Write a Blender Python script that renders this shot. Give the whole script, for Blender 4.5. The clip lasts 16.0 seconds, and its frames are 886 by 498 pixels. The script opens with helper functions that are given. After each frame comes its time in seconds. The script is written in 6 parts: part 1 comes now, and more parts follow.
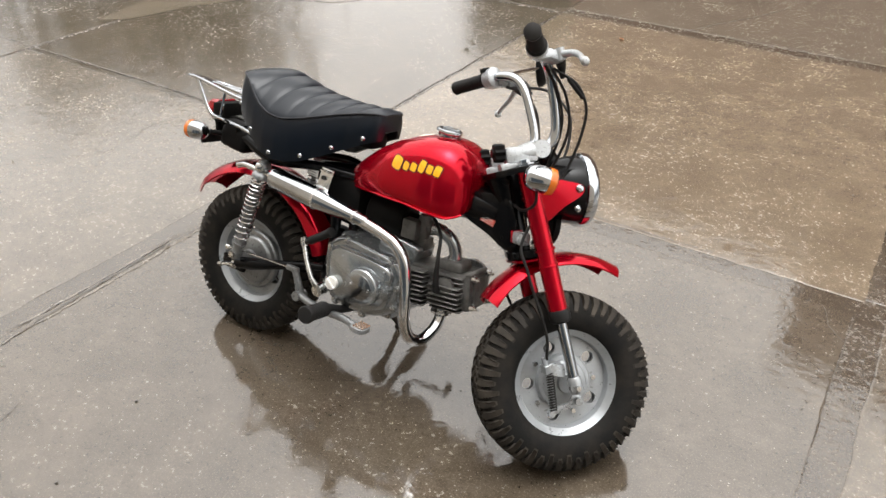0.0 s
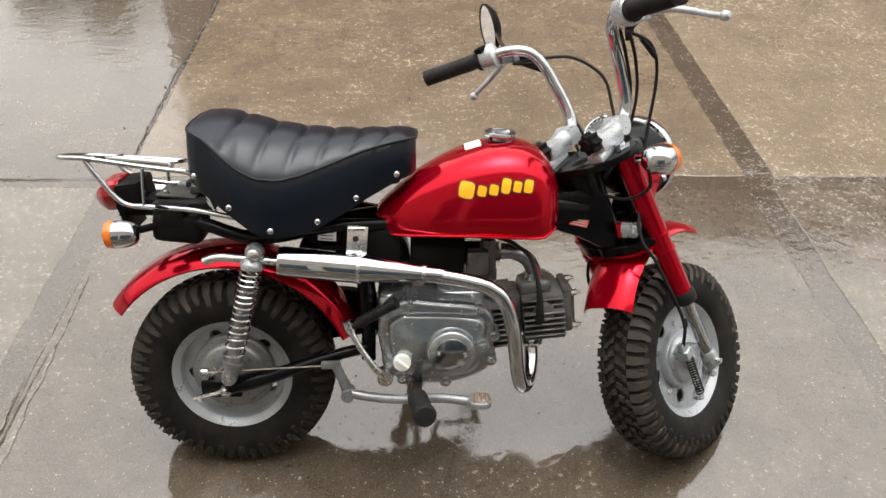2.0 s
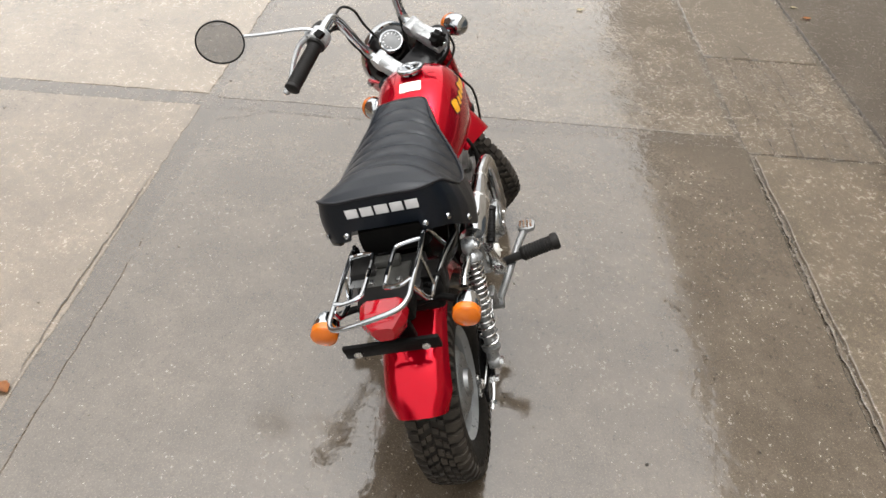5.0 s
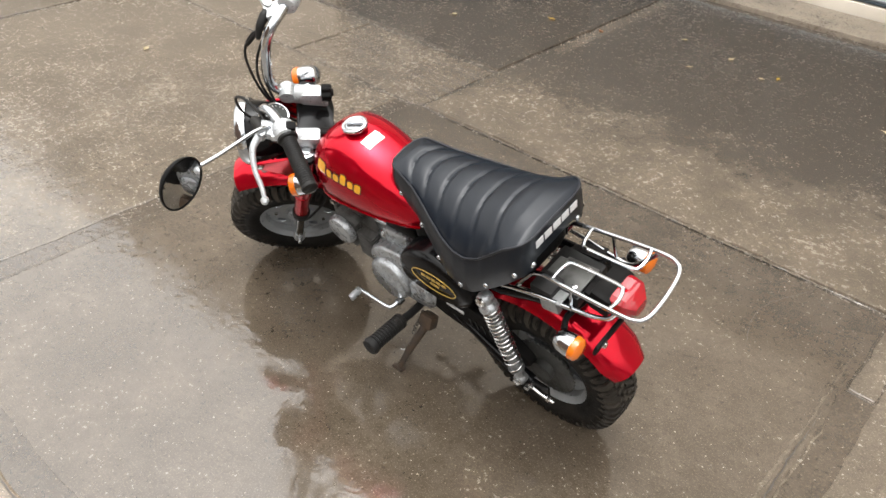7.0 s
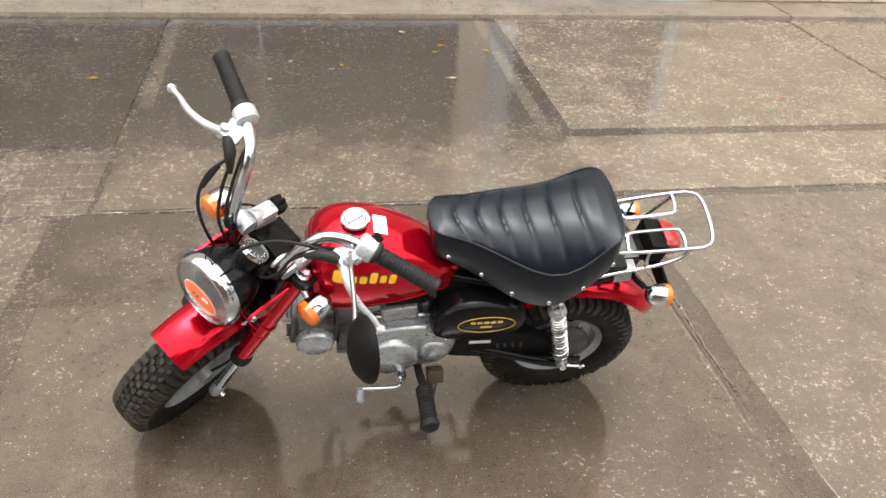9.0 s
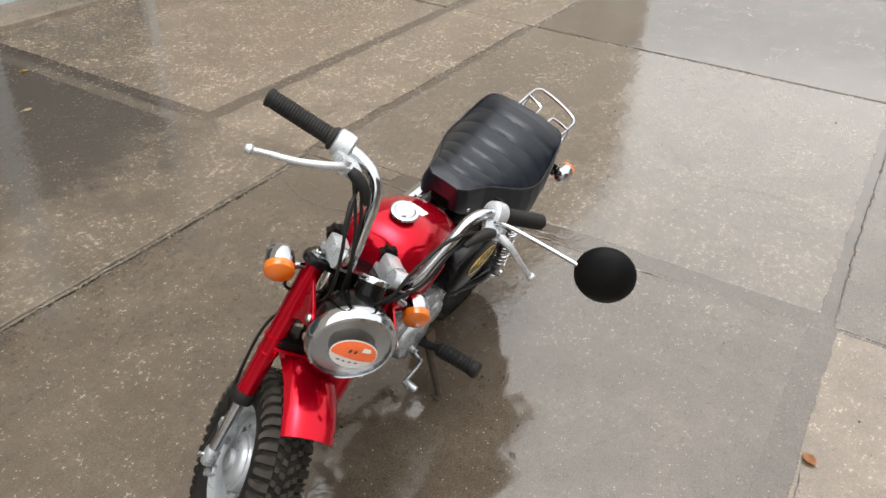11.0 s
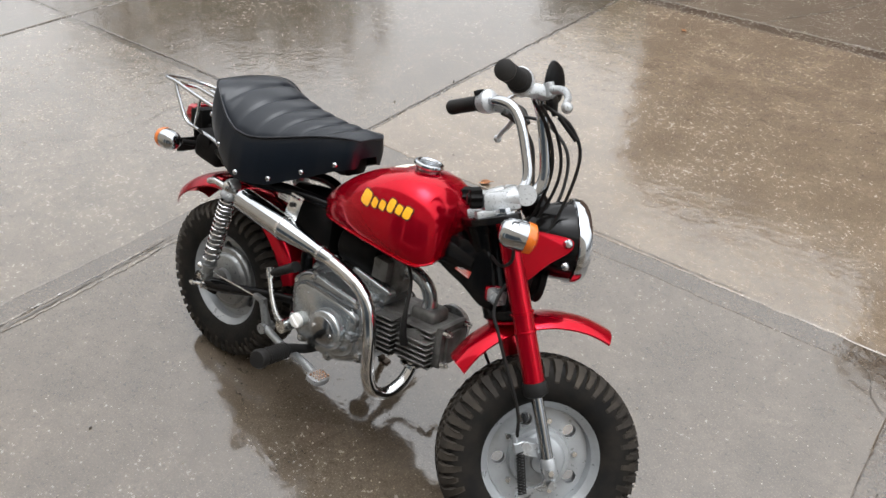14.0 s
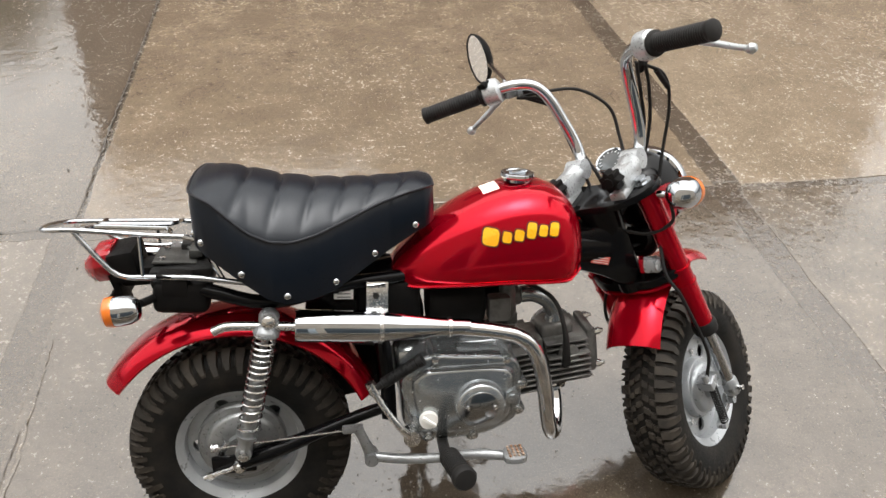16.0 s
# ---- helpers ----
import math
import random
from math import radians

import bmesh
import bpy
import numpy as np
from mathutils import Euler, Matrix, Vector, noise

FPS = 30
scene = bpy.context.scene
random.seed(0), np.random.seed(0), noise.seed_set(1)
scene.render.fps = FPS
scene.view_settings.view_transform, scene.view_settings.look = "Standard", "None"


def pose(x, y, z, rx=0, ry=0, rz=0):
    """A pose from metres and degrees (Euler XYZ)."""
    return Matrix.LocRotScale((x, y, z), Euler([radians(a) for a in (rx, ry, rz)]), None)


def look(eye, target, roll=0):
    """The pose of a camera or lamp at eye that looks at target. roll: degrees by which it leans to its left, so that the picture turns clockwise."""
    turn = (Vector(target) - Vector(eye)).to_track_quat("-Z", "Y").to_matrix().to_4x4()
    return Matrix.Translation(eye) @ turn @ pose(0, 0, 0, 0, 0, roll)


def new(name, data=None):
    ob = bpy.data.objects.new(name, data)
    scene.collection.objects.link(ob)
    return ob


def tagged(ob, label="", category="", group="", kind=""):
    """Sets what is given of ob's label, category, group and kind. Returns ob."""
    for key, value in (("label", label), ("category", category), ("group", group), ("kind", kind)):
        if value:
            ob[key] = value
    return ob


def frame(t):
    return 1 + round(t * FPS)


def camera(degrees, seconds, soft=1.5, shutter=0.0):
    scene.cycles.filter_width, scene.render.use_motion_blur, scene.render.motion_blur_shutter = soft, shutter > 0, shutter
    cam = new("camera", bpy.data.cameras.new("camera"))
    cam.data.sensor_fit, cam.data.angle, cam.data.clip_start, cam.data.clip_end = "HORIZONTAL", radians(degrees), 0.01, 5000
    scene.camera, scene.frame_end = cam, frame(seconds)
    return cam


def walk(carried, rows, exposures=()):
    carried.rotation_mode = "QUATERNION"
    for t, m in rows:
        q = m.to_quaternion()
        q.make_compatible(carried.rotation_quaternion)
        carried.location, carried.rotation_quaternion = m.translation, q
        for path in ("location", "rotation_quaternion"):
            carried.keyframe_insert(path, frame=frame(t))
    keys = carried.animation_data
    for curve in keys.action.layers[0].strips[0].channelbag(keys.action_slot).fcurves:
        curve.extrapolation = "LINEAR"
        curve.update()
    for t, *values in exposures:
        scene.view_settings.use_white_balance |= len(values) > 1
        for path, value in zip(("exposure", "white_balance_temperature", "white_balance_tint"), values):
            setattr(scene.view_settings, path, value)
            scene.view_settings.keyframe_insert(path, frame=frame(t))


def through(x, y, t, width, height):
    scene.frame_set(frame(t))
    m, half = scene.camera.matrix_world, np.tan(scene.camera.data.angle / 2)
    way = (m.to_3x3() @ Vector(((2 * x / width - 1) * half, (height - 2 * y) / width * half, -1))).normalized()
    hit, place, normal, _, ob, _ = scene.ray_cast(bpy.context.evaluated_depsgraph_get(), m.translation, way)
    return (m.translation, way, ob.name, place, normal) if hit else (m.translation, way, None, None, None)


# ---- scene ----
cam = camera(59.4, 16.0)
PATH = [
    (0, (0.899, -1.138, 1.358), (0.006, 0.270, 0.253), 0.6),
    (0.5, (0.723, -1.143, 1.342), (-0.004, 0.350, 0.227), -0.6),
    (1, (0.496, -1.156, 1.338), (-0.036, 0.408, 0.210), -1.0),
    (1.5, (0.242, -1.064, 1.314), (-0.024, 0.531, 0.137), 1.0),
    (2, (-0.092, -1.022, 1.323), (-0.012, 0.549, 0.088), 1.5),
    (2.5, (-0.417, -0.956, 1.339), (-0.029, 0.527, 0.054), 1.2),
    (3, (-0.715, -0.813, 1.342), (-0.021, 0.538, 0.042), 1.5),
    (3.5, (-1.034, -0.716, 1.359), (0.000, 0.428, 0.086), 2.0),
    (4, (-1.220, -0.525, 1.344), (0.073, 0.350, 0.093), 2.3),
    (4.5, (-1.389, -0.245, 1.363), (0.115, 0.190, 0.119), 4.1),
    (5, (-1.514, 0.058, 1.377), (0.057, 0.097, 0.140), 3.7),
    (5.2, (-1.502, 0.185, 1.359), (0.065, 0.089, 0.121), 3.3),
    (5.7, (-1.477, 0.503, 1.379), (0.038, 0.056, 0.158), 3.2),
    (6.2, (-1.380, 0.810, 1.398), (0.010, 0.034, 0.195), 3.2),
    (6.7, (-1.212, 1.088, 1.415), (-0.016, 0.017, 0.230), 3.1),
    (7.3, (-0.924, 1.351, 1.427), (-0.036, -0.012, 0.264), 3.0),
    (7.5, (-0.823, 1.420, 1.433), (-0.024, -0.011, 0.286), 2.3),
    (8, (-0.520, 1.485, 1.411), (-0.113, -0.121, 0.292), 3.9),
    (8.5, (-0.177, 1.538, 1.421), (-0.149, -0.129, 0.317), 4.8),
    (8.7, (-0.045, 1.538, 1.428), (-0.150, -0.131, 0.332), 4.0),
    (9.2, (0.266, 1.496, 1.431), (-0.200, -0.114, 0.333), 3.7),
    (9.7, (0.548, 1.396, 1.430), (-0.248, -0.082, 0.330), 3.2),
    (10.2, (0.797, 1.250, 1.427), (-0.287, -0.028, 0.325), 2.9),
    (10.8, (1.057, 1.021, 1.424), (-0.306, 0.061, 0.319), 2.4),
    (11, (1.163, 0.925, 1.420), (-0.274, 0.088, 0.310), 2.5),
    (11.5, (1.340, 0.672, 1.411), (-0.236, 0.172, 0.285), 1.8),
    (12, (1.390, 0.360, 1.401), (-0.243, 0.280, 0.250), 0.3),
    (12.5, (1.430, 0.003, 1.400), (-0.163, 0.320, 0.233), 1.4),
    (13, (1.294, -0.281, 1.354), (-0.177, 0.411, 0.190), 2.7),
    (13.5, (1.121, -0.549, 1.369), (-0.159, 0.432, 0.186), 1.7),
    (14, (0.907, -0.809, 1.384), (-0.100, 0.452, 0.202), 0.6),
    (14.5, (0.608, -0.969, 1.362), (-0.102, 0.475, 0.175), 1.1),
    (15, (0.302, -1.101, 1.374), (-0.069, 0.459, 0.179), 1.4),
    (15.5, (0.012, -1.042, 1.349), (-0.058, 0.554, 0.146), 1.6),
    (16, (-0.253, -0.902, 1.342), (0.025, 0.654, 0.115), 2.2),
]
walk(cam, [(t, look(eye, target, roll)) for t, eye, target, roll in PATH], [(0, 2.14, 6500, 10), (3.6, 2.12, 6500, 10), (5.0, 2.02, 6500, 10), (5.2, 2.02, 6500, 10), (7.4, 2.45, 6500, 10), (8.7, 2.56, 6500, 10), (10.8, 2.08, 6400, 10), (12.3, 1.94, 6230, 10), (13.4, 1.90, 6200, 10), (14.2, 2.04, 6200, 10), (15.4, 2.14, 6480, 10), (16, 2.14, 6500, 10)])

# ---------------------------------------------------------------- light
world = bpy.data.worlds.new("overcast_sky")
scene.world = world
world.use_nodes = True
wn, wl = world.node_tree.nodes, world.node_tree.links
sky = wn.new("ShaderNodeTexSky")
sky.sky_type = "NISHITA"
sky.sun_disc = False
sky.sun_elevation, sky.sun_rotation = radians(86), radians(27)
sky.air_density, sky.dust_density, sky.ozone_density = 1.0, 6.0, 1.0
pale = wn.new("ShaderNodeHueSaturation")
pale.inputs["Saturation"].default_value = 0.02
wl.new(sky.outputs["Color"], pale.inputs["Color"])
warm = wn.new("ShaderNodeMix")
warm.data_type, warm.blend_type = "RGBA", "MULTIPLY"
warm.inputs[0].default_value = 1.0
warm.inputs[7].default_value = (0.995, 0.995, 0.99, 1)
wl.new(pale.outputs["Color"], warm.inputs[6])
wl.new(warm.outputs[2], wn["Background"].inputs["Color"])
wn["Background"].inputs["Strength"].default_value = 0.088

sun = new("sun", bpy.data.lights.new("sun", "SUN"))
sun.data.energy, sun.data.angle, sun.data.color = 0.6, radians(150), (1.0, 0.96, 0.90)
sun.matrix_world = look((0.3, 0.6, 8), (0, 0, 0))


# ---------------------------------------------------------------- materials
def nodes_of(name):
    m = bpy.data.materials.new(name)
    m.use_nodes = True
    n, l = m.node_tree.nodes, m.node_tree.links
    return m, n, l, n["Principled BSDF"]


def noise_tex(n, l, coord, scale, detail=4.0, rough=0.55):
    t = n.new("ShaderNodeTexNoise")
    t.inputs["Scale"].default_value, t.inputs["Detail"].default_value, t.inputs["Roughness"].default_value = scale, detail, rough
    l.new(coord, t.inputs["Vector"])
    return t.outputs["Fac"]


def ramp(n, l, fac, stops):
    r = n.new("ShaderNodeValToRGB")
    el = r.color_ramp.elements
    while len(el) < len(stops):
        el.new(0.5)
    for e, (pos, col) in zip(el, stops):
        e.position = pos
        e.color = (*col, 1) if len(col) == 3 else (col[0], col[0], col[0], 1)
    l.new(fac, r.inputs["Fac"])
    return r.outputs["Color"]


def span(n, l, fac, a, b, lo=0.0, hi=1.0):
    r = n.new("ShaderNodeMapRange")
    r.inputs["From Min"].default_value, r.inputs["From Max"].default_value = lo, hi
    r.inputs["To Min"].default_value, r.inputs["To Max"].default_value = a, b
    l.new(fac, r.inputs["Value"])
    return r.outputs["Result"]


def mixed(n, l, fac, a, b):
    m = n.new("ShaderNodeMix")
    m.data_type = "RGBA"
    if isinstance(fac, float):
        m.inputs[0].default_value = fac
    else:
        l.new(fac, m.inputs[0])
    for sock, v in ((m.inputs[6], a), (m.inputs[7], b)):
        if isinstance(v, tuple):
            sock.default_value = (*v, 1)
        else:
            l.new(v, sock)
    return m.outputs[2]


def bump(n, l, bsdf, height, strength, dist):
    b = n.new("ShaderNodeBump")
    b.inputs["Strength"].default_value, b.inputs["Distance"].default_value = strength, dist
    l.new(height, b.inputs["Height"])
    l.new(b.outputs["Normal"], bsdf.inputs["Normal"])
    return b


def surface(name, base, dark, rough=(0.3, 0.5), metal=0.0, grain=60.0, stain=9.0, relief=0.15, depth=0.0006, coat=0.0, spec=0.5):
    """A worn surface: two colours mixed by stains and grain, uneven gloss, fine relief."""
    m, n, l, b = nodes_of(name)
    co = n.new("ShaderNodeTexCoord").outputs["Object"]
    big, fine = noise_tex(n, l, co, stain, 5.0, 0.6), noise_tex(n, l, co, grain, 3.0)
    worn = ramp(n, l, big, [(0.42, (0.0,)), (0.72, (1.0,))])
    l.new(mixed(n, l, worn, base, dark), b.inputs["Base Color"])
    l.new(span(n, l, fine, rough[0], rough[1], 0.3, 0.7), b.inputs["Roughness"])
    b.inputs["Metallic"].default_value = metal
    b.inputs["Coat Weight"].default_value, b.inputs["Coat Roughness"].default_value = coat, 0.04
    b.inputs["Specular IOR Level"].default_value = spec
    if relief:
        bump(n, l, b, fine, relief, depth)
    return m


RED = surface("red_candy_paint", (0.40, 0.0012, 0.012), (0.35, 0.001, 0.010), (0.09, 0.15), 0.7, 900, 4, 0.0, coat=0.22, spec=0.1)
VINYL = surface("black_vinyl", (0.0015, 0.0035, 0.0070), (0.0022, 0.0046, 0.0088), (0.27, 0.40), 0.0, 420, 8, 0.25, 0.0005, spec=0.30)
PIPING = surface("seat_piping", (0.014, 0.015, 0.018), (0.010, 0.010, 0.012), (0.3, 0.4), 0.0, 200, 10, 0.0, spec=0.2)
CHROME = surface("chrome", (0.47, 0.49, 0.51), (0.37, 0.38, 0.39), (0.008, 0.035), 1.0, 260, 14, 0.0)
PITTED = surface("pitted_wet_chrome", (0.60, 0.605, 0.61), (0.34, 0.335, 0.33), (0.015, 0.10), 1.0, 420, 30, 0.22, 0.0004)
DISCMETAL = surface("bright_round_plate", (0.30, 0.305, 0.31), (0.24, 0.24, 0.24), (0.13, 0.20), 1.0, 200, 16, 0.03)
SPRINGY = surface("bright_steel", (0.66, 0.66, 0.65), (0.5, 0.5, 0.49), (0.16, 0.3), 1.0, 300, 20, 0.05)
ALLOY = surface("cast_alloy", (0.36, 0.378, 0.385), (0.19, 0.196, 0.196), (0.15, 0.28), 0.85, 70, 9, 0.05, 0.0006)
LIGHT_ALLOY = surface("light_cast_alloy", (0.45, 0.465, 0.475), (0.33, 0.34, 0.34), (0.24, 0.40), 0.5, 240, 22, 0.03)
PALE_ALLOY = surface("pale_alloy", (0.34, 0.355, 0.365), (0.25, 0.258, 0.262), (0.22, 0.36), 0.6, 60, 12, 0.02)
SILVER = surface("silver_wheel_paint", (0.32, 0.335, 0.345), (0.22, 0.226, 0.23), (0.26, 0.40), 0.35, 70, 11, 0.02)
IRON = surface("grey_iron_fins", (0.125, 0.121, 0.114), (0.034, 0.032, 0.029), (0.28, 0.52), 0.4, 160, 25, 0.4, spec=0.2)
BLACK = surface("black_enamel", (0.003, 0.003, 0.0035), (0.005, 0.0045, 0.004), (0.14, 0.24), 0.0, 300, 12, 0.03, coat=0.06, spec=0.12)
DULL = surface("dull_black", (0.004, 0.004, 0.004), (0.008, 0.007, 0.0065), (0.4, 0.6), 0.0, 180, 18, 0.2, spec=0.06)
GREYBLACK = surface("worn_grey_black", (0.018, 0.0175, 0.017), (0.007, 0.007, 0.007), (0.4, 0.6), 0.2, 180, 14, 0.2, spec=0.15)
RUBBER = surface("black_rubber", (0.009, 0.0087, 0.0085), (0.016, 0.0145, 0.013), (0.45, 0.65), 0.0, 260, 16, 0.3, spec=0.16)
TYRE = surface("tyre_rubber", (0.009, 0.0088, 0.0084), (0.021, 0.018, 0.015), (0.45, 0.65), 0.0, 180, 14, 0.35, 0.0008, spec=0.07)
GREYSTEEL = surface("grey_damper_steel", (0.23, 0.235, 0.235), (0.12, 0.12, 0.12), (0.25, 0.4), 0.55, 200, 14, 0.05)
TREADRUBBER = surface("dusty_tread_rubber", (0.023, 0.020, 0.017), (0.050, 0.042, 0.033), (0.45, 0.65), 0.0, 180, 20, 0.35, 0.0008, spec=0.10)
DIRTYSTEEL = surface("dirty_dark_steel", (0.085, 0.085, 0.080), (0.035, 0.033, 0.030), (0.3, 0.5), 0.5, 200, 22, 0.2, spec=0.25)
STANDRUST = surface("dark_rusty_steel", (0.050, 0.040, 0.032), (0.085, 0.055, 0.036), (0.45, 0.7), 0.3, 220, 30, 0.4, spec=0.2)
RUST = surface("rusty_steel", (0.20, 0.10, 0.05), (0.36, 0.32, 0.27), (0.5, 0.75), 0.3, 220, 40, 0.5)
WHITE = surface("white_plastic", (0.72, 0.71, 0.68), (0.6, 0.58, 0.54), (0.35, 0.5), 0.0, 200, 18, 0.05)
LABEL = surface("cream_paper", (0.74, 0.69, 0.58), (0.66, 0.6, 0.5), (0.45, 0.6), 0.0, 120, 20, 0.0)
YELLOW = surface("yellow_decal", (0.80, 0.38, 0.006), (0.72, 0.33, 0.006), (0.25, 0.35), 0.0, 200, 20, 0.0, coat=0.6)
EDGE = surface("dark_decal_edge", (0.05, 0.012, 0.006), (0.04, 0.01, 0.005), (0.25, 0.35), 0.0, 200, 20, 0.0, coat=0.6)
SILVERPRINT = surface("silver_print", (0.62, 0.62, 0.63), (0.5, 0.5, 0.5), (0.3, 0.45), 0.2, 200, 30, 0.0)
GOLD = surface("gold_print", (0.62, 0.42, 0.10), (0.5, 0.33, 0.08), (0.25, 0.4), 0.6, 200, 30, 0.0)
REDLABEL = surface("red_label", (0.50, 0.06, 0.04), (0.42, 0.06, 0.04), (0.4, 0.5), 0.0, 120, 30, 0.0)
GREENLABEL = surface("green_label", (0.03, 0.28, 0.20), (0.04, 0.22, 0.17), (0.4, 0.5), 0.0, 120, 30, 0.0)
ORANGE_STICKER = surface("orange_sticker", (0.80, 0.15, 0.04), (0.72, 0.13, 0.04), (0.4, 0.5), 0.0, 120, 30, 0.0)
INK = surface("dark_ink", (0.03, 0.03, 0.03), (0.05, 0.04, 0.04), (0.4, 0.5), 0.0, 120, 30, 0.0)


def lens(name, colour, rough=0.08, through=0.35):
    m, n, l, b = nodes_of(name)
    co = n.new("ShaderNodeTexCoord").outputs["Object"]
    l.new(mixed(n, l, noise_tex(n, l, co, 30), colour, tuple(c * 0.8 for c in colour)), b.inputs["Base Color"])
    b.inputs["Roughness"].default_value = rough
    b.inputs["Transmission Weight"].default_value = through
    b.inputs["Coat Weight"].default_value = 0.35
    wave = n.new("ShaderNodeTexWave")
    wave.inputs["Scale"].default_value = 60
    l.new(co, wave.inputs["Vector"])
    bump(n, l, b, wave.outputs["Fac"], 0.15, 0.001)
    return m


AMBER = lens("amber_lens", (0.85, 0.20, 0.01))
REDLENS = lens("red_lens", (0.30, 0.002, 0.008), 0.05, 0.0)
GLASS = lens("headlamp_glass", (0.95, 0.95, 0.95), 0.03, 1.0)
MIRROR, _n, _l, _b = nodes_of("mirror_glass")
_b.inputs["Metallic"].default_value, _b.inputs["Roughness"].default_value, _b.inputs["Base Color"].default_value = 1.0, 0.02, (0.85, 0.86, 0.87, 1)
DIAL = surface("speedometer_face", (0.03, 0.035, 0.035), (0.05, 0.05, 0.05), (0.15, 0.2), 0.0, 120, 30, 0.0, coat=0.2)


def concrete(name, pale_c, dark_c, cover, ripple=1.0, relief=1.0, mottle=0.15, pebble=0.5, ior=1.8, dry=(0.20, 0.34), south_tone=None):
    """Wet concrete. cover: share that lies under a flat film of water; ripple: unrest of the film; relief: height of
    the bare grain;
    last argument: darker tone, blended in unevenly over the part of the yard towards the building."""
    m, n, l, b = nodes_of(name)
    co = n.new("ShaderNodeNewGeometry").outputs["Position"]
    huge, big, blotch, mid, grit, fine = (noise_tex(n, l, co, s, d, 0.6) for s, d in ((0.9, 3.0), (5.0, 6.0), (15.0, 6.0), (36.0, 4.0), (95.0, 3.0), (230.0, 3.0)))

    def math_node(op, a, c):
        x = n.new("ShaderNodeMath")
        x.operation = op
        for sock, v in zip(x.inputs, (a, c)):
            if isinstance(v, float):
                sock.default_value = v
            else:
                l.new(v, sock)
        return x.outputs[0]

    def weigh(*pairs):
        total = None
        for sock, w in pairs:
            t = math_node("MULTIPLY", sock, w)
            total = t if total is None else math_node("ADD", total, t)
        return total

    # cement in two tones, damp blotches, grains of sand pale and dark
    col = mixed(n, l, ramp(n, l, big, [(0.51 - mottle, (0.0,)), (0.51 + mottle, (1.0,))]), dark_c, pale_c)
    col = mixed(n, l, ramp(n, l, blotch, [(0.38, (0.5,)), (0.52, (0.0,))]), col, dark_c)
    col = mixed(n, l, ramp(n, l, mid, [(0.30, (0.45,)), (0.55, (0.0,))]), col, tuple(c * 0.65 for c in dark_c))
    col = mixed(n, l, ramp(n, l, grit, [(0.32, (0.55,)), (0.46, (0.0,))]), col, tuple(c * 0.55 for c in dark_c))
    col = mixed(n, l, ramp(n, l, fine, [(0.53, (0.0,)), (0.66, (0.5,))]), col, tuple(min(1.0, c * 1.7) for c in pale_c))
    # second tone, darker towards the building, with an uneven edge
    if south_tone:
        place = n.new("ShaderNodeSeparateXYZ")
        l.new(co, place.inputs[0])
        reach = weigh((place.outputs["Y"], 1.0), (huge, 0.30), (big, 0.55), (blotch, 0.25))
        col = mixed(n, l, span(n, l, reach, 0.95, 0.0, -1.15, -0.70), col, south_tone)
    # small pebbles that show in the cement; their pale tone also paints in wet glints
    v = n.new("ShaderNodeTexVoronoi")
    v.inputs["Scale"].default_value = 120.0
    l.new(co, v.inputs["Vector"])
    stones = ramp(n, l, v.outputs["Distance"], [(0.16, (1.0,)), (0.28, (0.0,))])
    picked = ramp(n, l, v.outputs["Color"], [(0.85 - 0.1 * pebble, (0.0,)), (0.86 - 0.1 * pebble, (1.0,))])
    some = math_node("MULTIPLY", stones, picked)
    col = mixed(n, l, math_node("MULTIPLY", some, 0.34), col, tuple(min(1.0, c * 3.0 + 0.06) for c in pale_c))
    # the film of water: lies over the low parts, the higher grain and pebbles stand out of it
    lie = weigh((huge, 0.4), (big, 0.35), (mid, 0.5), (grit, 1.05), (some, 0.35))
    level = 1.15 + {True: 1.0, False: -1.0}[cover > 0.5] * 0.62 * abs(cover - 0.5) ** 1.25
    pool = span(n, l, lie, 1.0, 0.0, level - 0.025, level + 0.025)
    soaked = n.new("ShaderNodeHueSaturation")
    soaked.inputs["Value"].default_value = 0.88
    l.new(pool, soaked.inputs["Fac"])
    l.new(col, soaked.inputs["Color"])
    l.new(soaked.outputs["Color"], b.inputs["Base Color"])
    r = n.new("ShaderNodeMix")
    l.new(pool, r.inputs[0])
    l.new(span(n, l, mid, dry[0], dry[1], 0.3, 0.7), r.inputs[2])
    r.inputs[3].default_value = 0.025
    l.new(r.outputs[0], b.inputs["Roughness"])
    swell, lap, lick = noise_tex(n, l, co, 9.0, 1.0), noise_tex(n, l, co, 40.0, 1.0), noise_tex(n, l, co, 120.0, 1.0)
    calm = span(n, l, blotch, 0.35, 1.9, 0.36, 0.64)
    wet_h = math_node("ADD", math_node("MULTIPLY", swell, 0.0007 * ripple), math_node("MULTIPLY", weigh((lap, 0.00030 * ripple), (lick, 0.000012 * ripple)), calm))
    dry_h = weigh((grit, 0.0008 * relief), (fine, 0.00035 * relief), (some, 0.0015 * relief))
    hm = n.new("ShaderNodeMix")
    l.new(pool, hm.inputs[0])
    l.new(dry_h, hm.inputs[2])
    l.new(wet_h, hm.inputs[3])
    bump(n, l, b, hm.outputs[0], 1.0, 1.0)
    b.inputs["IOR"].default_value = ior
    return m


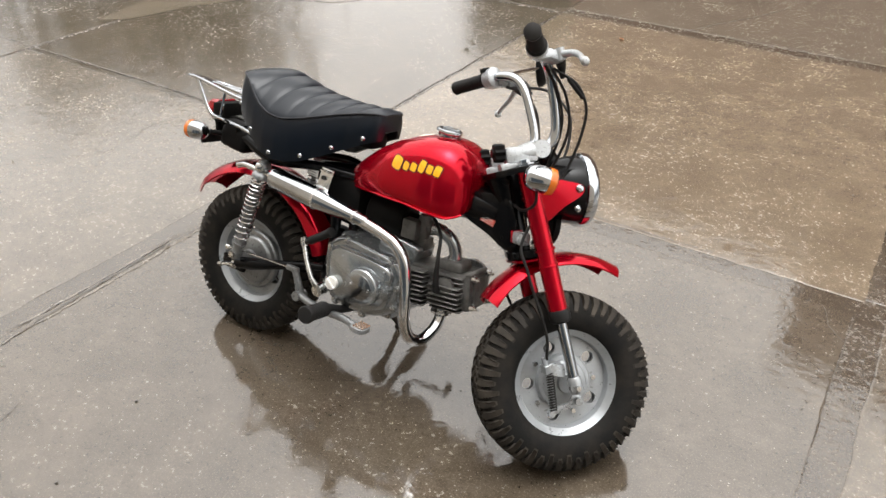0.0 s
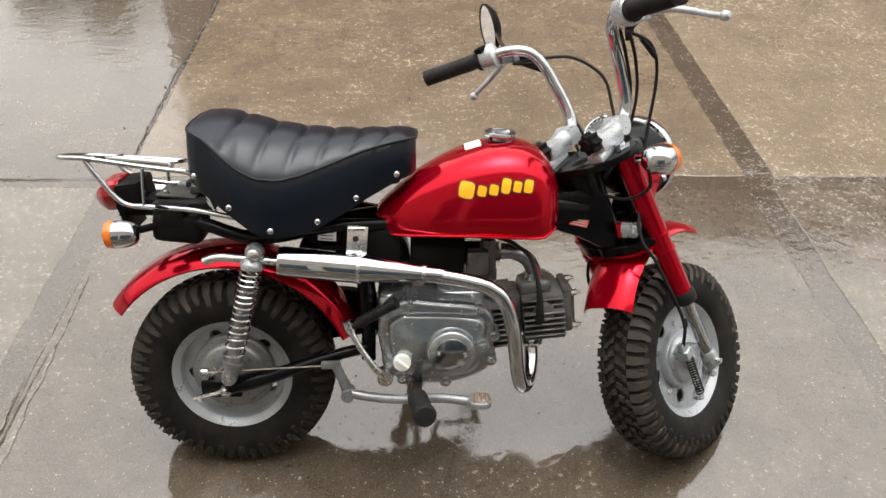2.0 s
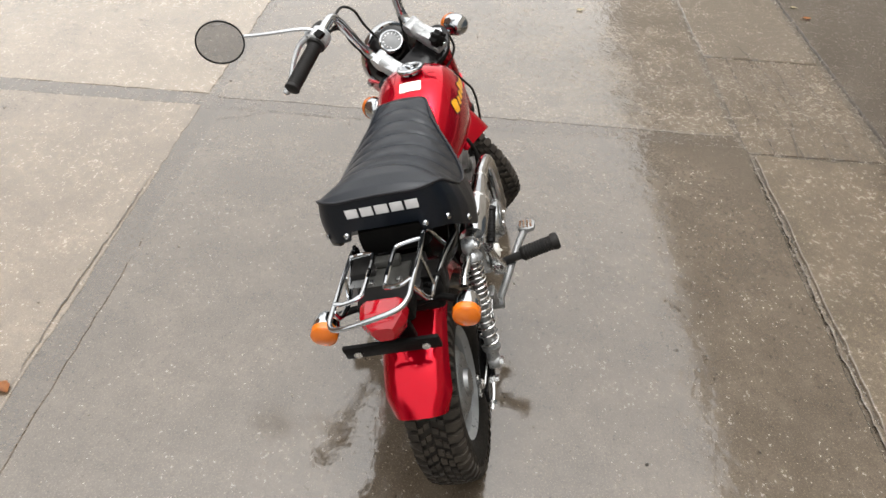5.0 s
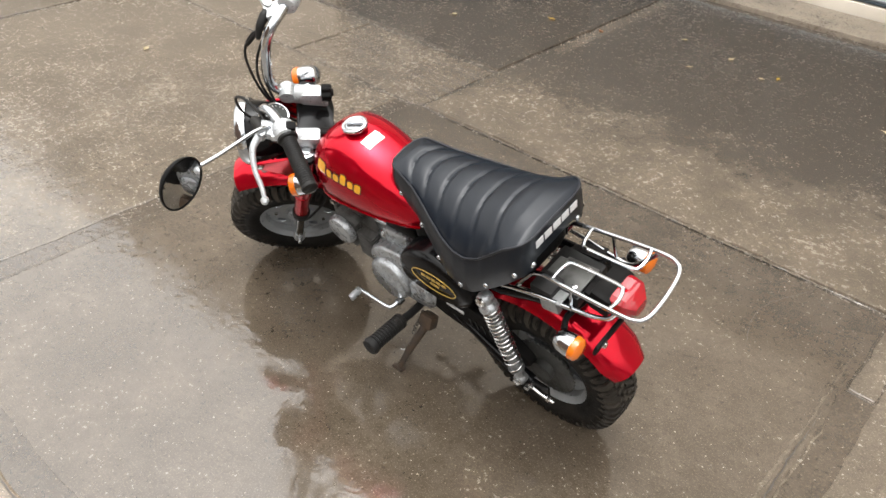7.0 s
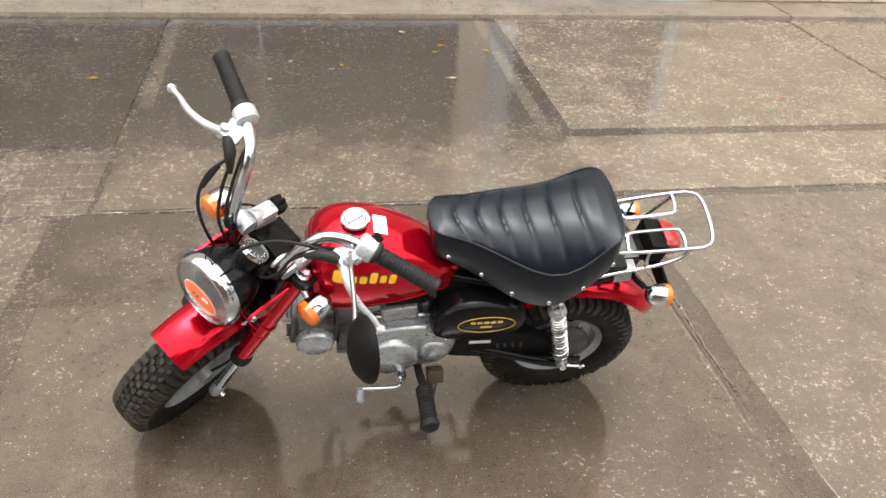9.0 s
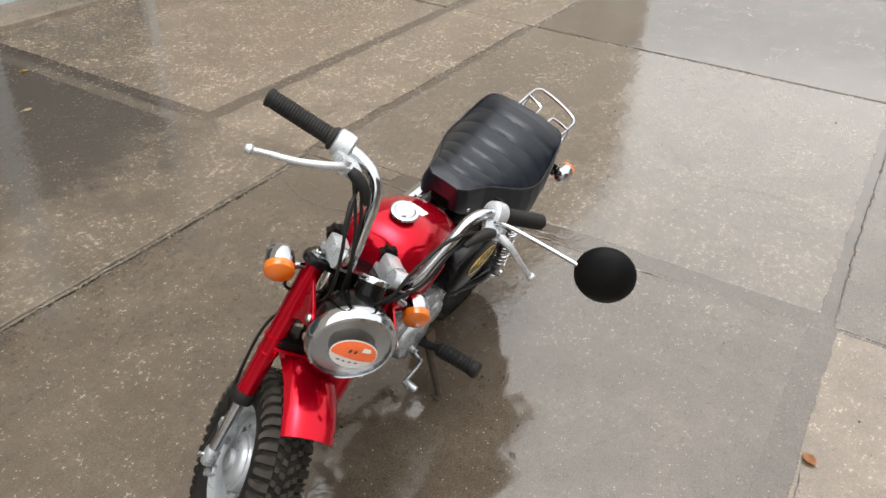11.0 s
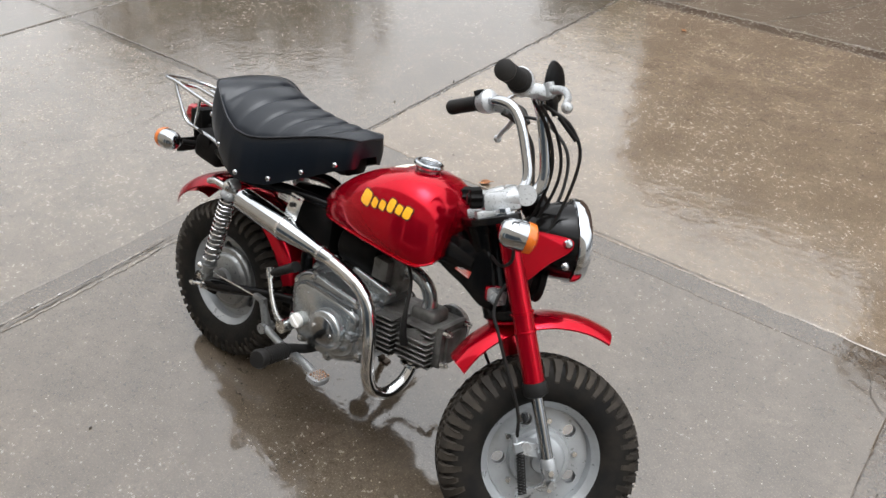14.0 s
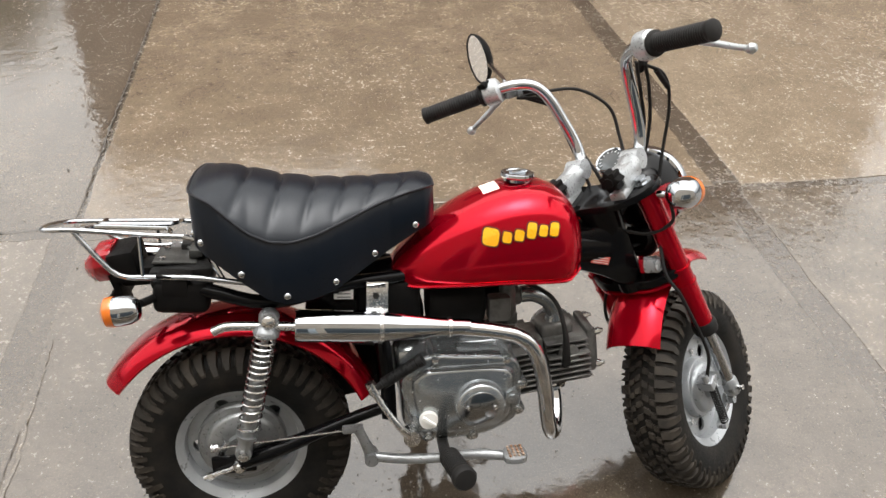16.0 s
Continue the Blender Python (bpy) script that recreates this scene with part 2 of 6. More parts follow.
SMOOTH_SLAB = concrete("wet_smooth_concrete", (0.097, 0.077, 0.056), (0.058, 0.045, 0.032), 0.88, 1.0, 1.0, 0.15, 0.35)
PALE_SLAB = concrete("wet_pale_concrete", (0.132, 0.107, 0.080), (0.080, 0.064, 0.047), 0.80, 1.3, 1.0, 0.15, 0.35)
ROUGH_SLAB = concrete("wet_rough_concrete", (0.166, 0.128, 0.088), (0.106, 0.080, 0.054), 0.80, 1.6, 1.1, 0.14, 0.1)
YELLOW_SLAB = concrete("wet_sandy_concrete", (0.205, 0.162, 0.115), (0.140, 0.109, 0.076), 0.76, 1.6, 1.1, 0.14, 0.1)
DARK_SLAB = concrete("wet_dark_concrete", (0.070, 0.056, 0.042), (0.040, 0.032, 0.024), 0.75, 1.2, 0.8, 0.15, 0.1, 1.55)
DRY_SLAB = concrete("wet_light_concrete", (0.185, 0.147, 0.107), (0.110, 0.087, 0.063), 0.74, 1.4, 1.1, 0.12, 0.2)
DAMP_SLAB = concrete("wet_rough_brown_concrete", (0.124, 0.099, 0.072), (0.070, 0.055, 0.039), 0.74, 1.6, 1.2, 0.11, 0.5)
TWO_TONE_SLAB = concrete("two_tone_concrete", (0.140, 0.111, 0.081), (0.083, 0.066, 0.047), 0.74, 1.4, 0.9, 0.13, 0.2, 1.6, south_tone=(0.052, 0.042, 0.032))
BAND = concrete("wet_joint_band", (0.078, 0.061, 0.044), (0.047, 0.036, 0.025), 0.93, 1.0, 0.9, 0.15, 0.3)
DARKBAND = concrete("dark_joint_band", (0.078, 0.061, 0.043), (0.046, 0.035, 0.025), 0.7, 1.4, 1.2, 0.15, 0.3)
MORTAR = concrete("dirty_joint_filling", (0.088, 0.071, 0.053), (0.050, 0.040, 0.029), 0.6, 1.5, 1.2, 0.15, 0.3)
PAVER = concrete("wet_paver", (0.125, 0.100, 0.073), (0.078, 0.061, 0.044), 0.7, 1.5, 1.0, 0.15, 0.1, 1.65)
MUD = surface("muddy_water", (0.105, 0.084, 0.061), (0.088, 0.070, 0.050), (0.10, 0.18), 0.0, 12, 3, 0.05, 0.002)
CRACK = surface("dirt_in_crack", (0.042, 0.034, 0.026), (0.024, 0.020, 0.015), (0.4, 0.7), 0.0, 200, 40, 0.3)
LEAF_YELLOW = surface("yellow_leaf", (0.52, 0.36, 0.05), (0.36, 0.20, 0.04), (0.3, 0.5), 0.0, 90, 45, 0.2)
LEAF_PALE = surface("pale_dry_leaf", (0.50, 0.43, 0.28), (0.34, 0.26, 0.15), (0.35, 0.55), 0.0, 90, 45, 0.2)
LEAF_BROWN = surface("orange_brown_leaf", (0.34, 0.13, 0.035), (0.20, 0.075, 0.025), (0.3, 0.5), 0.0, 90, 45, 0.2)
GRAVEL = surface("small_grit", (0.25, 0.22, 0.175), (0.12, 0.10, 0.078), (0.12, 0.3), 0.0, 60, 40.0, 0.0)
CRUMB = surface("dark_crumb", (0.028, 0.022, 0.017), (0.06, 0.045, 0.032), (0.3, 0.5), 0.0, 60, 30.0, 0.0)
KERBSTONE = concrete("kerb_concrete", (0.20, 0.165, 0.125), (0.12, 0.096, 0.072), 0.2, 1.0, 1.4, 0.15, 0.3, 1.5, (0.4, 0.6))
PLASTER = surface("dirty_cream_plaster", (0.50, 0.45, 0.38), (0.37, 0.32, 0.26), (0.6, 0.85), 0.0, 40, 1.6, 0.4, 0.003)
GREYDOOR = surface("blue_grey_door_paint", (0.050, 0.068, 0.082), (0.038, 0.050, 0.060), (0.25, 0.4), 0.0, 60, 5, 0.05)
BLOCKWALL = surface("pale_block_wall", (0.44, 0.38, 0.30), (0.32, 0.27, 0.21), (0.7, 0.9), 0.0, 60, 3.0, 0.4, 0.003)
FRAMEPAINT = surface("grey_white_frame_paint", (0.42, 0.48, 0.52), (0.36, 0.40, 0.42), (0.4, 0.6), 0.0, 80, 6, 0.1)
BARK = surface("grey_bark", (0.10, 0.08, 0.06), (0.06, 0.05, 0.04), (0.7, 0.9), 0.0, 40, 6, 0.5, 0.004)
FOLIAGE = surface("dark_autumn_foliage", (0.055, 0.060, 0.025), (0.09, 0.065, 0.025), (0.5, 0.7), 0.0, 4, 0.8, 0.0)
BRICKWALL = surface("dark_red_brown_wall", (0.20, 0.13, 0.10), (0.13, 0.085, 0.065), (0.7, 0.9), 0.0, 30, 2.0, 0.5, 0.004)


# ---------------------------------------------------------------- mesh helpers
def finish(name, bm, angle=38):
    bmesh.ops.recalc_face_normals(bm, faces=bm.faces)
    me = bpy.data.meshes.new(name)
    bm.to_mesh(me)
    bm.free()
    if angle:
        me.polygons.foreach_set("use_smooth", [True] * len(me.polygons))
        me.set_sharp_from_angle(angle=radians(angle))
    return me


def part(name, bm, material, parent, label="", m=None, angle=38):
    """Links a bmesh (or a finished mesh) as one object under a thing or under a part."""
    me = bm if isinstance(bm, bpy.types.Mesh) else finish(name, bm, angle)
    if not me.materials:
        me.materials.append(material)
    ob = new(name, me)
    if parent:
        ob.parent = parent
    if m is not None:
        ob.matrix_basis = m
    return tagged(ob, label)


def smooth_path(pts, per=6):
    """Catmull-Rom through the points."""
    pts = [Vector(p) for p in pts]
    if len(pts) < 3 or per < 2:
        return pts
    ext = [2 * pts[0] - pts[1], *pts, 2 * pts[-1] - pts[-2]]
    out = []
    for i in range(1, len(ext) - 2):
        a, b, c, d = ext[i - 1 : i + 3]
        for k in range(per):
            t = k / per
            out.append(0.5 * (2 * b + (c - a) * t + (2 * a - 5 * b + 4 * c - d) * t * t + (3 * b - a - 3 * c + d) * t**3))
    return out + [pts[-1]]


def loft(bm, rings, caps=True, closed=True):
    rows = [[bm.verts.new(p) for p in ring] for ring in rings]
    n = len(rows[0])
    for a, b in zip(rows, rows[1:]):
        for i in range(n if closed else n - 1):
            j = (i + 1) % n
            bm.faces.new((a[i], a[j], b[j], b[i]))
    if caps and closed:
        bm.faces.new(rows[0][::-1])
        bm.faces.new(rows[-1])
    return bm


def tube(bm, pts, r, seg=12, per=6, ends=True):
    """A round tube along a smooth path; r: one radius, or one for each point given."""
    path = smooth_path(pts, per)
    n = len(path)
    if isinstance(r, (int, float)):
        rad = [r] * n
    else:
        k = (n - 1) / (len(r) - 1)
        rad = [r[min(int(i / k), len(r) - 2)] + (r[min(int(i / k), len(r) - 2) + 1] - r[min(int(i / k), len(r) - 2)]) * (i / k - min(int(i / k), len(r) - 2)) for i in range(n)]
    rings, side = [], None
    for i, p in enumerate(path):
        d = (path[min(i + 1, n - 1)] - path[max(i - 1, 0)]).normalized()
        if side is None:
            side = d.cross(Vector((0, 0, 1)) if abs(d.z) < 0.9 else Vector((1, 0, 0)))
        side = (side - d * side.dot(d)).normalized()
        up = d.cross(side)
        rings.append([p + rad[i] * (math.cos(2 * math.pi * k / seg) * side + math.sin(2 * math.pi * k / seg) * up) for k in range(seg)])
    return loft(bm, rings, ends)


def frame_at(origin, axis, hint=(0, 0, 1)):
    """A matrix whose z runs along the axis."""
    z = Vector(axis).normalized()
    h = Vector(hint)
    if abs(z.dot(h.normalized())) > 0.97:
        h = Vector((1, 0, 0))
    x = h.cross(z).normalized()
    y = z.cross(x)
    m = Matrix((x, y, z)).transposed().to_4x4()
    m.translation = origin
    return m


def lathe(bm, profile, origin, axis, seg=24, sx=1.0, sy=1.0, hint=(0, 0, 1), closed=False):
    """profile: (radius, height along the axis). A radius of 0 closes the end."""
    m = frame_at(origin, axis, hint)
    rings = []
    for r, h in profile:
        r = max(r, 1e-5)
        rings.append([m @ Vector((sx * r * math.cos(2 * math.pi * k / seg), sy * r * math.sin(2 * math.pi * k / seg), h)) for k in range(seg)])
    if closed:
        rings.append(rings[0])
        loft(bm, rings, False)
        bmesh.ops.remove_doubles(bm, verts=bm.verts, dist=1e-6)
        return bm
    return loft(bm, rings, True)


def slab(bm, centre, size, bevel=0.002, turn=(0, 0, 0), seg=2):
    """A box with rounded edges."""
    made = bmesh.ops.create_cube(bm, size=1.0)["verts"]
    bmesh.ops.scale(bm, vec=size, verts=made)
    if bevel:
        edges = list({e for v in made for e in v.link_edges})
        made = list({v for f in bmesh.ops.bevel(bm, geom=edges, offset=bevel, segments=seg, affect="EDGES", profile=0.6)["faces"] for v in f.verts} | {v for v in made if v.is_valid})
    m = pose(*centre, *turn)
    bmesh.ops.transform(bm, matrix=m, verts=made)
    return bm


def prism(bm, outline, axis_m, depth, bevel=0.0):
    """A flat outline (x, y) pulled out along z of axis_m, with its far edge drawn in by the bevel."""
    c = Vector((sum(p[0] for p in outline) / len(outline), sum(p[1] for p in outline) / len(outline)))
    size = max(math.hypot(p[0] - c.x, p[1] - c.y) for p in outline)
    k = 1 - bevel / size
    rings = [[axis_m @ Vector((x, y, 0)) for x, y in outline], [axis_m @ Vector((x, y, depth - bevel)) for x, y in outline]]
    if bevel:
        k2 = 1 - 0.3 * bevel / size
        rings.append([axis_m @ Vector((c.x + (x - c.x) * k2, c.y + (y - c.y) * k2, depth - 0.3 * bevel)) for x, y in outline])
        rings.append([axis_m @ Vector((c.x + (x - c.x) * k, c.y + (y - c.y) * k, depth)) for x, y in outline])
    return loft(bm, rings, True)


def smooth_outline(pts, per=5):
    n = len(pts)
    out = []
    for i in range(n):
        a, b, c, d = (Vector(pts[(i + k) % n]) for k in (-1, 0, 1, 2))
        for k in range(per):
            t = k / per
            out.append(tuple(0.5 * (2 * b + (c - a) * t + (2 * a - 5 * b + 4 * c - d) * t * t + (3 * b - a - 3 * c + d) * t**3)))
    return out


def holed_disc(name, outer, inner, holes, thick):
    """A flat ring with round holes (x, y, radius), as a mesh in the xy plane."""
    cu = bpy.data.curves.new(name, "CURVE")
    cu.dimensions, cu.fill_mode, cu.extrude, cu.resolution_u = "2D", "BOTH", thick / 2, 4
    for x, y, r, seg in [(0, 0, outer, 48), (0, 0, inner, 40)] + [(hx, hy, hr, 20) for hx, hy, hr in holes]:
        sp = cu.splines.new("POLY")
        sp.points.add(seg - 1)
        for k, pt in enumerate(sp.points):
            pt.co = (x + r * math.cos(2 * math.pi * k / seg), y + r * math.sin(2 * math.pi * k / seg), 0, 1)
        sp.use_cyclic_u = True
    ob = bpy.data.objects.new(name, cu)
    scene.collection.objects.link(ob)
    me = bpy.data.meshes.new_from_object(ob.evaluated_get(bpy.context.evaluated_depsgraph_get()))
    bpy.data.objects.remove(ob)
    bpy.data.curves.remove(cu)
    return me


def interp(x, table):
    """Smooth value from a short table of (x, value)."""
    xs, vs = zip(*table)
    if x <= xs[0]:
        return vs[0]
    for (a, va), (b, vb) in zip(table, table[1:]):
        if x <= b:
            t = (x - a) / (b - a)
            return va + (vb - va) * t
    return vs[-1]


# ---------------------------------------------------------------- the yard
def concrete_slab(parent, seed, x0, x1, y0, y1, z, material, rim=1.0):
    """One cast slab with a worn, slightly wandering edge and a rounded rim."""
    rnd = random.Random(seed)
    pts = []
    step = 0.04
    for (ax, ay), (bx, by) in zip(((x0, y0), (x1, y0), (x1, y1), (x0, y1)), ((x1, y0), (x1, y1), (x0, y1), (x0, y0))):
        n = max(2, int(math.hypot(bx - ax, by - ay) / step))
        for k in range(n):
            t = k / n
            px, py = ax + (bx - ax) * t, ay + (by - ay) * t
            w = 0.006 * noise.noise((px * 5 + seed, py * 5, 0.3)) + 0.007 * noise.noise((px * 24, py * 24, seed)) + 0.002 * (rnd.random() - 0.5)
            pts.append((px + w * (1 if bx == ax else 0.3), py + w * (1 if by == ay else 0.3)))
    cx, cy = (x0 + x1) / 2, (y0 + y1) / 2
    sx, sy = (x1 - x0) / 2, (y1 - y0) / 2

    def inset(d, zz):
        return [(cx + (p[0] - cx) * (1 - d / sx), cy + (p[1] - cy) * (1 - d / sy), zz) for p in pts]

    bm = bmesh.new()
    loft(bm, [inset(-0.004, -0.06), inset(0, z - 0.006 * rim), inset(0.002 * rim, z - 0.0012 * rim), inset(0.006 * rim, z)], True)
    return part("concrete_slab", bm, material, parent, angle=0)


def build_yard():
    bm = bmesh.new()
    bmesh.ops.create_grid(bm, x_segments=1, y_segments=1, size=60)
    ground = part("ground", bm, MORTAR, None, "wet dirty filling between the concrete slabs", pose(0, 0, -0.0042), 0)
    tagged(ground, category="ground", kind="structure")
    pave = new("pavement")
    tagged(pave, "wet grey-brown concrete yard cast in large square slabs", "pavement", kind="structure")
    # x from, x to, y from, y to, height, material
    rows = [
        (-0.955, 0.952, -0.925, 0.9535, 0.000, SMOOTH_SLAB),
        (-0.955, 0.952, 0.940, 1.045, -0.0022, BAND),
        (0.938, 1.050, -0.925, 1.045, -0.0018, DARKBAND),
        (-0.968, 0.970, 1.028, 3.090, 0.000, ROUGH_SLAB),
        (-0.968, 0.985, 3.190, 5.150, 0.000, PALE_SLAB),
        (-0.968, 0.975, 3.085, 3.195, -0.0018, DARKBAND),
        (0.965, 1.064, 1.046, 3.200, -0.0021, DARKBAND),
        (1.034, 2.940, -0.915, 0.990, 0.001, DAMP_SLAB),
        (1.060, 2.940, 1.028, 3.090, -0.001, YELLOW_SLAB),
        (0.985, 2.940, 3.120, 5.150, 0.001, ROUGH_SLAB),
        (2.965, 4.900, -0.915, 1.000, 0.000, SMOOTH_SLAB),
        (2.965, 4.900, 1.028, 3.090, 0.000, SMOOTH_SLAB),
        (4.930, 6.900, -0.915, 1.000, 0.000, SMOOTH_SLAB),
        (-1.045, -0.940, -0.55, 1.030, -0.0018, BAND),
        (-1.0280, -0.9570, -0.925, -0.553, 0.0005, PALE_SLAB),
        (-2.965, -1.0300, -0.925, 0.978, 0.000, PALE_SLAB),
        (-2.965, -1.0300, 0.972, 1.022, -0.0019, BAND),
        (-2.965, -0.982, 1.019, 3.090, -0.001, SMOOTH_SLAB),
        (-2.965, -0.982, 3.110, 5.150, 0.000, SMOOTH_SLAB),
        (-4.950, -2.985, -0.915, 1.012, 0.001, SMOOTH_SLAB),
        (-4.950, -2.985, 1.019, 3.090, -0.001, SMOOTH_SLAB),
        (-4.950, -2.985, 3.110, 5.150, 0.000, SMOOTH_SLAB),
        (-6.950, -4.965, -0.915, 3.090, 0.000, SMOOTH_SLAB),
        (-6.950, -4.965, 3.110, 5.150, 0.000, SMOOTH_SLAB),
        (-0.958, 0.905, -3.168, -0.950, 0.0036, TWO_TONE_SLAB),
        (-0.918, -0.850, -3.150, -1.460, 0.0041, PALE_SLAB, 0.2),
        (0.838, 0.902, -3.150, -1.850, 0.0041, PALE_SLAB, 0.2),
        (-2.965, -0.945, -1.470, -0.975, 0.0032, DRY_SLAB, 0.2),
        (-2.965, -1.030, -1.000, -0.920, -0.0018, DARKBAND),
        (-2.965, -0.945, -1.560, -1.455, 0.0012, DARKBAND),
        (-6.950, -2.972, -1.465, -0.940, 0.003, DRY_SLAB),
        (-1.010, -0.950, -3.168, -1.530, 0.001, DARKBAND),
        (-2.965, -1.000, -3.168, -1.545, 0.003, DRY_SLAB),
        (-5.950, -2.985, -3.168, -1.545, 0.003, DRY_SLAB),
        (1.740, 6.900, -1.435, -0.940, 0.001, PALE_SLAB),
        (0.930, 2.950, -3.168, -1.465, 0.003, DARK_SLAB),
        (2.970, 6.900, -3.168, -1.465, 0.004, PALE_SLAB),
    ]
    for seed, row in enumerate(rows):
        concrete_slab(pave, seed + 3, *row)
    # cracks and worn mortar ridges, each a thin wandering strip
    def seam(name, pts, w, z, material, wander=0.004):
        line = smooth_path([(x, y, 0.0) for x, y in pts], 60)
        bm = bmesh.new()
        prev = None
        for k, p in enumerate(line):
            wob = wander * (noise.noise((p.x * 30, p.y * 30, 2.0)) + 0.5 * noise.noise((p.x * 90, p.y * 90, 4.0)))
            d = (line[min(k + 1, len(line) - 1)] - line[max(k - 1, 0)]).normalized()
            side = Vector((-d.y, d.x, 0))
            taper = 1 - abs(2 * k / (len(line) - 1) - 1) ** 4 * 0.9
            ring = []
            for e in (-0.5, 0.0, 0.5):
                ww = w * max(0.12, 0.55 + 0.9 * noise.noise((p.x * 40, p.y * 40, 7.0 + e))) * taper
                ring.append(bm.verts.new((p.x + side.x * (wob + e * ww), p.y + side.y * (wob + e * ww), z + (0.0012 if e == 0.0 and material is not CRACK else 0.0))))
            if prev:
                for j in (0, 1):
                    bm.faces.new((prev[j], prev[j + 1], ring[j + 1], ring[j]))
            prev = ring
        part(name, bm, material, pave, angle=60)

    for pts, w in (
        ([(-0.28, 3.12), (-0.20, 3.28), (-0.12, 3.44), (0.02, 3.70), (0.13, 3.98)], 0.006),
        ([(0.953, 0.80), (0.90, 0.86), (0.885, 0.92), (0.86, 0.951)], 0.004),
        ([(-0.20, -1.46), (-0.24, -1.9), (-0.18, -2.3)], 0.002),
        ([(-1.6, 1.0), (-1.7, 0.72), (-1.66, 0.45), (-1.9, 0.2)], 0.003),
        ([(-0.75, -0.92), (-0.66, -0.70), (-0.70, -0.5)], 0.003),
        ([(-0.979, 1.018), (-0.981, 1.7), (-0.976, 2.4), (-0.979, 3.1)], 0.007),
        ([(-2.96, 1.014), (-2.2, 1.017), (-1.6, 1.013), (-0.982, 1.017)], 0.008),
        ([(0.958, 0.965), (0.953, 0.80), (0.950, 0.55), (0.953, 0.2)], 0.003),
        ([(-0.45, 1.040), (-0.1, 1.046), (0.3, 1.040), (0.55, 1.044)], 0.005),
        ([(-0.94, -0.42), (-0.938, -0.2), (-0.942, 0.05), (-0.936, 0.3)], 0.006),
        ([(1.99, -1.10), (1.4, -1.19), (0.84, -1.10), (0.2, -1.09)], 0.006),
    ):
        seam("crack", pts, w, 0.0026, CRACK)
    for pts, w in (
        ([(-0.925, -0.72), (-0.928, -0.4), (-0.922, -0.1), (-0.926, 0.25), (-0.930, 0.55)], 0.013),
        ([(-0.962, -0.40), (-0.955, -0.1), (-0.960, 0.2)], 0.010),
        ([(-0.9, -0.934), (-0.5, -0.938), (-0.1, -0.935), (0.3, -0.939), (0.9, -0.937)], 0.018),
    ):
        seam("mortar_ridge", pts, w, 0.0016, PALE_SLAB)
    # a border of brick pavers beside the slabs
    bm = bmesh.new()
    slab(bm, (0, 0, 0), (0.1985, 0.0973, 0.05), 0.002, seg=1)
    paver = finish("paver", bm, 40)
    bm = bmesh.new()
    slab(bm, (0, 0, 0), (0.0985, 0.0973, 0.05), 0.002, seg=1)
    half_paver = finish("paver", bm, 40)
    rnd = random.Random(8)
    for x0, y0, nx, ny in ((0.925, -1.43, 4, 5),):
        for i in range(nx):
            for j in range(ny):
                if j % 2 and i == nx - 1:
                    part("paver", half_paver, PAVER, pave, m=pose(x0 + nx * 0.2 - 0.05, y0 + 0.05 + j * 0.0985, -0.0255))
                    continue
                shift = 0.1 if j % 2 else 0.0
                x, y = x0 + 0.1 + i * 0.2 + shift, y0 + 0.05 + j * 0.0985
                if shift and i == 0:
                    part("paver", half_paver, PAVER, pave, m=pose(x - 0.15, y, -0.0255))
                part("paver", paver, PAVER, pave, m=pose(x, y, -0.0255 + rnd.uniform(-0.0008, 0.0008), rnd.uniform(-0.4, 0.4), rnd.uniform(-0.25, 0.25), rnd.uniform(-0.5, 0.5)))
    # muddy puddle in the sunken corner of a slab
    bm = bmesh.new()
    outline = smooth_outline([(-3.10, 1.55), (-2.95, 1.62), (-2.85, 1.95), (-2.60, 2.35), (-2.30, 2.46), (-2.12, 2.62), (-2.10, 2.90), (-2.45, 3.06), (-2.90, 2.85), (-3.20, 2.30)], 6)
    rough_edge = [(x + 0.035 * noise.noise((x * 9, y * 9, 1.0)), y + 0.035 * noise.noise((x * 9, y * 9, 5.0))) for x, y in outline]
    bm.faces.new([bm.verts.new((x, y, 0.0008)) for x, y in rough_edge])
    puddle = part("puddle", bm, MUD, None, "shallow puddle of muddy brown water on the concrete", angle=0)
    tagged(puddle, category="puddle", kind="structure")

    # the building behind the low kerb, whose wall closes the yard
    bm = bmesh.new()
    for x0, x1 in ((-9.0, -3.02), (-3.01, 2.99), (3.0, 10.0)):
        slab(bm, ((x0 + x1) / 2, -3.345, -0.022), (x1 - x0, 0.34, 0.10), 0.010)
    kerb = part("kerb", bm, KERBSTONE, None, "low worn pale concrete kerb along the building")
    tagged(kerb, category="kerb", kind="structure")
    house = new("wall_south")
    tagged(house, "tall dirty cream rendered wall of a building beside the yard", "wall", kind="structure")
    for x0, x1, z0, z1 in ((-14, -2.40, -0.1, 6.8), (-1.06, -0.86, -0.1, 6.8), (-0.86, 4.40, 2.35, 6.8), (4.40, 20, -0.1, 6.8), (-2.40, -1.06, 2.1, 6.8)):
        bm = bmesh.new()
        slab(bm, ((x0 + x1) / 2, -3.68, (z0 + z1) / 2), (x1 - x0, 0.30, z1 - z0), 0)
        part("wall_section", bm, PLASTER, house, angle=0)
    # pale blocks laid in courses beside the door
    bm = bmesh.new()
    slab(bm, (0, 0, 0), (0.392, 0.06, 0.192), 0.006, seg=1)
    block = finish("block", bm, 40)
    for row in range(5):
        for k in range(8):
            part("block", block, BLOCKWALL, house, m=pose(-2.615 - 0.4 * k - (0.0 if row % 2 else 0.2), -3.527, 0.126 + 0.2 * row))
    # wide sheet door on a cream plinth, with a pale bottom rail
    bm = bmesh.new()
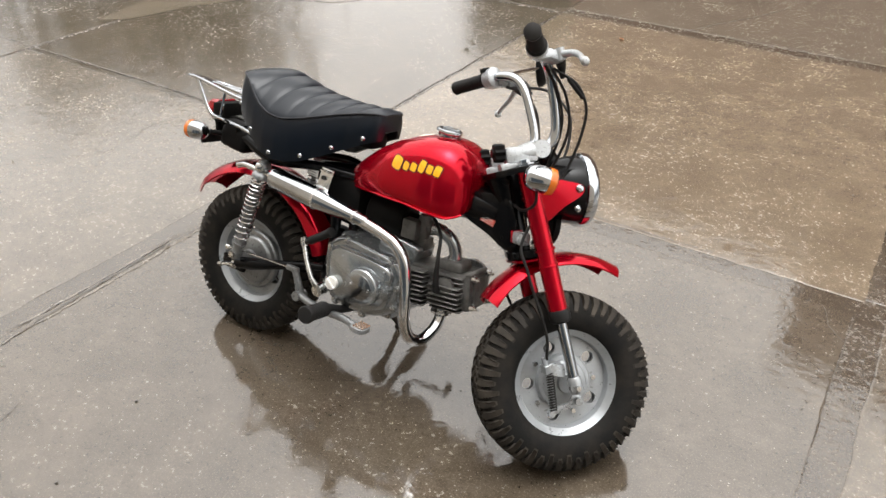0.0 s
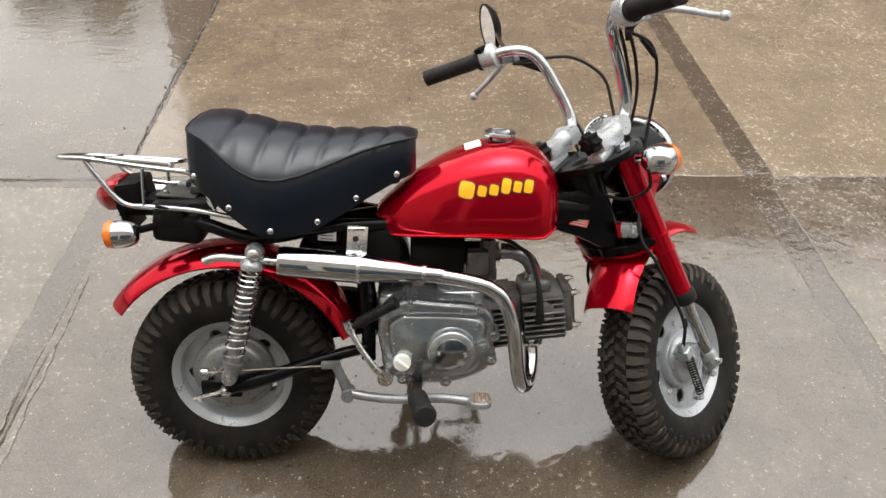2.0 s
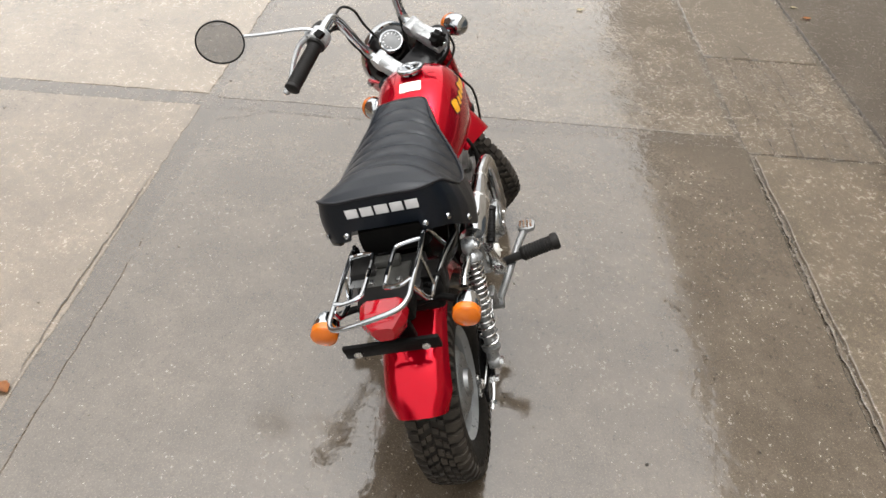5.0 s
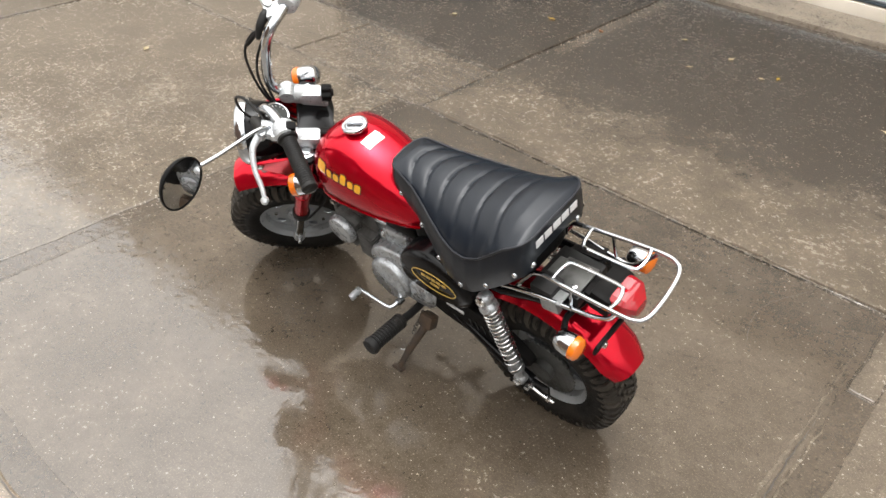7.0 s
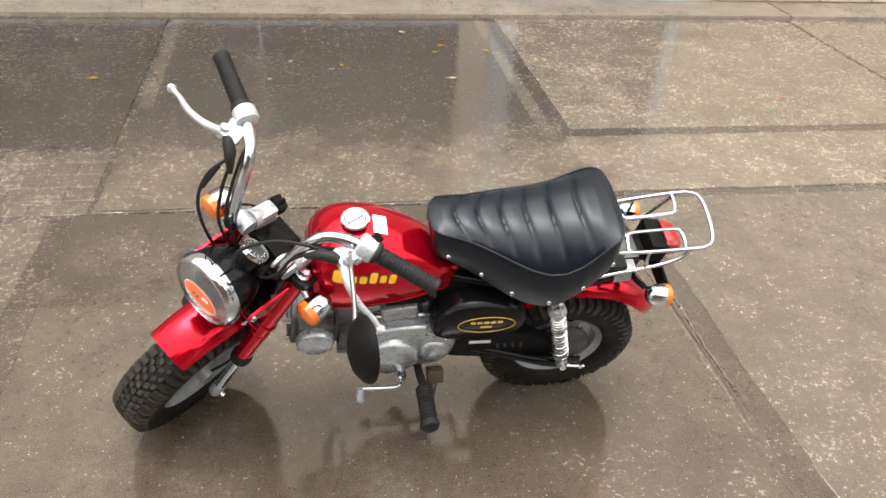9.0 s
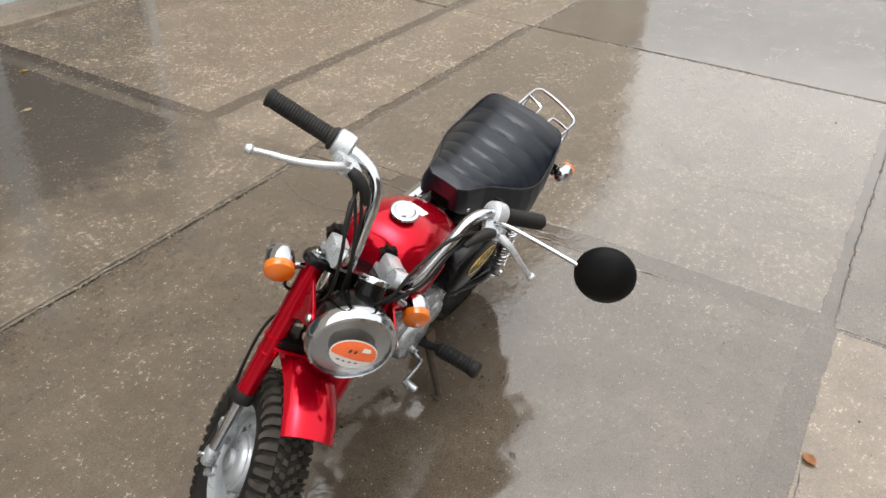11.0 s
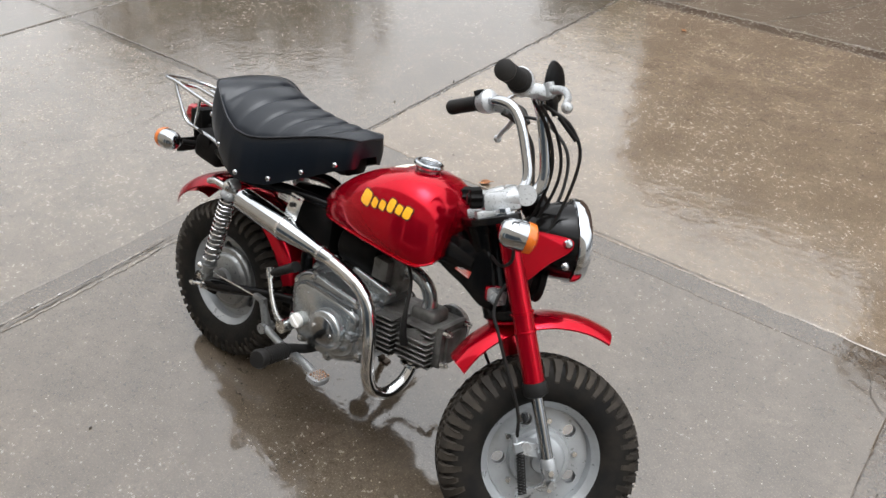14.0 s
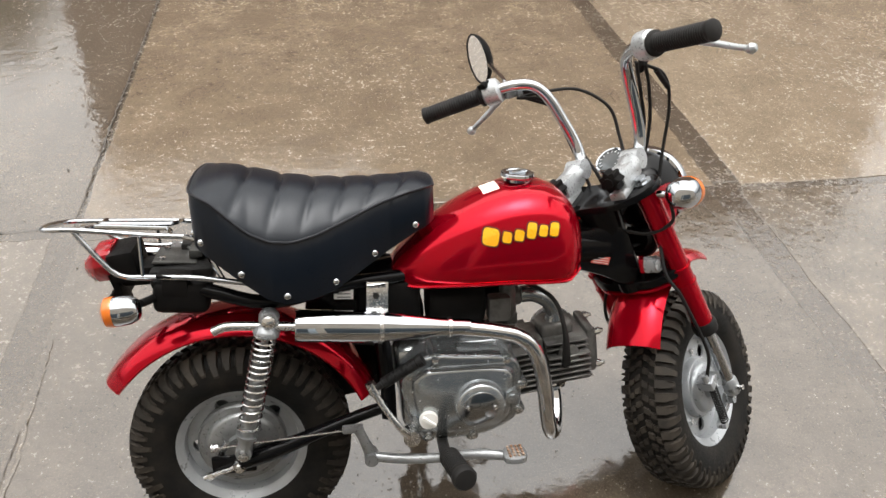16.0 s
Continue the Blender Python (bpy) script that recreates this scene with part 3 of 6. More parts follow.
    slab(bm, (1.77, -3.60, -0.005), (5.26, 0.15, 0.19), 0.006)
    part("plinth", bm, PLASTER, house)
    # beyond x 0.8 the door is unseen, widened to darken the yard's reflections
    gate = new("door_2")
    tagged(gate, "wide closed blue-grey sheet door over a cream plinth", "door", kind="structure")
    for k in range(4):
        bm = bmesh.new()
        slab(bm, (-0.205 + 1.3145 * k, -3.61, 1.256), (1.306, 0.045, 2.18), 0.004)
        part("door_leaf", bm, GREYDOOR, gate)
    bm = bmesh.new()
    slab(bm, (1.77, -3.575, 0.142), (5.26, 0.075, 0.034), 0.004)
    part("bottom_rail", bm, FRAMEPAINT, gate, "pale painted bottom rail")
    bm = bmesh.new()
    slab(bm, (1.77, -3.580, 0.104), (5.26, 0.070, 0.012), 0.003)
    part("track", bm, GREYDOOR, gate)
    door = new("door_1")
    tagged(door, "closed blue-grey painted door in a pale frame", "door", kind="structure")
    bm = bmesh.new()
    slab(bm, (-1.79, -3.60, 1.06), (1.08, 0.045, 1.98), 0.006)
    part("door_leaf", bm, GREYDOOR, door)
    for x, w in ((-2.365, 0.068), (-1.155, 0.186)):
        bm = bmesh.new()
        slab(bm, (x, -3.575, 1.06), (w, 0.13, 2.08), 0.006)
        part("door_frame", bm, FRAMEPAINT, door)
    bm = bmesh.new()
    slab(bm, (-1.79, -3.555, 0.045), (1.08, 0.10, 0.035), 0.006)
    part("threshold", bm, FRAMEPAINT, door)


build_yard()


def leaf(x, y, z, size, turn, material, label, seed):
    """One fallen leaf: a pointed blade with a midrib, a curled rim and a short stalk."""
    rnd = random.Random(seed)
    curl, fold = rnd.uniform(0.10, 0.35), rnd.uniform(0.05, 0.25)
    bm = bmesh.new()
    rows = []
    for i in range(9):
        t = i / 8
        half = 0.34 * math.sin(math.pi * min(1.0, 0.04 + 0.96 * t) ** 0.8) * (1 + 0.12 * math.sin(t * 17 + seed))
        row = []
        for j in range(5):
            u = (j - 2) / 2
            zz = fold * abs(u) * half + curl * (t - 0.5) ** 2 * (0.6 + 0.4 * math.sin(seed)) + 0.03 * noise.noise((t * 4, u * 2, seed))
            row.append(bm.verts.new(((t - 0.5) * size, u * half * size, zz * size)))
        rows.append(row)
    for a, b in zip(rows, rows[1:]):
        for j in range(4):
            bm.faces.new((a[j], a[j + 1], b[j + 1], b[j]))
    low = min(v.co.z for v in bm.verts)
    bmesh.ops.solidify(bm, geom=bm.faces[:], thickness=0.0006)
    tube(bm, [(-0.5 * size, 0, low + 0.002), (-0.66 * size, 0.03 * size, low + 0.002), (-0.8 * size, 0.05 * size, low + 0.0015)], 0.0010, 6, 3)
    ob = part("fallen_leaf", bm, material, None, m=pose(x, y, z - low + 0.001, 0, 0, turn), angle=70)
    return tagged(ob, label, "leaf", "fallen leaves")


Y, P, B = (LEAF_YELLOW, "small yellow autumn leaf lying on wet concrete"), (LEAF_PALE, "pale dried leaf lying on wet concrete"), (LEAF_BROWN, "curled orange-brown leaf lying on wet concrete")
LEAVES = [(0.04, -2.30, P), (0.24, -2.41, P), (-0.83, -2.57, Y), (0.52, -2.48, P), (-0.39, -2.90, P), (-0.53, -2.55, Y), (-0.61, -2.76, B), (-0.57, -2.17, P), (1.54, -1.86, P), (0.88, -2.25, B), (0.34, -2.17, P), (2.16, -0.43, P), (-2.22, -1.87, B), (-0.02, -2.36, Y), (-0.58, -2.66, Y), (-3.16, -1.65, P), (-0.50, 2.83, B), (-0.40, 1.05, B), (1.75, -2.55, P), (2.05, -2.9, B), (1.35, -2.75, P), (1.15, -2.2, Y), (2.66, -1.83, Y), (2.87, -1.99, P), (2.75, -2.09, B), (2.30, -2.00, Y), (2.19, -2.22, P), (2.27, -1.55, B), (1.92, -2.12, P), (2.41, -1.52, P), (2.64, -2.07, B)]
for k, (lx, ly, kind_) in enumerate(LEAVES):
    leaf(lx, ly, 0.0045, 0.026 + 0.018 * ((k * 37) % 10) / 10, (k * 77) % 360, *kind_, k)

# loose grit washed over the slabs, mostly pale sand with a few dark crumbs
def grit(name, count, material, size, label, seed):
    rnd = random.Random(seed)
    verts, faces = [], []
    while len(faces) < count * 5:
        gx, gy = rnd.uniform(-2.6, 2.8), rnd.uniform(-2.6, 3.0)
        if noise.noise((gx * 1.7, gy * 1.7, seed)) + 0.5 * noise.noise((gx * 7, gy * 7, seed)) < rnd.uniform(-0.9, 0.5):
            continue
        r = size * (0.45 + 1.1 * rnd.random() ** 4)
        turn, n0 = rnd.uniform(0, 3.1), len(verts)
        ca, sa = math.cos(turn), math.sin(turn)
        for c, k in ((-0.4, 1.0), (rnd.uniform(0.35, 0.9), 0.62)):
            for a, b in ((-1, -1), (1, -1), (1, 1), (-1, 1)):
                a, b = a * r * k * rnd.uniform(0.6, 1.2), b * r * k * rnd.uniform(0.5, 0.9)
                verts.append((gx + a * ca - b * sa, gy + a * sa + b * ca, 0.0022 + r * c))
        faces += [tuple(n0 + i for i in f) for f in ((0, 1, 5, 4), (1, 2, 6, 5), (2, 3, 7, 6), (3, 0, 4, 7), (4, 5, 6, 7))]
    me = bpy.data.meshes.new(name)
    me.from_pydata(verts, [], faces)
    return tagged(part(name, me, material, None, label), category="grit", kind="stuff")


grit("loose_grit", 5000, GRAVEL, 0.0015, "fine pale grit scattered on the wet concrete", 5)
grit("dark_crumbs", 380, CRUMB, 0.0030, "small dark crumbs of dirt scattered on the wet concrete", 9)


# ---------------------------------------------------------------- the motorcycle
bike = new("motorcycle")
bike.matrix_basis = pose(-0.44, 0, 0, -17.33, 0, 0)
tagged(bike, "small red motorcycle with black seat leaning on its side stand", "motorcycle")

RAKE, TURN = radians(27), radians(44.5)
_f0 = Vector((math.cos(RAKE), 0, math.sin(RAKE)))
_a = Vector((-math.sin(RAKE), 0, math.cos(RAKE)))
_y = Vector((0, 1, 0))
STEER = Matrix((math.cos(TURN) * _f0 + math.sin(TURN) * _y, -math.sin(TURN) * _f0 + math.cos(TURN) * _y, _a)).transposed().to_4x4()
STEER.translation = (0.864, 0, 0.182)
AHEAD = Vector((math.cos(RAKE), 0, -math.sin(RAKE)))  # level and forward, in the steered frame


def tyre_meshes():
    prof = [(0.112, 0.036), (0.121, 0.043), (0.134, 0.049), (0.150, 0.0505), (0.168, 0.0488), (0.1815, 0.0425), (0.1880, 0.029), (0.1905, 0.012)]
    ring = prof + [(r, -q) for r, q in reversed(prof)] + [(0.108, -0.030), (0.108, 0.030)]
    bm = bmesh.new()
    lathe(bm, ring, (0, 0, 0), (0, 1, 0), 64, closed=True)
    carcass = finish("tyre", bm, 50)
    bm = bmesh.new()
    n = 50

    def lug(phi, spec):
        """spec: corner rows of (turn along the tread, width place, inner radius, outer radius)."""
        verts = []
        for level in (0, 1):
            for dphi, q, r0, r1 in spec:
                r = r1 if level else r0
                k = 0.86 if level else 1.0
                t = phi + dphi * k
                verts.append(bm.verts.new((r * math.cos(t), q, r * math.sin(t))))
        m = len(spec)
        for i in range(m):
            j = (i + 1) % m
            bm.faces.new((verts[i], verts[j], verts[m + j], verts[m + i]))
        bm.faces.new(verts[m:])

    for i in range(n):
        phi = 2 * math.pi * i / n
        for s in (1, -1):
            p = phi + (math.pi / n if s < 0 else 0)
            w, low, inner = (0.052, 0.157, 0.030) if i % 2 else (0.048, 0.165, 0.024)
            lug(p, [(-w, s * 0.0265, 0.182, 0.1950), (w * 0.85, s * 0.0265, 0.182, 0.1950), (w * 0.95, s * 0.0430, 0.174, 0.1915), (w * 0.72, s * 0.0515, 0.168, 0.1790), (inner, s * 0.0512, low - 0.004, low), (-inner, s * 0.0512, low - 0.004, low), (-w * 0.72, s * 0.0515, 0.168, 0.1790), (-w * 0.9, s * 0.0430, 0.174, 0.1915)])
            # two slanting rows of smaller blocks beside the middle
            lug(p + 0.050, [(-0.040, s * 0.0150, 0.182, 0.1955), (0.022, s * 0.0150, 0.182, 0.1955), (0.044, s * 0.0245, 0.181, 0.1950), (-0.016, s * 0.0245, 0.181, 0.1950)])
            lug(p + 0.012, [(-0.052, s * 0.0020, 0.183, 0.1965), (0.014, s * 0.0020, 0.183, 0.1965), (0.040, s * 0.0128, 0.182, 0.1960), (-0.024, s * 0.0128, 0.182, 0.1960)])
    tread = finish("tread", bm, 30)
    return carcass, tread


def rim_mesh():
    bm = bmesh.new()
    prof = [(0.1215, 0.0400), (0.1235, 0.0385), (0.1215, 0.0360), (0.1165, 0.0340), (0.1130, 0.029), (0.1060, 0.0255), (0.1025, 0.016), (0.1025, 0.004)]
    inner = [(0.0990, 0.004), (0.0990, 0.018), (0.1015, 0.0275), (0.1080, 0.0315), (0.1125, 0.0370), (0.1180, 0.0400)]
    ring = prof + [(r, -q) for r, q in reversed(prof)] + [(r, -q) for r, q in inner] + [(r, q) for r, q in reversed(inner)]
    lathe(bm, ring, (0, 0, 0), (0, 1, 0), 64, closed=True)
    return finish("rim", bm, 40)


TYRE_ME, TREAD_ME = tyre_meshes()
RIM_ME = rim_mesh()
DISC_ME = holed_disc("wheel_disc", 0.1000, 0.030, [(0.077 * math.cos(a), 0.077 * math.sin(a), 0.0135) for a in (0.4, 1.66, 2.91, 4.17, 5.43)], 0.004)


def wheel(name, m, label):
    """Rim with its tyre, tread, pressed disc, bolts and hub; the axle runs along y."""
    w = part(name, RIM_ME, SILVER, bike, label, m)
    part("tyre", TYRE_ME, TYRE, w, "black rubber tyre with dirty sidewall")
    part("tread", TREAD_ME, TREADRUBBER, w, "chunky block tread lugs")
    for s in (-1, 1):
        part("wheel_disc", DISC_ME, SILVER, w, m=pose(0, s * 0.008, 0, 90, -30, 0))
    for k in range(5):
        a = 0.4 + 0.63 + 0.524 + k * 1.2566
        bm = bmesh.new()
        lathe(bm, [(0.0055, -0.016), (0.0055, 0.016)], (0.072 * math.cos(a), 0, 0.072 * math.sin(a)), (0, 1, 0), 6)
        part("wheel_bolt", bm, SPRINGY, w)
    return w


def brake_hub(w, s, label, k=1.0, material=SILVER):
    """Drum with its backing plate on the side s."""
    bm = bmesh.new()
    lathe(bm, [(0.0, 0.002), (0.060, 0.002), (0.060, 0.014), (0.0575, 0.018), (0.050, 0.019), (0.047, 0.026), (0.043, 0.029), (0.022, 0.031), (0.020, 0.040), (0.0, 0.040)], (0, s * 0.008, 0), (0, s, 0), 40, sx=k, sy=k)
    part("brake_plate", bm, material, w, label)


rear = wheel("rear_wheel", pose(0, 0, 0.192, 0, 12, 0), "silver painted steel rear wheel")
brake_hub(rear, -1, "dull alloy drum brake plate", 1.32, GREYSTEEL)
bm = bmesh.new()
lathe(bm, [(0.0, 0.0), (0.05, 0.0), (0.05, 0.012), (0.03, 0.02), (0.028, 0.045), (0.0, 0.045)], (0, 0.008, 0), (0, 1, 0), 32)
part("sprocket_hub", bm, DIRTYSTEEL, rear)
bm = bmesh.new()
teeth = [((0.078 + (0.0035 if k % 4 in (1, 2) else 0.0)) * math.cos(2 * math.pi * k / 148), (0.078 + (0.0035 if k % 4 in (1, 2) else 0.0)) * math.sin(2 * math.pi * k / 148)) for k in range(148)]
prism(bm, teeth, Matrix(((1, 0, 0, 0), (0, 0, 1, 0.032), (0, 1, 0, 0), (0, 0, 0, 1))), 0.005, 0.001)
part("sprocket", bm, DIRTYSTEEL, rear, "dirty toothed rear sprocket")

front = wheel("front_wheel", STEER @ pose(0.024, 0, 0, 0, 27, 0), "silver painted steel front wheel, steered left")
brake_hub(front, -1, "silver drum brake plate")
bm = bmesh.new()
lathe(bm, [(0.0, 0.0), (0.045, 0.0), (0.040, 0.014), (0.022, 0.02), (0.020, 0.045), (0.0, 0.045)], (0, 0.008, 0), (0, 1, 0), 32)
part("hub", bm, SILVER, front)


# --- front fork and what turns with it (p ahead, q to its left, r up the steering axis)
def steered(name, bm, material, label="", angle=38, parent=None):
    return part(name, bm, material, parent or bike, label, STEER if parent is None else None, angle)


for s in (-1, 1):
    q = 0.083 * s
    bm = bmesh.new()
    tube(bm, [(0.028, q, 0.165), (0.028, q, 0.30), (0.028, q, 0.462)], 0.0195, 20, 1)
    lathe(bm, [(0.0205, 0), (0.0215, 0.003), (0.0205, 0.006)], (0.028, q, 0.258), (0, 0, 1), 20)
    leg = steered("fork_leg", bm, RED, "glossy red upper fork tube")
    bm = bmesh.new()
    lathe(bm, [(0.0, 0), (0.017, 0.0), (0.0225, 0.004), (0.0235, 0.012), (0.0235, 0.022), (0.021, 0.028), (0.0, 0.028)], (0.028, q, 0.140), (0, 0, 1), 24)
    steered("dust_boot", bm, RUBBER, "black rubber dust seal", parent=leg)
    bm = bmesh.new()
    tube(bm, [(0.028, q, 0.145), (0.028, q, 0.012)], 0.0115, 16, 1)
    steered("fork_slider", bm, CHROME, "chromed lower fork tube", parent=leg)
    bm = bmesh.new()
    lathe(bm, [(0.0, 0), (0.014, 0), (0.0155, 0.004), (0.0155, 0.03), (0.0125, 0.036), (0.0, 0.036)], (0.028, q, -0.014), (0, 0, 1), 16)
    lathe(bm, [(0.0, 0.0), (0.0125, 0.0), (0.0125, 0.02), (0.0, 0.02)], (0.026, q - 0.010 * 1, 0.0), (0, 1, 0), 12)
    steered("axle_lug", bm, PALE_ALLOY, "cast axle lug", parent=leg)
    bm = bmesh.new()
    lathe(bm, [(0.0, 0), (0.0095, 0), (0.0095, 0.010), (0.0, 0.010)], (0.026, q, 0.0), (0, s, 0), 6)
    lathe(bm, [(0.0, 0), (0.0055, 0), (0.0055, 0.018), (0.0, 0.018)], (0.026, q + s * 0.006, 0.0), (0, s, 0), 10)
    steered("axle_nut", bm, SPRINGY, "steel axle nut", parent=leg)
    bm = bmesh.new()
    lathe(bm, [(0.0, 0.0), (0.0185, 0.0), (0.0185, 0.004), (0.011, 0.005), (0.011, 0.012), (0.0, 0.012)], (0.028, q, 0.474), (0, 0, 1), 6)
    steered("fork_cap_bolt", bm, CHROME, "chrome cap bolt", parent=leg)
    # ear that carries the headlamp
    bm = bmesh.new()
    ear = smooth_outline([(0.024, 0.452), (0.052, 0.446), (0.125, 0.416), (0.142, 0.402), (0.132, 0.386), (0.090, 0.372), (0.024, 0.350)], 4)
    prism(bm, ear, Matrix(((1, 0, 0, 0), (0, 0, s, q - s * 0.002), (0, 1, 0, 0), (0, 0, 0, 1))), 0.006, 0.002)
    steered("headlamp_ear", bm, RED, "red pressed headlamp bracket", parent=leg)
    bm = bmesh.new()
    lathe(bm, [(0.0, 0), (0.0085, 0), (0.009, 0.002), (0.006, 0.006), (0.0, 0.007)], (0.131, q + s * 0.004, 0.401), (0, s, 0), 16)
    steered("headlamp_bolt", bm, CHROME, "chrome bolt", parent=leg)

bm = bmesh.new()
top = smooth_outline([(-0.030, -0.060), (-0.034, 0.0), (-0.030, 0.060), (0.010, 0.106), (0.046, 0.108), (0.056, 0.080), (0.050, 0.0), (0.056, -0.080), (0.046, -0.108), (0.010, -0.106)], 4)
prism(bm, top, Matrix.Translation((0, 0, 0.462)), 0.013, 0.004)
steered("top_bridge", bm, BLACK, "glossy black top fork bridge")
bm = bmesh.new()
prism(bm, [(x * 0.8, y * 0.84) for x, y in top], Matrix.Translation((0.004, 0, 0.286)), 0.016, 0.004)
steered("lower_bridge", bm, BLACK, "black lower fork bridge")
bm = bmesh.new()
prism(bm, [(x * 0.85, y * 0.80) for x, y in top], Matrix.Translation((0.004, 0, 0.277)), 0.005, 0.0015)
steered("fender_mount", bm, RED, "thin red plate that carries the mudguard")
for s in (-1, 1):
    bm = bmesh.new()
    lathe(bm, [(0.0190, -0.002), (0.0225, -0.0015), (0.0225, 0.0015), (0.0190, 0.002)], (0.028, 0.083 * s, 0.296), (0, 0, 1), 24, closed=True)
    steered("clamp_ring", bm, RED)
    bm = bmesh.new()
    lathe(bm, [(0.0, 0), (0.0075, 0), (0.008, 0.002), (0.005, 0.005), (0.0, 0.006)], (0.122, 0.0735 * s, 0.361), (0.1, s, 0), 14)
    steered("headlamp_bolt", bm, CHROME, "chrome bolt")
# horn below the headlamp
bm = bmesh.new()
lathe(bm, [(0.0, -0.020), (0.022, -0.020), (0.026, -0.010), (0.034, -0.008), (0.036, 0.0), (0.034, 0.004), (0.030, 0.002), (0.024, 0.006), (0.020, 0.002), (0.012, 0.008), (0.0, 0.009)], (0.086, 0.0, 0.326), AHEAD, 32)
horn = steered("horn", bm, DULL, "round black horn with pressed rings")
bm = bmesh.new()
slab(bm, (0.060, 0.0, 0.330), (0.050, 0.016, 0.004), 0.001, (0, 27, 0))
steered("horn_bracket", bm, DULL, parent=horn)
bm = bmesh.new()
tube(bm, [(0, 0, 0.285), (0, 0, 0.34), (0, 0, 0.40), (0, 0, 0.462)], [0.024, 0.025, 0.029, 0.038], 20, 2)
lathe(bm, [(0.0, 0.0), (0.03, 0.0), (0.03, 0.02), (0.0, 0.02)], (0, 0, 0.283), (0, 0, 1), 20)
lathe(bm, [(0.0, 0.0), (0.03, 0.0), (0.03, 0.02), (0.0, 0.02)], (0, 0, 0.438), (0, 0, 1), 20)
steered("steering_head", bm, BLACK, "black steering head tube")

# brake gear on the right of the front wheel
bm = bmesh.new()
prism(bm, smooth_outline([(0.040, -0.028), (0.030, -0.044), (-0.010, -0.048), (-0.034, -0.052), (-0.040, -0.044), (-0.030, -0.036), (0.010, -0.034), (0.024, -0.018)], 3), Matrix(((1, 0, 0, 0), (0, 0, -1, -0.060), (0, 1, 0, 0), (0, 0, 0, 1))), 0.008, 0.002)
lathe(bm, [(0.0, 0), (0.0085, 0), (0.0085, 0.012), (0.0, 0.012)], (0.030, -0.066, -0.036), (0, -1, 0), 8)
lathe(bm, [(0.0, 0), (0.007, 0), (0.007, 0.012), (0.0, 0.012)], (-0.033, -0.066, -0.045), (0, -1, 0), 8)
steered("brake_arm", bm, PALE_ALLOY, "cast brake arm")
bm = bmesh.new()
coil = [(-0.028 + 0.0075 * math.cos(k * 0.7) + 0.010 * k / 135, -0.074 + 0.0075 * math.sin(k * 0.7), -0.040 + 0.082 * k / 135) for k in range(136)]
tube(bm, coil, 0.0014, 5, 1)
steered("brake_spring", bm, GREYBLACK, "dark coil spring")
bm = bmesh.new()
prism(bm, [(-0.028, 0.040), (0.012, 0.022), (0.016, 0.050), (-0.010, 0.062), (-0.028, 0.058)], Matrix(((1, 0, 0, 0), (0, 0, -1, -0.050), (0, 1, 0, 0), (0, 0, 0, 1))), 0.03, 0.004)
lathe(bm, [(0.0, 0), (0.006, 0), (0.006, 0.02), (0.0, 0.02)], (-0.022, -0.070, 0.055), (0, 0, 1), 8)
steered("cable_stop", bm, PALE_ALLOY, "cast cable stop")


def fender(bm, centre, table, half, lip, n=32, crown=0.008, cross=17):
    """A curved mudguard round an axle: table of (degrees, radius), crowned across, with turned-down sides."""
    outer, inner = [], []
    for k in range(n + 1):
        deg = table[0][0] + (table[-1][0] - table[0][0]) * k / n
        r = interp(deg, table)
        h = half(k / n)
        a = radians(deg)
        rows = [[], []]
        for j in range(cross):
            u = -1 + 2 * j / (cross - 1)
            drop = lip * (abs(u) ** 5) + crown * u * u
            for layer, t in ((0, 0.0), (1, 0.003)):
                rr = r - drop - t
                rows[layer].append(Vector((centre[0] + rr * math.cos(a), u * (h - t * 0.5), centre[1] + rr * math.sin(a))))
        outer.append(rows[0])
        inner.append(rows[1])
    rings = [o + i[::-1] for o, i in zip(outer, inner)]
    return loft(bm, rings, True)


bm = bmesh.new()
fender(bm, (0.024, 0.0), [(50, 0.279), (60, 0.282), (75, 0.282), (95, 0.277), (108, 0.268), (120, 0.257)], lambda t: 0.047 + 0.009 * math.sin(min(1, t * 1.3 + 0.35) * math.pi * 0.55), 0.013, crown=0.011)
steered("front_fender", bm, RED, "glossy red front mudguard", 50)


# --- headlamp, speedometer, indicators
HL = Vector((0.157, -0.010, 0.396))
BEAM = Vector((math.cos(radians(14)), 0, -math.sin(radians(14))))  # the lamp points a little upwards
bm = bmesh.new()
lathe(bm, [(0.0, -0.098), (0.026, -0.096), (0.048, -0.084), (0.064, -0.062), (0.072, -0.034), (0.0755, -0.006), (0.0755, 0.0)], HL, BEAM, 40)
shell = steered("headlamp", bm, BLACK, "round headlamp in a glossy black shell")
bm = bmesh.new()
lathe(bm, [(0.0752, -0.008), (0.0800, -0.006), (0.0815, 0.002), (0.0800, 0.012), (0.0745, 0.019), (0.0700, 0.020), (0.0690, 0.014), (0.0740, 0.004)], HL, BEAM, 48, closed=True)
steered("headlamp_rim", bm, CHROME, "chrome headlamp rim", parent=shell)
bm = bmesh.new()
lathe(bm, [(0.0, -0.050), (0.025, -0.045), (0.050, -0.022), (0.066, 0.004), (0.0705, 0.013)], HL, BEAM, 40)
steered("reflector", bm, CHROME, "chromed reflector bowl", parent=shell)


def dome(r):
    return 0.016 + 0.014 * (1 - (r / 0.0715) ** 2)


bm = bmesh.new()
prof = [(0.0715 * k / 8, dome(0.0715 * k / 8)) for k in range(9)]
lathe(bm, prof + [(r, h - 0.003) for r, h in reversed(prof)], HL, BEAM, 40)
glass = steered("headlamp_glass", bm, GLASS, "clear ribbed headlamp glass", parent=shell)
glass.visible_shadow = False


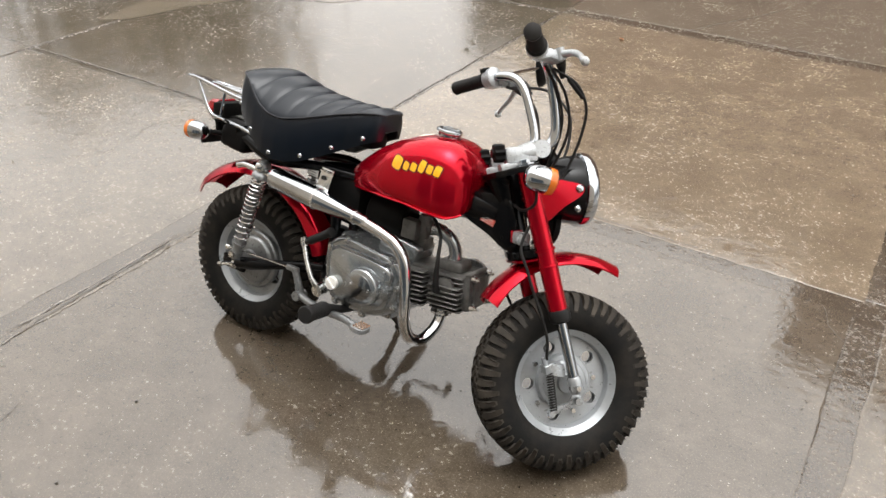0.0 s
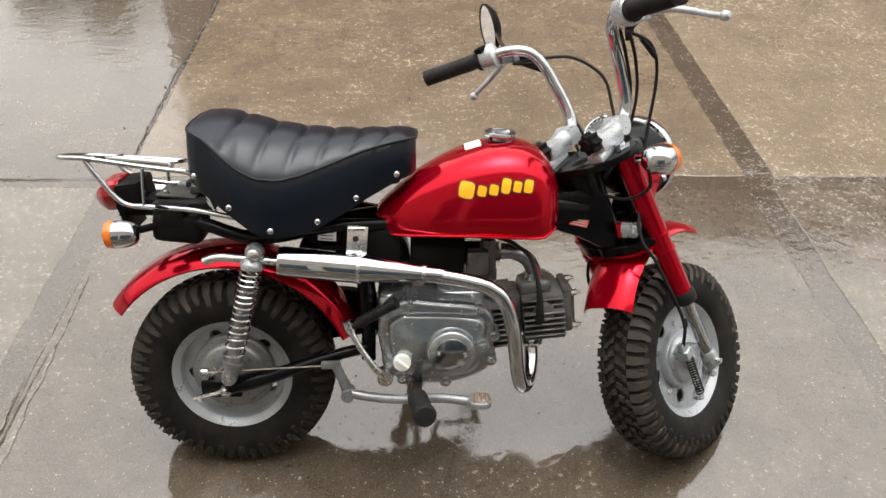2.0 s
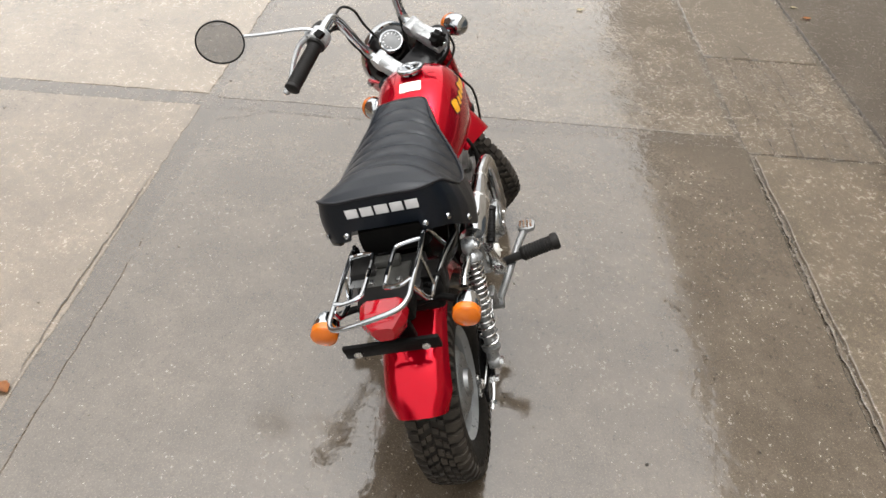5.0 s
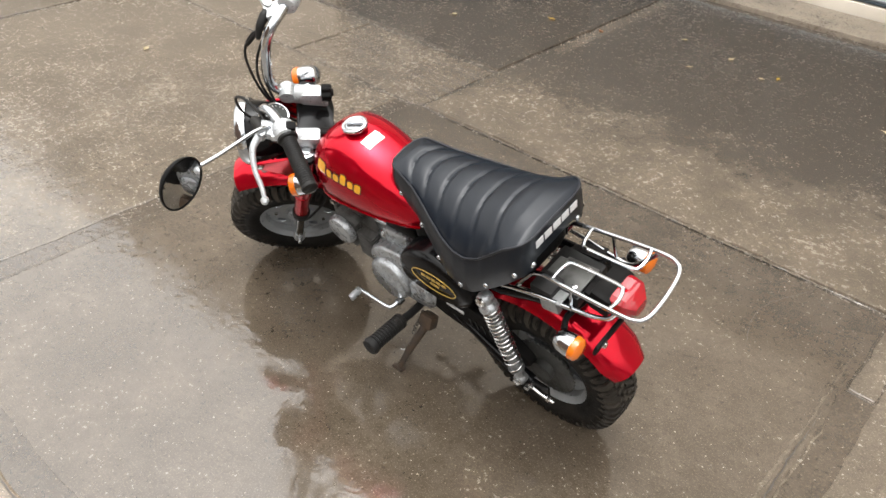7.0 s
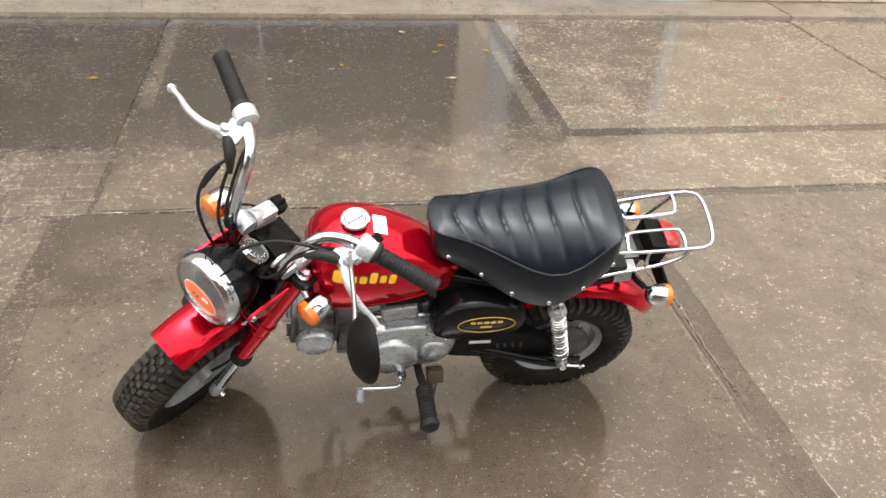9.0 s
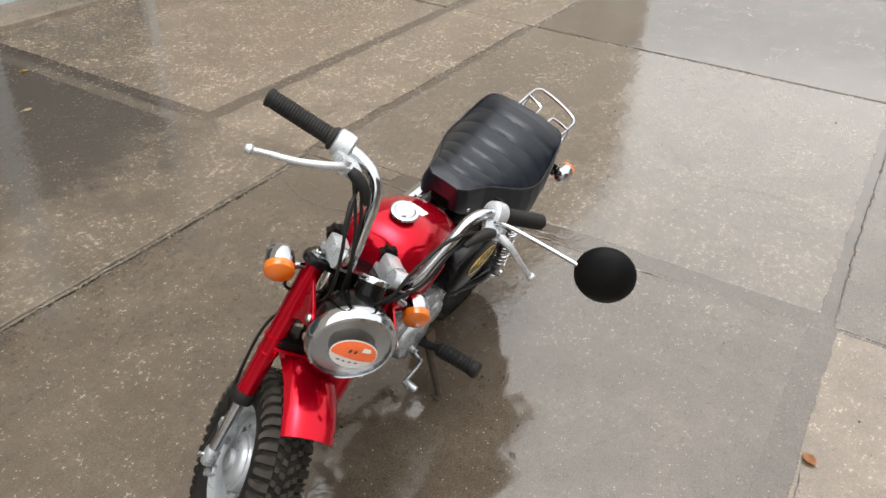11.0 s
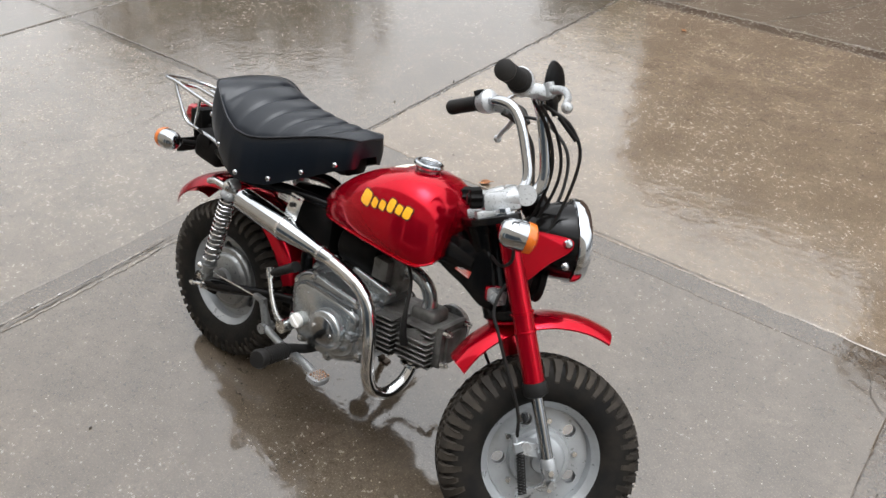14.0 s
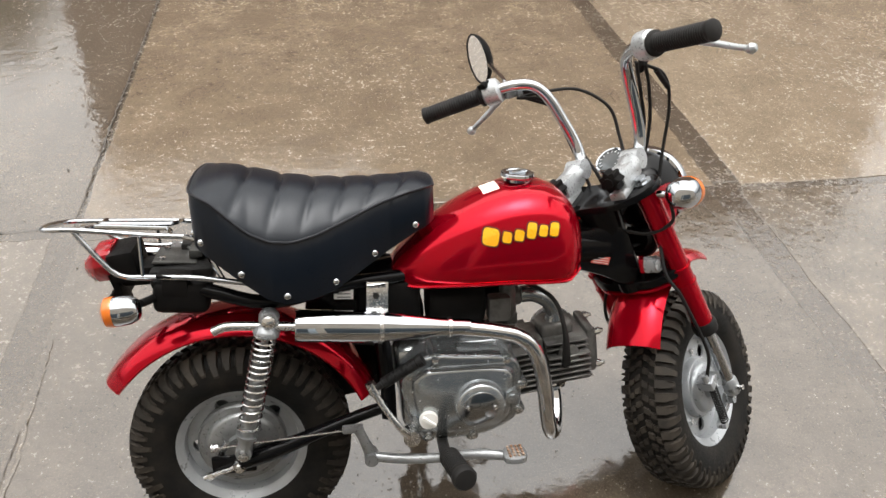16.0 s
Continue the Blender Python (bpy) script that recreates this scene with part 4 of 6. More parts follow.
def on_lens(name, outline, material, lift, label=""):
    """A thin sticker that follows the lamp glass; outline in (across, up), filled as rings to its middle."""
    m = frame_at(HL, BEAM)
    cx, cy = sum(p[0] for p in outline) / len(outline), sum(p[1] for p in outline) / len(outline)
    rings = []
    for k in (1.0, 0.8, 0.6, 0.4, 0.2, 0.02):
        ring = []
        for x, y in outline:
            u, v = cx + (x - cx) * k, cy + (y - cy) * k
            ring.append(m @ Vector((u, v, dome(min(0.0715, math.hypot(u, v))) + lift)))
        rings.append(ring)
    b = bmesh.new()
    loft(b, rings, False)
    b.faces.new([v for v in b.verts][-len(outline):])
    return steered(name, b, material, label, 60, shell)


oval = [(0.004 + 0.044 * math.cos(2 * math.pi * k / 28), -0.002 + 0.034 * math.sin(2 * math.pi * k / 28)) for k in range(28)]
on_lens("white_sticker", oval, WHITE, 0.0010, "white oval paper sticker")
on_lens("orange_sticker", [(0.004 + 0.042 * math.cos(math.pi * (-0.08 + 1.16 * k / 20)), -0.002 + 0.032 * math.sin(math.pi * (-0.08 + 1.16 * k / 20))) for k in range(21)] + [(0.004 - 0.0407 + 0.0814 * k / 10, -0.010 - 0.0015 * math.sin(math.pi * k / 10)) for k in range(1, 10)], ORANGE_STICKER, 0.0018, "orange half of the sticker")
for x, y, w, h in ((-0.008, 0.006, 0.005, 0.008), (0.002, 0.007, 0.005, 0.008), (-0.018, -0.020, 0.006, 0.004), (-0.007, -0.020, 0.005, 0.004), (0.004, -0.019, 0.006, 0.004), (0.016, -0.018, 0.006, 0.004)):
    on_lens("ink_bar", [(x - w / 2, y - h / 2), (x + w / 2, y - h / 2 + 0.001), (x + w / 2 + 0.001, y + h / 2), (x - w / 2 + 0.001, y + h / 2)], INK, 0.0026)
on_lens("print_bar", [(0.012, 0.010), (0.030, 0.012), (0.026, 0.020), (0.012, 0.021)], WHITE, 0.0026)

bm = bmesh.new()
SP, SPN = Vector((0.105, 0.0, 0.470)), Vector((-0.35, 0, 1)).normalized()
lathe(bm, [(0.0, -0.02), (0.023, -0.02), (0.0275, -0.005), (0.0275, 0.026), (0.0, 0.026)], SP, SPN, 32)
speedo = steered("speedometer", bm, BLACK, "small round black speedometer")
bm = bmesh.new()
lathe(bm, [(0.0270, 0.020), (0.0295, 0.020), (0.0300, 0.028), (0.0280, 0.031), (0.0250, 0.030), (0.0250, 0.027)], SP, SPN, 36, closed=True)
steered("bezel", bm, CHROME, "chrome bezel", parent=speedo)
bm = bmesh.new()
lathe(bm, [(0.0, 0.0275), (0.0250, 0.0275), (0.0250, 0.0285), (0.0, 0.0295)], SP, SPN, 32)
steered("dial", bm, DIAL, "dark dial under glass", parent=speedo)
bm = bmesh.new()
dm = frame_at(SP, SPN)
for k in range(11):
    a = radians(220 - 26 * k)
    slab(bm, (0, 0, 0), (0.0010, 0.004, 0.0006), 0)
    bmesh.ops.transform(bm, matrix=dm @ Matrix.Translation((0.0195 * math.cos(a), 0.0195 * math.sin(a), 0.0300)) @ Matrix.Rotation(a - math.pi / 2, 4, "Z"), verts=bm.verts[-8:])
steered("dial_marks", bm, SILVERPRINT, "pale dial marks", parent=speedo)


def indicator(name, place, ahead, stem, m, k=1.0, colour="chrome indicator with amber lens"):
    bm = bmesh.new()
    lathe(bm, [(r * k, h * k) for r, h in ((0.0, -0.036), (0.012, -0.035), (0.020, -0.030), (0.0255, -0.018), (0.0275, 0.0), (0.0270, 0.010), (0.0, 0.010))], place, ahead, 28)
    lamp = part(name, bm, CHROME, bike, colour, m)
    bm = bmesh.new()
    lathe(bm, [(r * k, h * k) for r, h in ((0.0275, 0.010), (0.0280, 0.014), (0.0265, 0.024), (0.018, 0.030), (0.0, 0.032))], place, ahead, 28)
    part("amber_lens", bm, AMBER, lamp, "amber plastic lens")
    bm = bmesh.new()
    tube(bm, stem, 0.0065, 10, 3)
    part("indicator_stem", bm, DULL if name == "rear_indicator" else CHROME, lamp)
    return lamp


for s in (-1, 1):
    indicator("front_indicator", (0.033, 0.146 * s, 0.440), AHEAD, [(0.030, 0.1 * s, 0.448), (0.032, 0.125 * s, 0.441)], STEER)
    indicator("rear_indicator", (-0.141, 0.122 * s, 0.513), (-1, 0, -0.05), [(-0.115, 0.102 * s, 0.514), (-0.10, 0.07 * s, 0.510), (-0.105, 0.02 * s, 0.505)], None, 0.86)

# --- handlebars, one half each side
for s in (-1, 1):
    bm = bmesh.new()
    bar = [(0.030, 0.060, 0.503), (0.070, 0.060, 0.500), (0.100, 0.062, 0.507), (0.116, 0.067, 0.535), (0.122, 0.076, 0.590), (0.123, 0.084, 0.635), (0.115, 0.098, 0.668), (0.096, 0.128, 0.686), (0.072, 0.175, 0.692), (0.050, 0.230, 0.697), (0.028, 0.284, 0.700)]
    tube(bm, [(p, q * s, r) for p, q, r in bar], 0.0108, 16, 5)
    hb = steered("handlebar", bm, CHROME, "bent chrome half of the handlebar")
    axis = Vector((-0.044, 0.108 * s, 0.008)).normalized()
    root = Vector((0.0715, 0.176 * s, 0.692))
    bm = bmesh.new()
    prof = [(0.0, 0.0), (0.0205, 0.0), (0.0215, 0.003), (0.0205, 0.006), (0.0160, 0.008)]
    for k in range(22):
        prof += [(0.0160, 0.010 + k * 0.0049), (0.0148, 0.0118 + k * 0.0049), (0.0148, 0.0132 + k * 0.0049)]
    prof += [(0.0165, 0.119), (0.0165, 0.124), (0.012, 0.1265), (0.0, 0.127)]
    lathe(bm, prof, root, axis, 20)
    steered("grip", bm, RUBBER, "ribbed black rubber grip", parent=hb)
    # switch housing in pale alloy
    bm = bmesh.new()
    lathe(bm, [(0.0, -0.034), (0.016, -0.034), (0.0215, -0.030), (0.0225, -0.016), (0.0215, -0.004), (0.017, 0.0), (0.0, 0.0)], root, axis, 20, sx=1.0, sy=1.1)
    slab(bm, root + axis * -0.018 + Vector((0.010, 0, -0.016)), (0.030, 0.026, 0.018), 0.004)
    house_ = steered("control_housing", bm, LIGHT_ALLOY, "pale cast switch housing", parent=hb)
    if s > 0:
        bm = bmesh.new()
        slab(bm, root + axis * -0.016 + Vector((-0.012, 0, 0.021)), (0.020, 0.018, 0.010), 0.003)
        steered("switch_button", bm, DULL, "black switch button", parent=hb)
    # lever perch and lever
    tip = Vector((0.105, -0.301, 0.630)) if s < 0 else Vector((0.111, 0.279, 0.615))
    perch = root + axis * -0.03 + Vector((0.026, 0, -0.020))
    bm = bmesh.new()
    slab(bm, perch, (0.040, 0.034, 0.020), 0.005, (0, 20, -18 * s))
    lathe(bm, [(0.0, -0.013), (0.009, -0.012), (0.009, 0.012), (0.0, 0.013)], perch + Vector((0.014, 0.012 * s, 0)), (0, 0, 1), 14)
    steered("lever_perch", bm, LIGHT_ALLOY if s < 0 else PALE_ALLOY, "alloy lever perch", parent=hb)
    bm = bmesh.new()
    a = perch + Vector((0.014, 0.008 * s, 0))
    tube(bm, [a, a.lerp(tip, 0.25) + Vector((0.018, 0, 0.002)), a.lerp(tip, 0.55) + Vector((0.016, 0, 0)), a.lerp(tip, 0.82) + Vector((0.004, 0, 0)), tip], [0.0085, 0.0070, 0.0058, 0.0050, 0.0046], 10, 6)
    lathe(bm, [(0.0, -0.009), (0.006, -0.0072), (0.0092, 0.0), (0.006, 0.0072), (0.0, 0.009)], tip, (0, 1, 0), 14)
    steered("lever", bm, LIGHT_ALLOY, "pale alloy hand lever", parent=hb)
    bm = bmesh.new()
    b0 = perch + Vector((0.020, -0.012 * s, -0.006))
    tube(bm, [b0 + Vector((-0.004, 0.012 * s, 0.004)), b0, b0 + Vector((0.008, -0.018 * s, -0.010)), b0 + Vector((0.012, -0.036 * s, -0.034))], [0.008, 0.0115, 0.010, 0.005], 12, 4)
    steered("lever_boot", bm, RUBBER, "black rubber cable boot", parent=hb)
    # clamp casting with its star knob
    bm = bmesh.new()
    q = 0.058 * s
    slab(bm, (0.030, q, 0.498), (0.070, 0.034, 0.036), 0.009, (0, 6, 0))
    lathe(bm, [(0.0, 0.0), (0.020, 0.0), (0.021, 0.005), (0.017, 0.030), (0.0, 0.030)], (0.060, q - 0.017 * 0, 0.500), (-1, 0, 0), 20)
    lathe(bm, [(0.0, -0.017), (0.019, -0.017), (0.019, 0.017), (0.0, 0.017)], (0.074, q, 0.500), (0, 1, 0), 20)
    slab(bm, (0.010, q, 0.480), (0.060, 0.030, 0.016), 0.004)
    steered("bar_clamp", bm, LIGHT_ALLOY, "pale cast handlebar clamp")
    bm = bmesh.new()
    star = []
    for k in range(40):
        a = 2 * math.pi * k / 40
        r = 0.0175 + 0.0028 * math.cos(7 * a)
        star.append((r * math.cos(a), r * math.sin(a)))
    prism(bm, star, frame_at((-0.004, q, 0.510), (-1, 0, 0.15)), 0.022, 0.004)
    lathe(bm, [(0.0, 0.0), (0.009, 0.0), (0.009, 0.026), (0.0, 0.026)], (-0.004, q, 0.510), (-1, 0, 0.15), 12)
    steered("star_knob", bm, DULL, "black star shaped locking knob")

# --- mirror on the left bar
bm = bmesh.new()
MC, MN = Vector((0.262, 0.298, 0.711)), Vector((-0.82, 0.51, 0.27)).normalized()
tube(bm, [(0.098, 0.150, 0.672), (0.112, 0.152, 0.684), (0.135, 0.168, 0.692), (0.20, 0.230, 0.700), tuple(MC - MN * 0.014)], 0.0042, 10, 6)
arm = steered("mirror_arm", bm, CHROME, "thin chrome mirror stalk")
bm = bmesh.new()
lathe(bm, [(0.0, -0.022), (0.018, -0.021), (0.038, -0.014), (0.050, -0.004), (0.0535, 0.003), (0.0535, 0.006), (0.0505, 0.006), (0.050, 0.002), (0.0, 0.002)], MC, MN, 40)
steered("mirror_shell", bm, DULL, "round black mirror shell", parent=arm)
bm = bmesh.new()
lathe(bm, [(0.0, 0.0025), (0.0500, 0.0025), (0.0500, 0.0045), (0.0, 0.0050)], MC, MN, 40)
steered("mirror_glass", bm, MIRROR, "clear round mirror glass", parent=arm)

# --- cables
CABLES = [
    [(0.118, -0.120, 0.650), (0.158, -0.128, 0.605), (0.168, -0.108, 0.540), (0.110, -0.070, 0.435), (-0.010, -0.080, 0.330), (-0.022, -0.095, 0.260), (-0.012, -0.092, 0.130), (-0.018, -0.074, 0.070)],
    [(0.112, -0.128, 0.650), (0.140, -0.100, 0.590), (0.138, -0.072, 0.520), (0.090, -0.040, 0.450), (0.030, -0.020, 0.420), (-0.030, 0.010, 0.400)],
    [(0.104, -0.118, 0.660), (0.128, -0.092, 0.600), (0.126, -0.070, 0.530), (0.085, -0.030, 0.455), (0.02, 0.0, 0.40)],
    [(0.110, 0.130, 0.655), (0.132, 0.092, 0.645), (0.165, 0.045, 0.620), (0.184, 0.012, 0.565), (0.172, 0.008, 0.510), (0.135, 0.0, 0.460), (0.06, -0.01, 0.42)],
    [(0.098, 0.130, 0.660), (0.122, 0.092, 0.630), (0.118, 0.080, 0.560), (0.100, 0.068, 0.490), (0.050, 0.030, 0.430)],
    [(0.106, 0.122, 0.655), (0.136, 0.084, 0.600), (0.128, 0.074, 0.530), (0.100, 0.040, 0.460), (0.040, 0.010, 0.420)],
    [(0.100, 0.0, 0.450), (0.110, 0.040, 0.380), (0.050, 0.060, 0.300), (-0.030, 0.070, 0.230), (0.0, 0.060, 0.080), (0.02, 0.045, 0.02)],
    [(0.030, -0.118, 0.430), (0.020, -0.112, 0.395), (0.006, -0.070, 0.385), (0.0, -0.03, 0.40)],
]
for pts in CABLES:
    bm = bmesh.new()
    tube(bm, pts, 0.0032, 8, 7)
    steered("cable", bm, RUBBER, "black sheathed control cable")
bm = bmesh.new()
tube(bm, [(0.142, -0.126, 0.625), (0.166, -0.122, 0.580)], 0.0052, 10, 1)
steered("cable_adjuster", bm, RUBBER, "thick black cable adjuster sleeve")


# --- fuel tank
from mathutils.bvhtree import BVHTree

HALF = [(0.0, 1.0), (0.28, 0.990), (0.52, 0.955), (0.71, 0.89), (0.85, 0.78), (0.94, 0.63), (0.985, 0.46), (1.0, 0.30), (0.99, 0.15), (0.955, 0.05), (0.93, 0.012), (0.90, 0.0), (0.80, 0.004), (0.62, 0.05), (0.40, 0.16), (0.0, 0.22)]
T_TOP = [(0.278, 0.512), (0.288, 0.530), (0.305, 0.547), (0.330, 0.568), (0.360, 0.593), (0.400, 0.617), (0.440, 0.635), (0.480, 0.647), (0.515, 0.6515), (0.550, 0.648), (0.578, 0.636), (0.597, 0.615), (0.608, 0.588), (0.612, 0.560)]
T_BOT = [(0.278, 0.495), (0.288, 0.486), (0.305, 0.483), (0.330, 0.484), (0.360, 0.487), (0.400, 0.491), (0.480, 0.494), (0.540, 0.491), (0.578, 0.488), (0.597, 0.492), (0.608, 0.502), (0.612, 0.515)]
T_WID = [(0.278, 0.020), (0.288, 0.034), (0.305, 0.045), (0.330, 0.059), (0.360, 0.070), (0.400, 0.083), (0.440, 0.091), (0.480, 0.096), (0.515, 0.098), (0.550, 0.097), (0.578, 0.090), (0.597, 0.078), (0.608, 0.062), (0.612, 0.048)]
bm = bmesh.new()
rings = []
for k in range(41):
    t = k / 40
    x = 0.278 + 0.334 * (0.5 - 0.5 * math.cos(math.pi * t))
    zt, zb, w = interp(x, T_TOP) - 0.002, interp(x, T_BOT), 1.04 * interp(x, T_WID)
    half = [(y * w, zb + z * (zt - zb)) for y, z in HALF]
    rings.append([Vector((x, -y, z)) for y, z in half] + [Vector((x, y, z)) for y, z in half[-2:0:-1]])
loft(bm, rings, True)
bmesh.ops.smooth_vert(bm, verts=bm.verts, factor=0.5, use_axis_x=True, use_axis_y=True, use_axis_z=True)
tank_bvh = BVHTree.FromBMesh(bm)
tank = part("fuel_tank", bm, RED, bike, "glossy candy red teardrop fuel tank", angle=60)
# rolled seam along the lower edge
for s in (-1, 1):
    bm = bmesh.new()
    seam = []
    for k in range(15):
        x = 0.285 + 0.321 * k / 14
        seam.append((x, s * 0.985 * interp(x, T_WID), interp(x, T_BOT) + 0.002))
    tube(bm, seam, 0.0028, 6, 2)
    part("tank_seam", bm, RED, tank)
bm = bmesh.new()
lathe(bm, [(0.0, 0), (0.0235, 0), (0.0235, 0.005), (0.0285, 0.006), (0.0300, 0.009), (0.0290, 0.0135), (0.0250, 0.0155), (0.0215, 0.0148), (0.0195, 0.0130), (0.0, 0.0130)], (0.507, 0, 0.648), (0.06, 0, 1), 40)
slab(bm, (0.508, 0, 0.6635), (0.034, 0.009, 0.006), 0.002, (0, 4, 30))
cap = part("fuel_cap", bm, CHROME, tank, "round chrome fuel cap")


def on_tank(x, z, s, lift):
    """The point of the tank's side at a height, looking across the bike."""
    hit = tank_bvh.ray_cast(Vector((x, s * 0.3, z)), Vector((0, -s, 0)))
    if hit[0] is None:
        return Vector((x, s * 0.08, z))
    n = hit[1] if hit[1].y * s > 0 else -hit[1]
    return hit[0] + n * lift


def decal(name, outline, material, s, lift, parent):
    """A thin shape that follows the tank's side, outline in (x, z)."""
    cx, cz = sum(p[0] for p in outline) / len(outline), sum(p[1] for p in outline) / len(outline)
    b = bmesh.new()
    loft(b, [[on_tank(cx + (x - cx) * k, cz + (z - cz) * k, s, lift) for x, z in outline] for k in (1.0, 0.66, 0.33, 0.02)], False)
    b.faces.new([v for v in b.verts][-len(outline):])
    return part(name, b, material, parent, angle=60)


def blob(cx, cz, w, h, n=16, sq=3.0, tilt=0.0):
    out = []
    for k in range(n):
        a = 2 * math.pi * k / n
        c, d = math.cos(a), math.sin(a)
        x = w / 2 * math.copysign(abs(c) ** (2 / sq), c)
        z = h / 2 * math.copysign(abs(d) ** (2 / sq), d)
        out.append((cx + x * math.cos(tilt) - z * math.sin(tilt), cz + x * math.sin(tilt) + z * math.cos(tilt)))
    return out


def emblem(s):
    """Yellow emblem on the tank: a row of six plain rounded bars with dark edges."""
    slope, x0, length = 0.13, 0.428, 0.130
    # place along the row, height of the middle, width, height
    row = [(0.115, 0.003, 0.0260, 0.0285), (0.315, -0.001, 0.0150, 0.0180), (0.470, -0.001, 0.0155, 0.0180), (0.630, 0.003, 0.0155, 0.0255), (0.780, -0.001, 0.0145, 0.0180), (0.925, -0.003, 0.0155, 0.0220)]
    for name, grow, lift, mat in (("emblem_edge", 0.0040, 0.0010, EDGE), ("emblem_shape", 0.0, 0.0018, YELLOW)):
        for k, (t, dz, w, h) in enumerate(row):
            x = x0 + length * (t if s < 0 else 1 - t)
            decal(name, blob(x, 0.574 + slope * (x - x0) + dz, w + grow, h + grow, 20, 4.0, -0.18 if s < 0 else 0.18), mat, s, lift + 0.0002 * (k % 2), tank)


emblem(-1)
emblem(1)
# paper label on the tank's top
b = bmesh.new()
grid = []
for i in range(5):
    row = []
    for j in range(5):
        x, y = 0.444 + 0.028 * i / 4, -0.024 + 0.048 * j / 4
        hit = tank_bvh.ray_cast(Vector((x, y, 0.9)), Vector((0, 0, -1)))
        row.append(b.verts.new(hit[0] + hit[1] * math.copysign(0.0012, hit[1].z)))
    grid.append(row)
for i in range(4):
    for j in range(4):
        b.faces.new((grid[i][j], grid[i + 1][j], grid[i + 1][j + 1], grid[i][j + 1]))
part("paper_label", b, LABEL, tank, "small cream paper label", angle=60)

# --- seat
S_W = [(-0.028, 0.066), (-0.0265, 0.078), (-0.023, 0.087), (-0.016, 0.096), (-0.006, 0.104), (0.020, 0.114), (0.050, 0.122), (0.090, 0.127), (0.125, 0.124), (0.160, 0.114), (0.200, 0.098), (0.240, 0.080), (0.280, 0.064), (0.320, 0.055), (0.340, 0.050), (0.350, 0.043), (0.356, 0.032)]
S_PIPE = [(-0.028, 0.682), (-0.015, 0.682), (0.008, 0.670), (0.030, 0.650), (0.060, 0.624), (0.090, 0.610), (0.125, 0.605), (0.165, 0.612), (0.210, 0.626), (0.260, 0.642), (0.310, 0.654), (0.345, 0.660), (0.356, 0.658)]
S_TOP = [(-0.028, 0.686), (-0.015, 0.693), (0.015, 0.697), (0.040, 0.694), (0.080, 0.684), (0.120, 0.674), (0.170, 0.667), (0.230, 0.664), (0.290, 0.665), (0.335, 0.667), (0.356, 0.661)]
S_BOT = [(-0.028, 0.600), (-0.015, 0.594), (0.015, 0.570), (0.045, 0.546), (0.080, 0.518), (0.110, 0.507), (0.150, 0.508), (0.187, 0.516), (0.252, 0.549), (0.322, 0.586), (0.356, 0.600)]
GROOVES = [0.052, 0.106, 0.157, 0.207, 0.256, 0.303]
bm = bmesh.new()
rings, pipe_r, pipe_l = [], [], []
NX, NY = 110, 22
for i in range(NX + 1):
    x = -0.028 + 0.384 * i / NX
    w, zp, zt, zb = interp(x, S_W), interp(x, S_PIPE), interp(x, S_TOP), interp(x, S_BOT)
    ring = []
    for j in range(NY + 1):
        u = -1 + 2 * j / NY
        crown = (1 - abs(u) ** 2.6)
        z = zp + (zt - zp) * crown
        dip = 0.0
        if abs(u) < 0.999 and x < 0.335:
            for g in GROOVES:
                d = x - (g - 0.030 * u * u + 0.006)
                dip += 0.0042 * math.exp(-((d / 0.0036) ** 2)) - 0.0014 * math.exp(-(((abs(d) - 0.018) / 0.013) ** 2))
            dip *= 1 - abs(u) ** 6
        ring.append(Vector((x, u * w, z - dip)))
    wb = w * 1.03 + 0.003
    bulge = 0.006
    for k in range(1, 7):
        t = k / 6
        ring.append(Vector((x, w + (wb - w) * t + bulge * math.sin(math.pi * t), zp + (zb - zp) * t)))
    ring.append(Vector((x, wb - 0.006, zb + 0.002)))
    ring.append(Vector((x, wb - 0.012, zb + 0.020)))
    ring.append(Vector((x, -wb + 0.012, zb + 0.020)))
    ring.append(Vector((x, -wb + 0.006, zb + 0.002)))
    for k in range(6, 0, -1):
        t = k / 6
        ring.append(Vector((x, -(w + (wb - w) * t + bulge * math.sin(math.pi * t)), zp + (zb - zp) * t)))
    rings.append(ring)
    if i % 4 == 2 or i in (0, NX):
        pipe_r.append((x, -w - 0.001, zp))
        pipe_l.append((x, w + 0.001, zp))
loft(bm, rings, True)
seat_bvh = BVHTree.FromBMesh(bm)
seat = part("seat", bm, VINYL, bike, "black quilted vinyl saddle seat", angle=44)
bm = bmesh.new()
loop = pipe_r[::-1] + [(-0.0295, -0.04, 0.684), (-0.0298, 0.0, 0.685), (-0.0295, 0.04, 0.684)] + pipe_l
tube(bm, loop, 0.0024, 8, 2)
tube(bm, [pipe_r[-1], (0.3575, 0, 0.660), pipe_l[-1]], 0.0024, 8, 3)
part("piping", bm, PIPING, seat, "thin piping round the seat top")
for s in (-1, 1):
    for x, z in ((-0.012, 0.609), (0.045, 0.561), (0.111, 0.521), (0.187, 0.530), (0.252, 0.563), (0.322, 0.600)):
        hit = seat_bvh.ray_cast(Vector((x, s * 0.3, z)), Vector((0, -s, 0)))
        p = hit[0] if hit[0] else Vector((x, s * 0.1, z))
        bm = bmesh.new()
        lathe(bm, [(0.0, -0.001), (0.0062, -0.001), (0.0058, 0.0015), (0.0040, 0.0034), (0.0, 0.0042)], p, (0, s, 0), 12)
        part("rivet", bm, CHROME, seat)
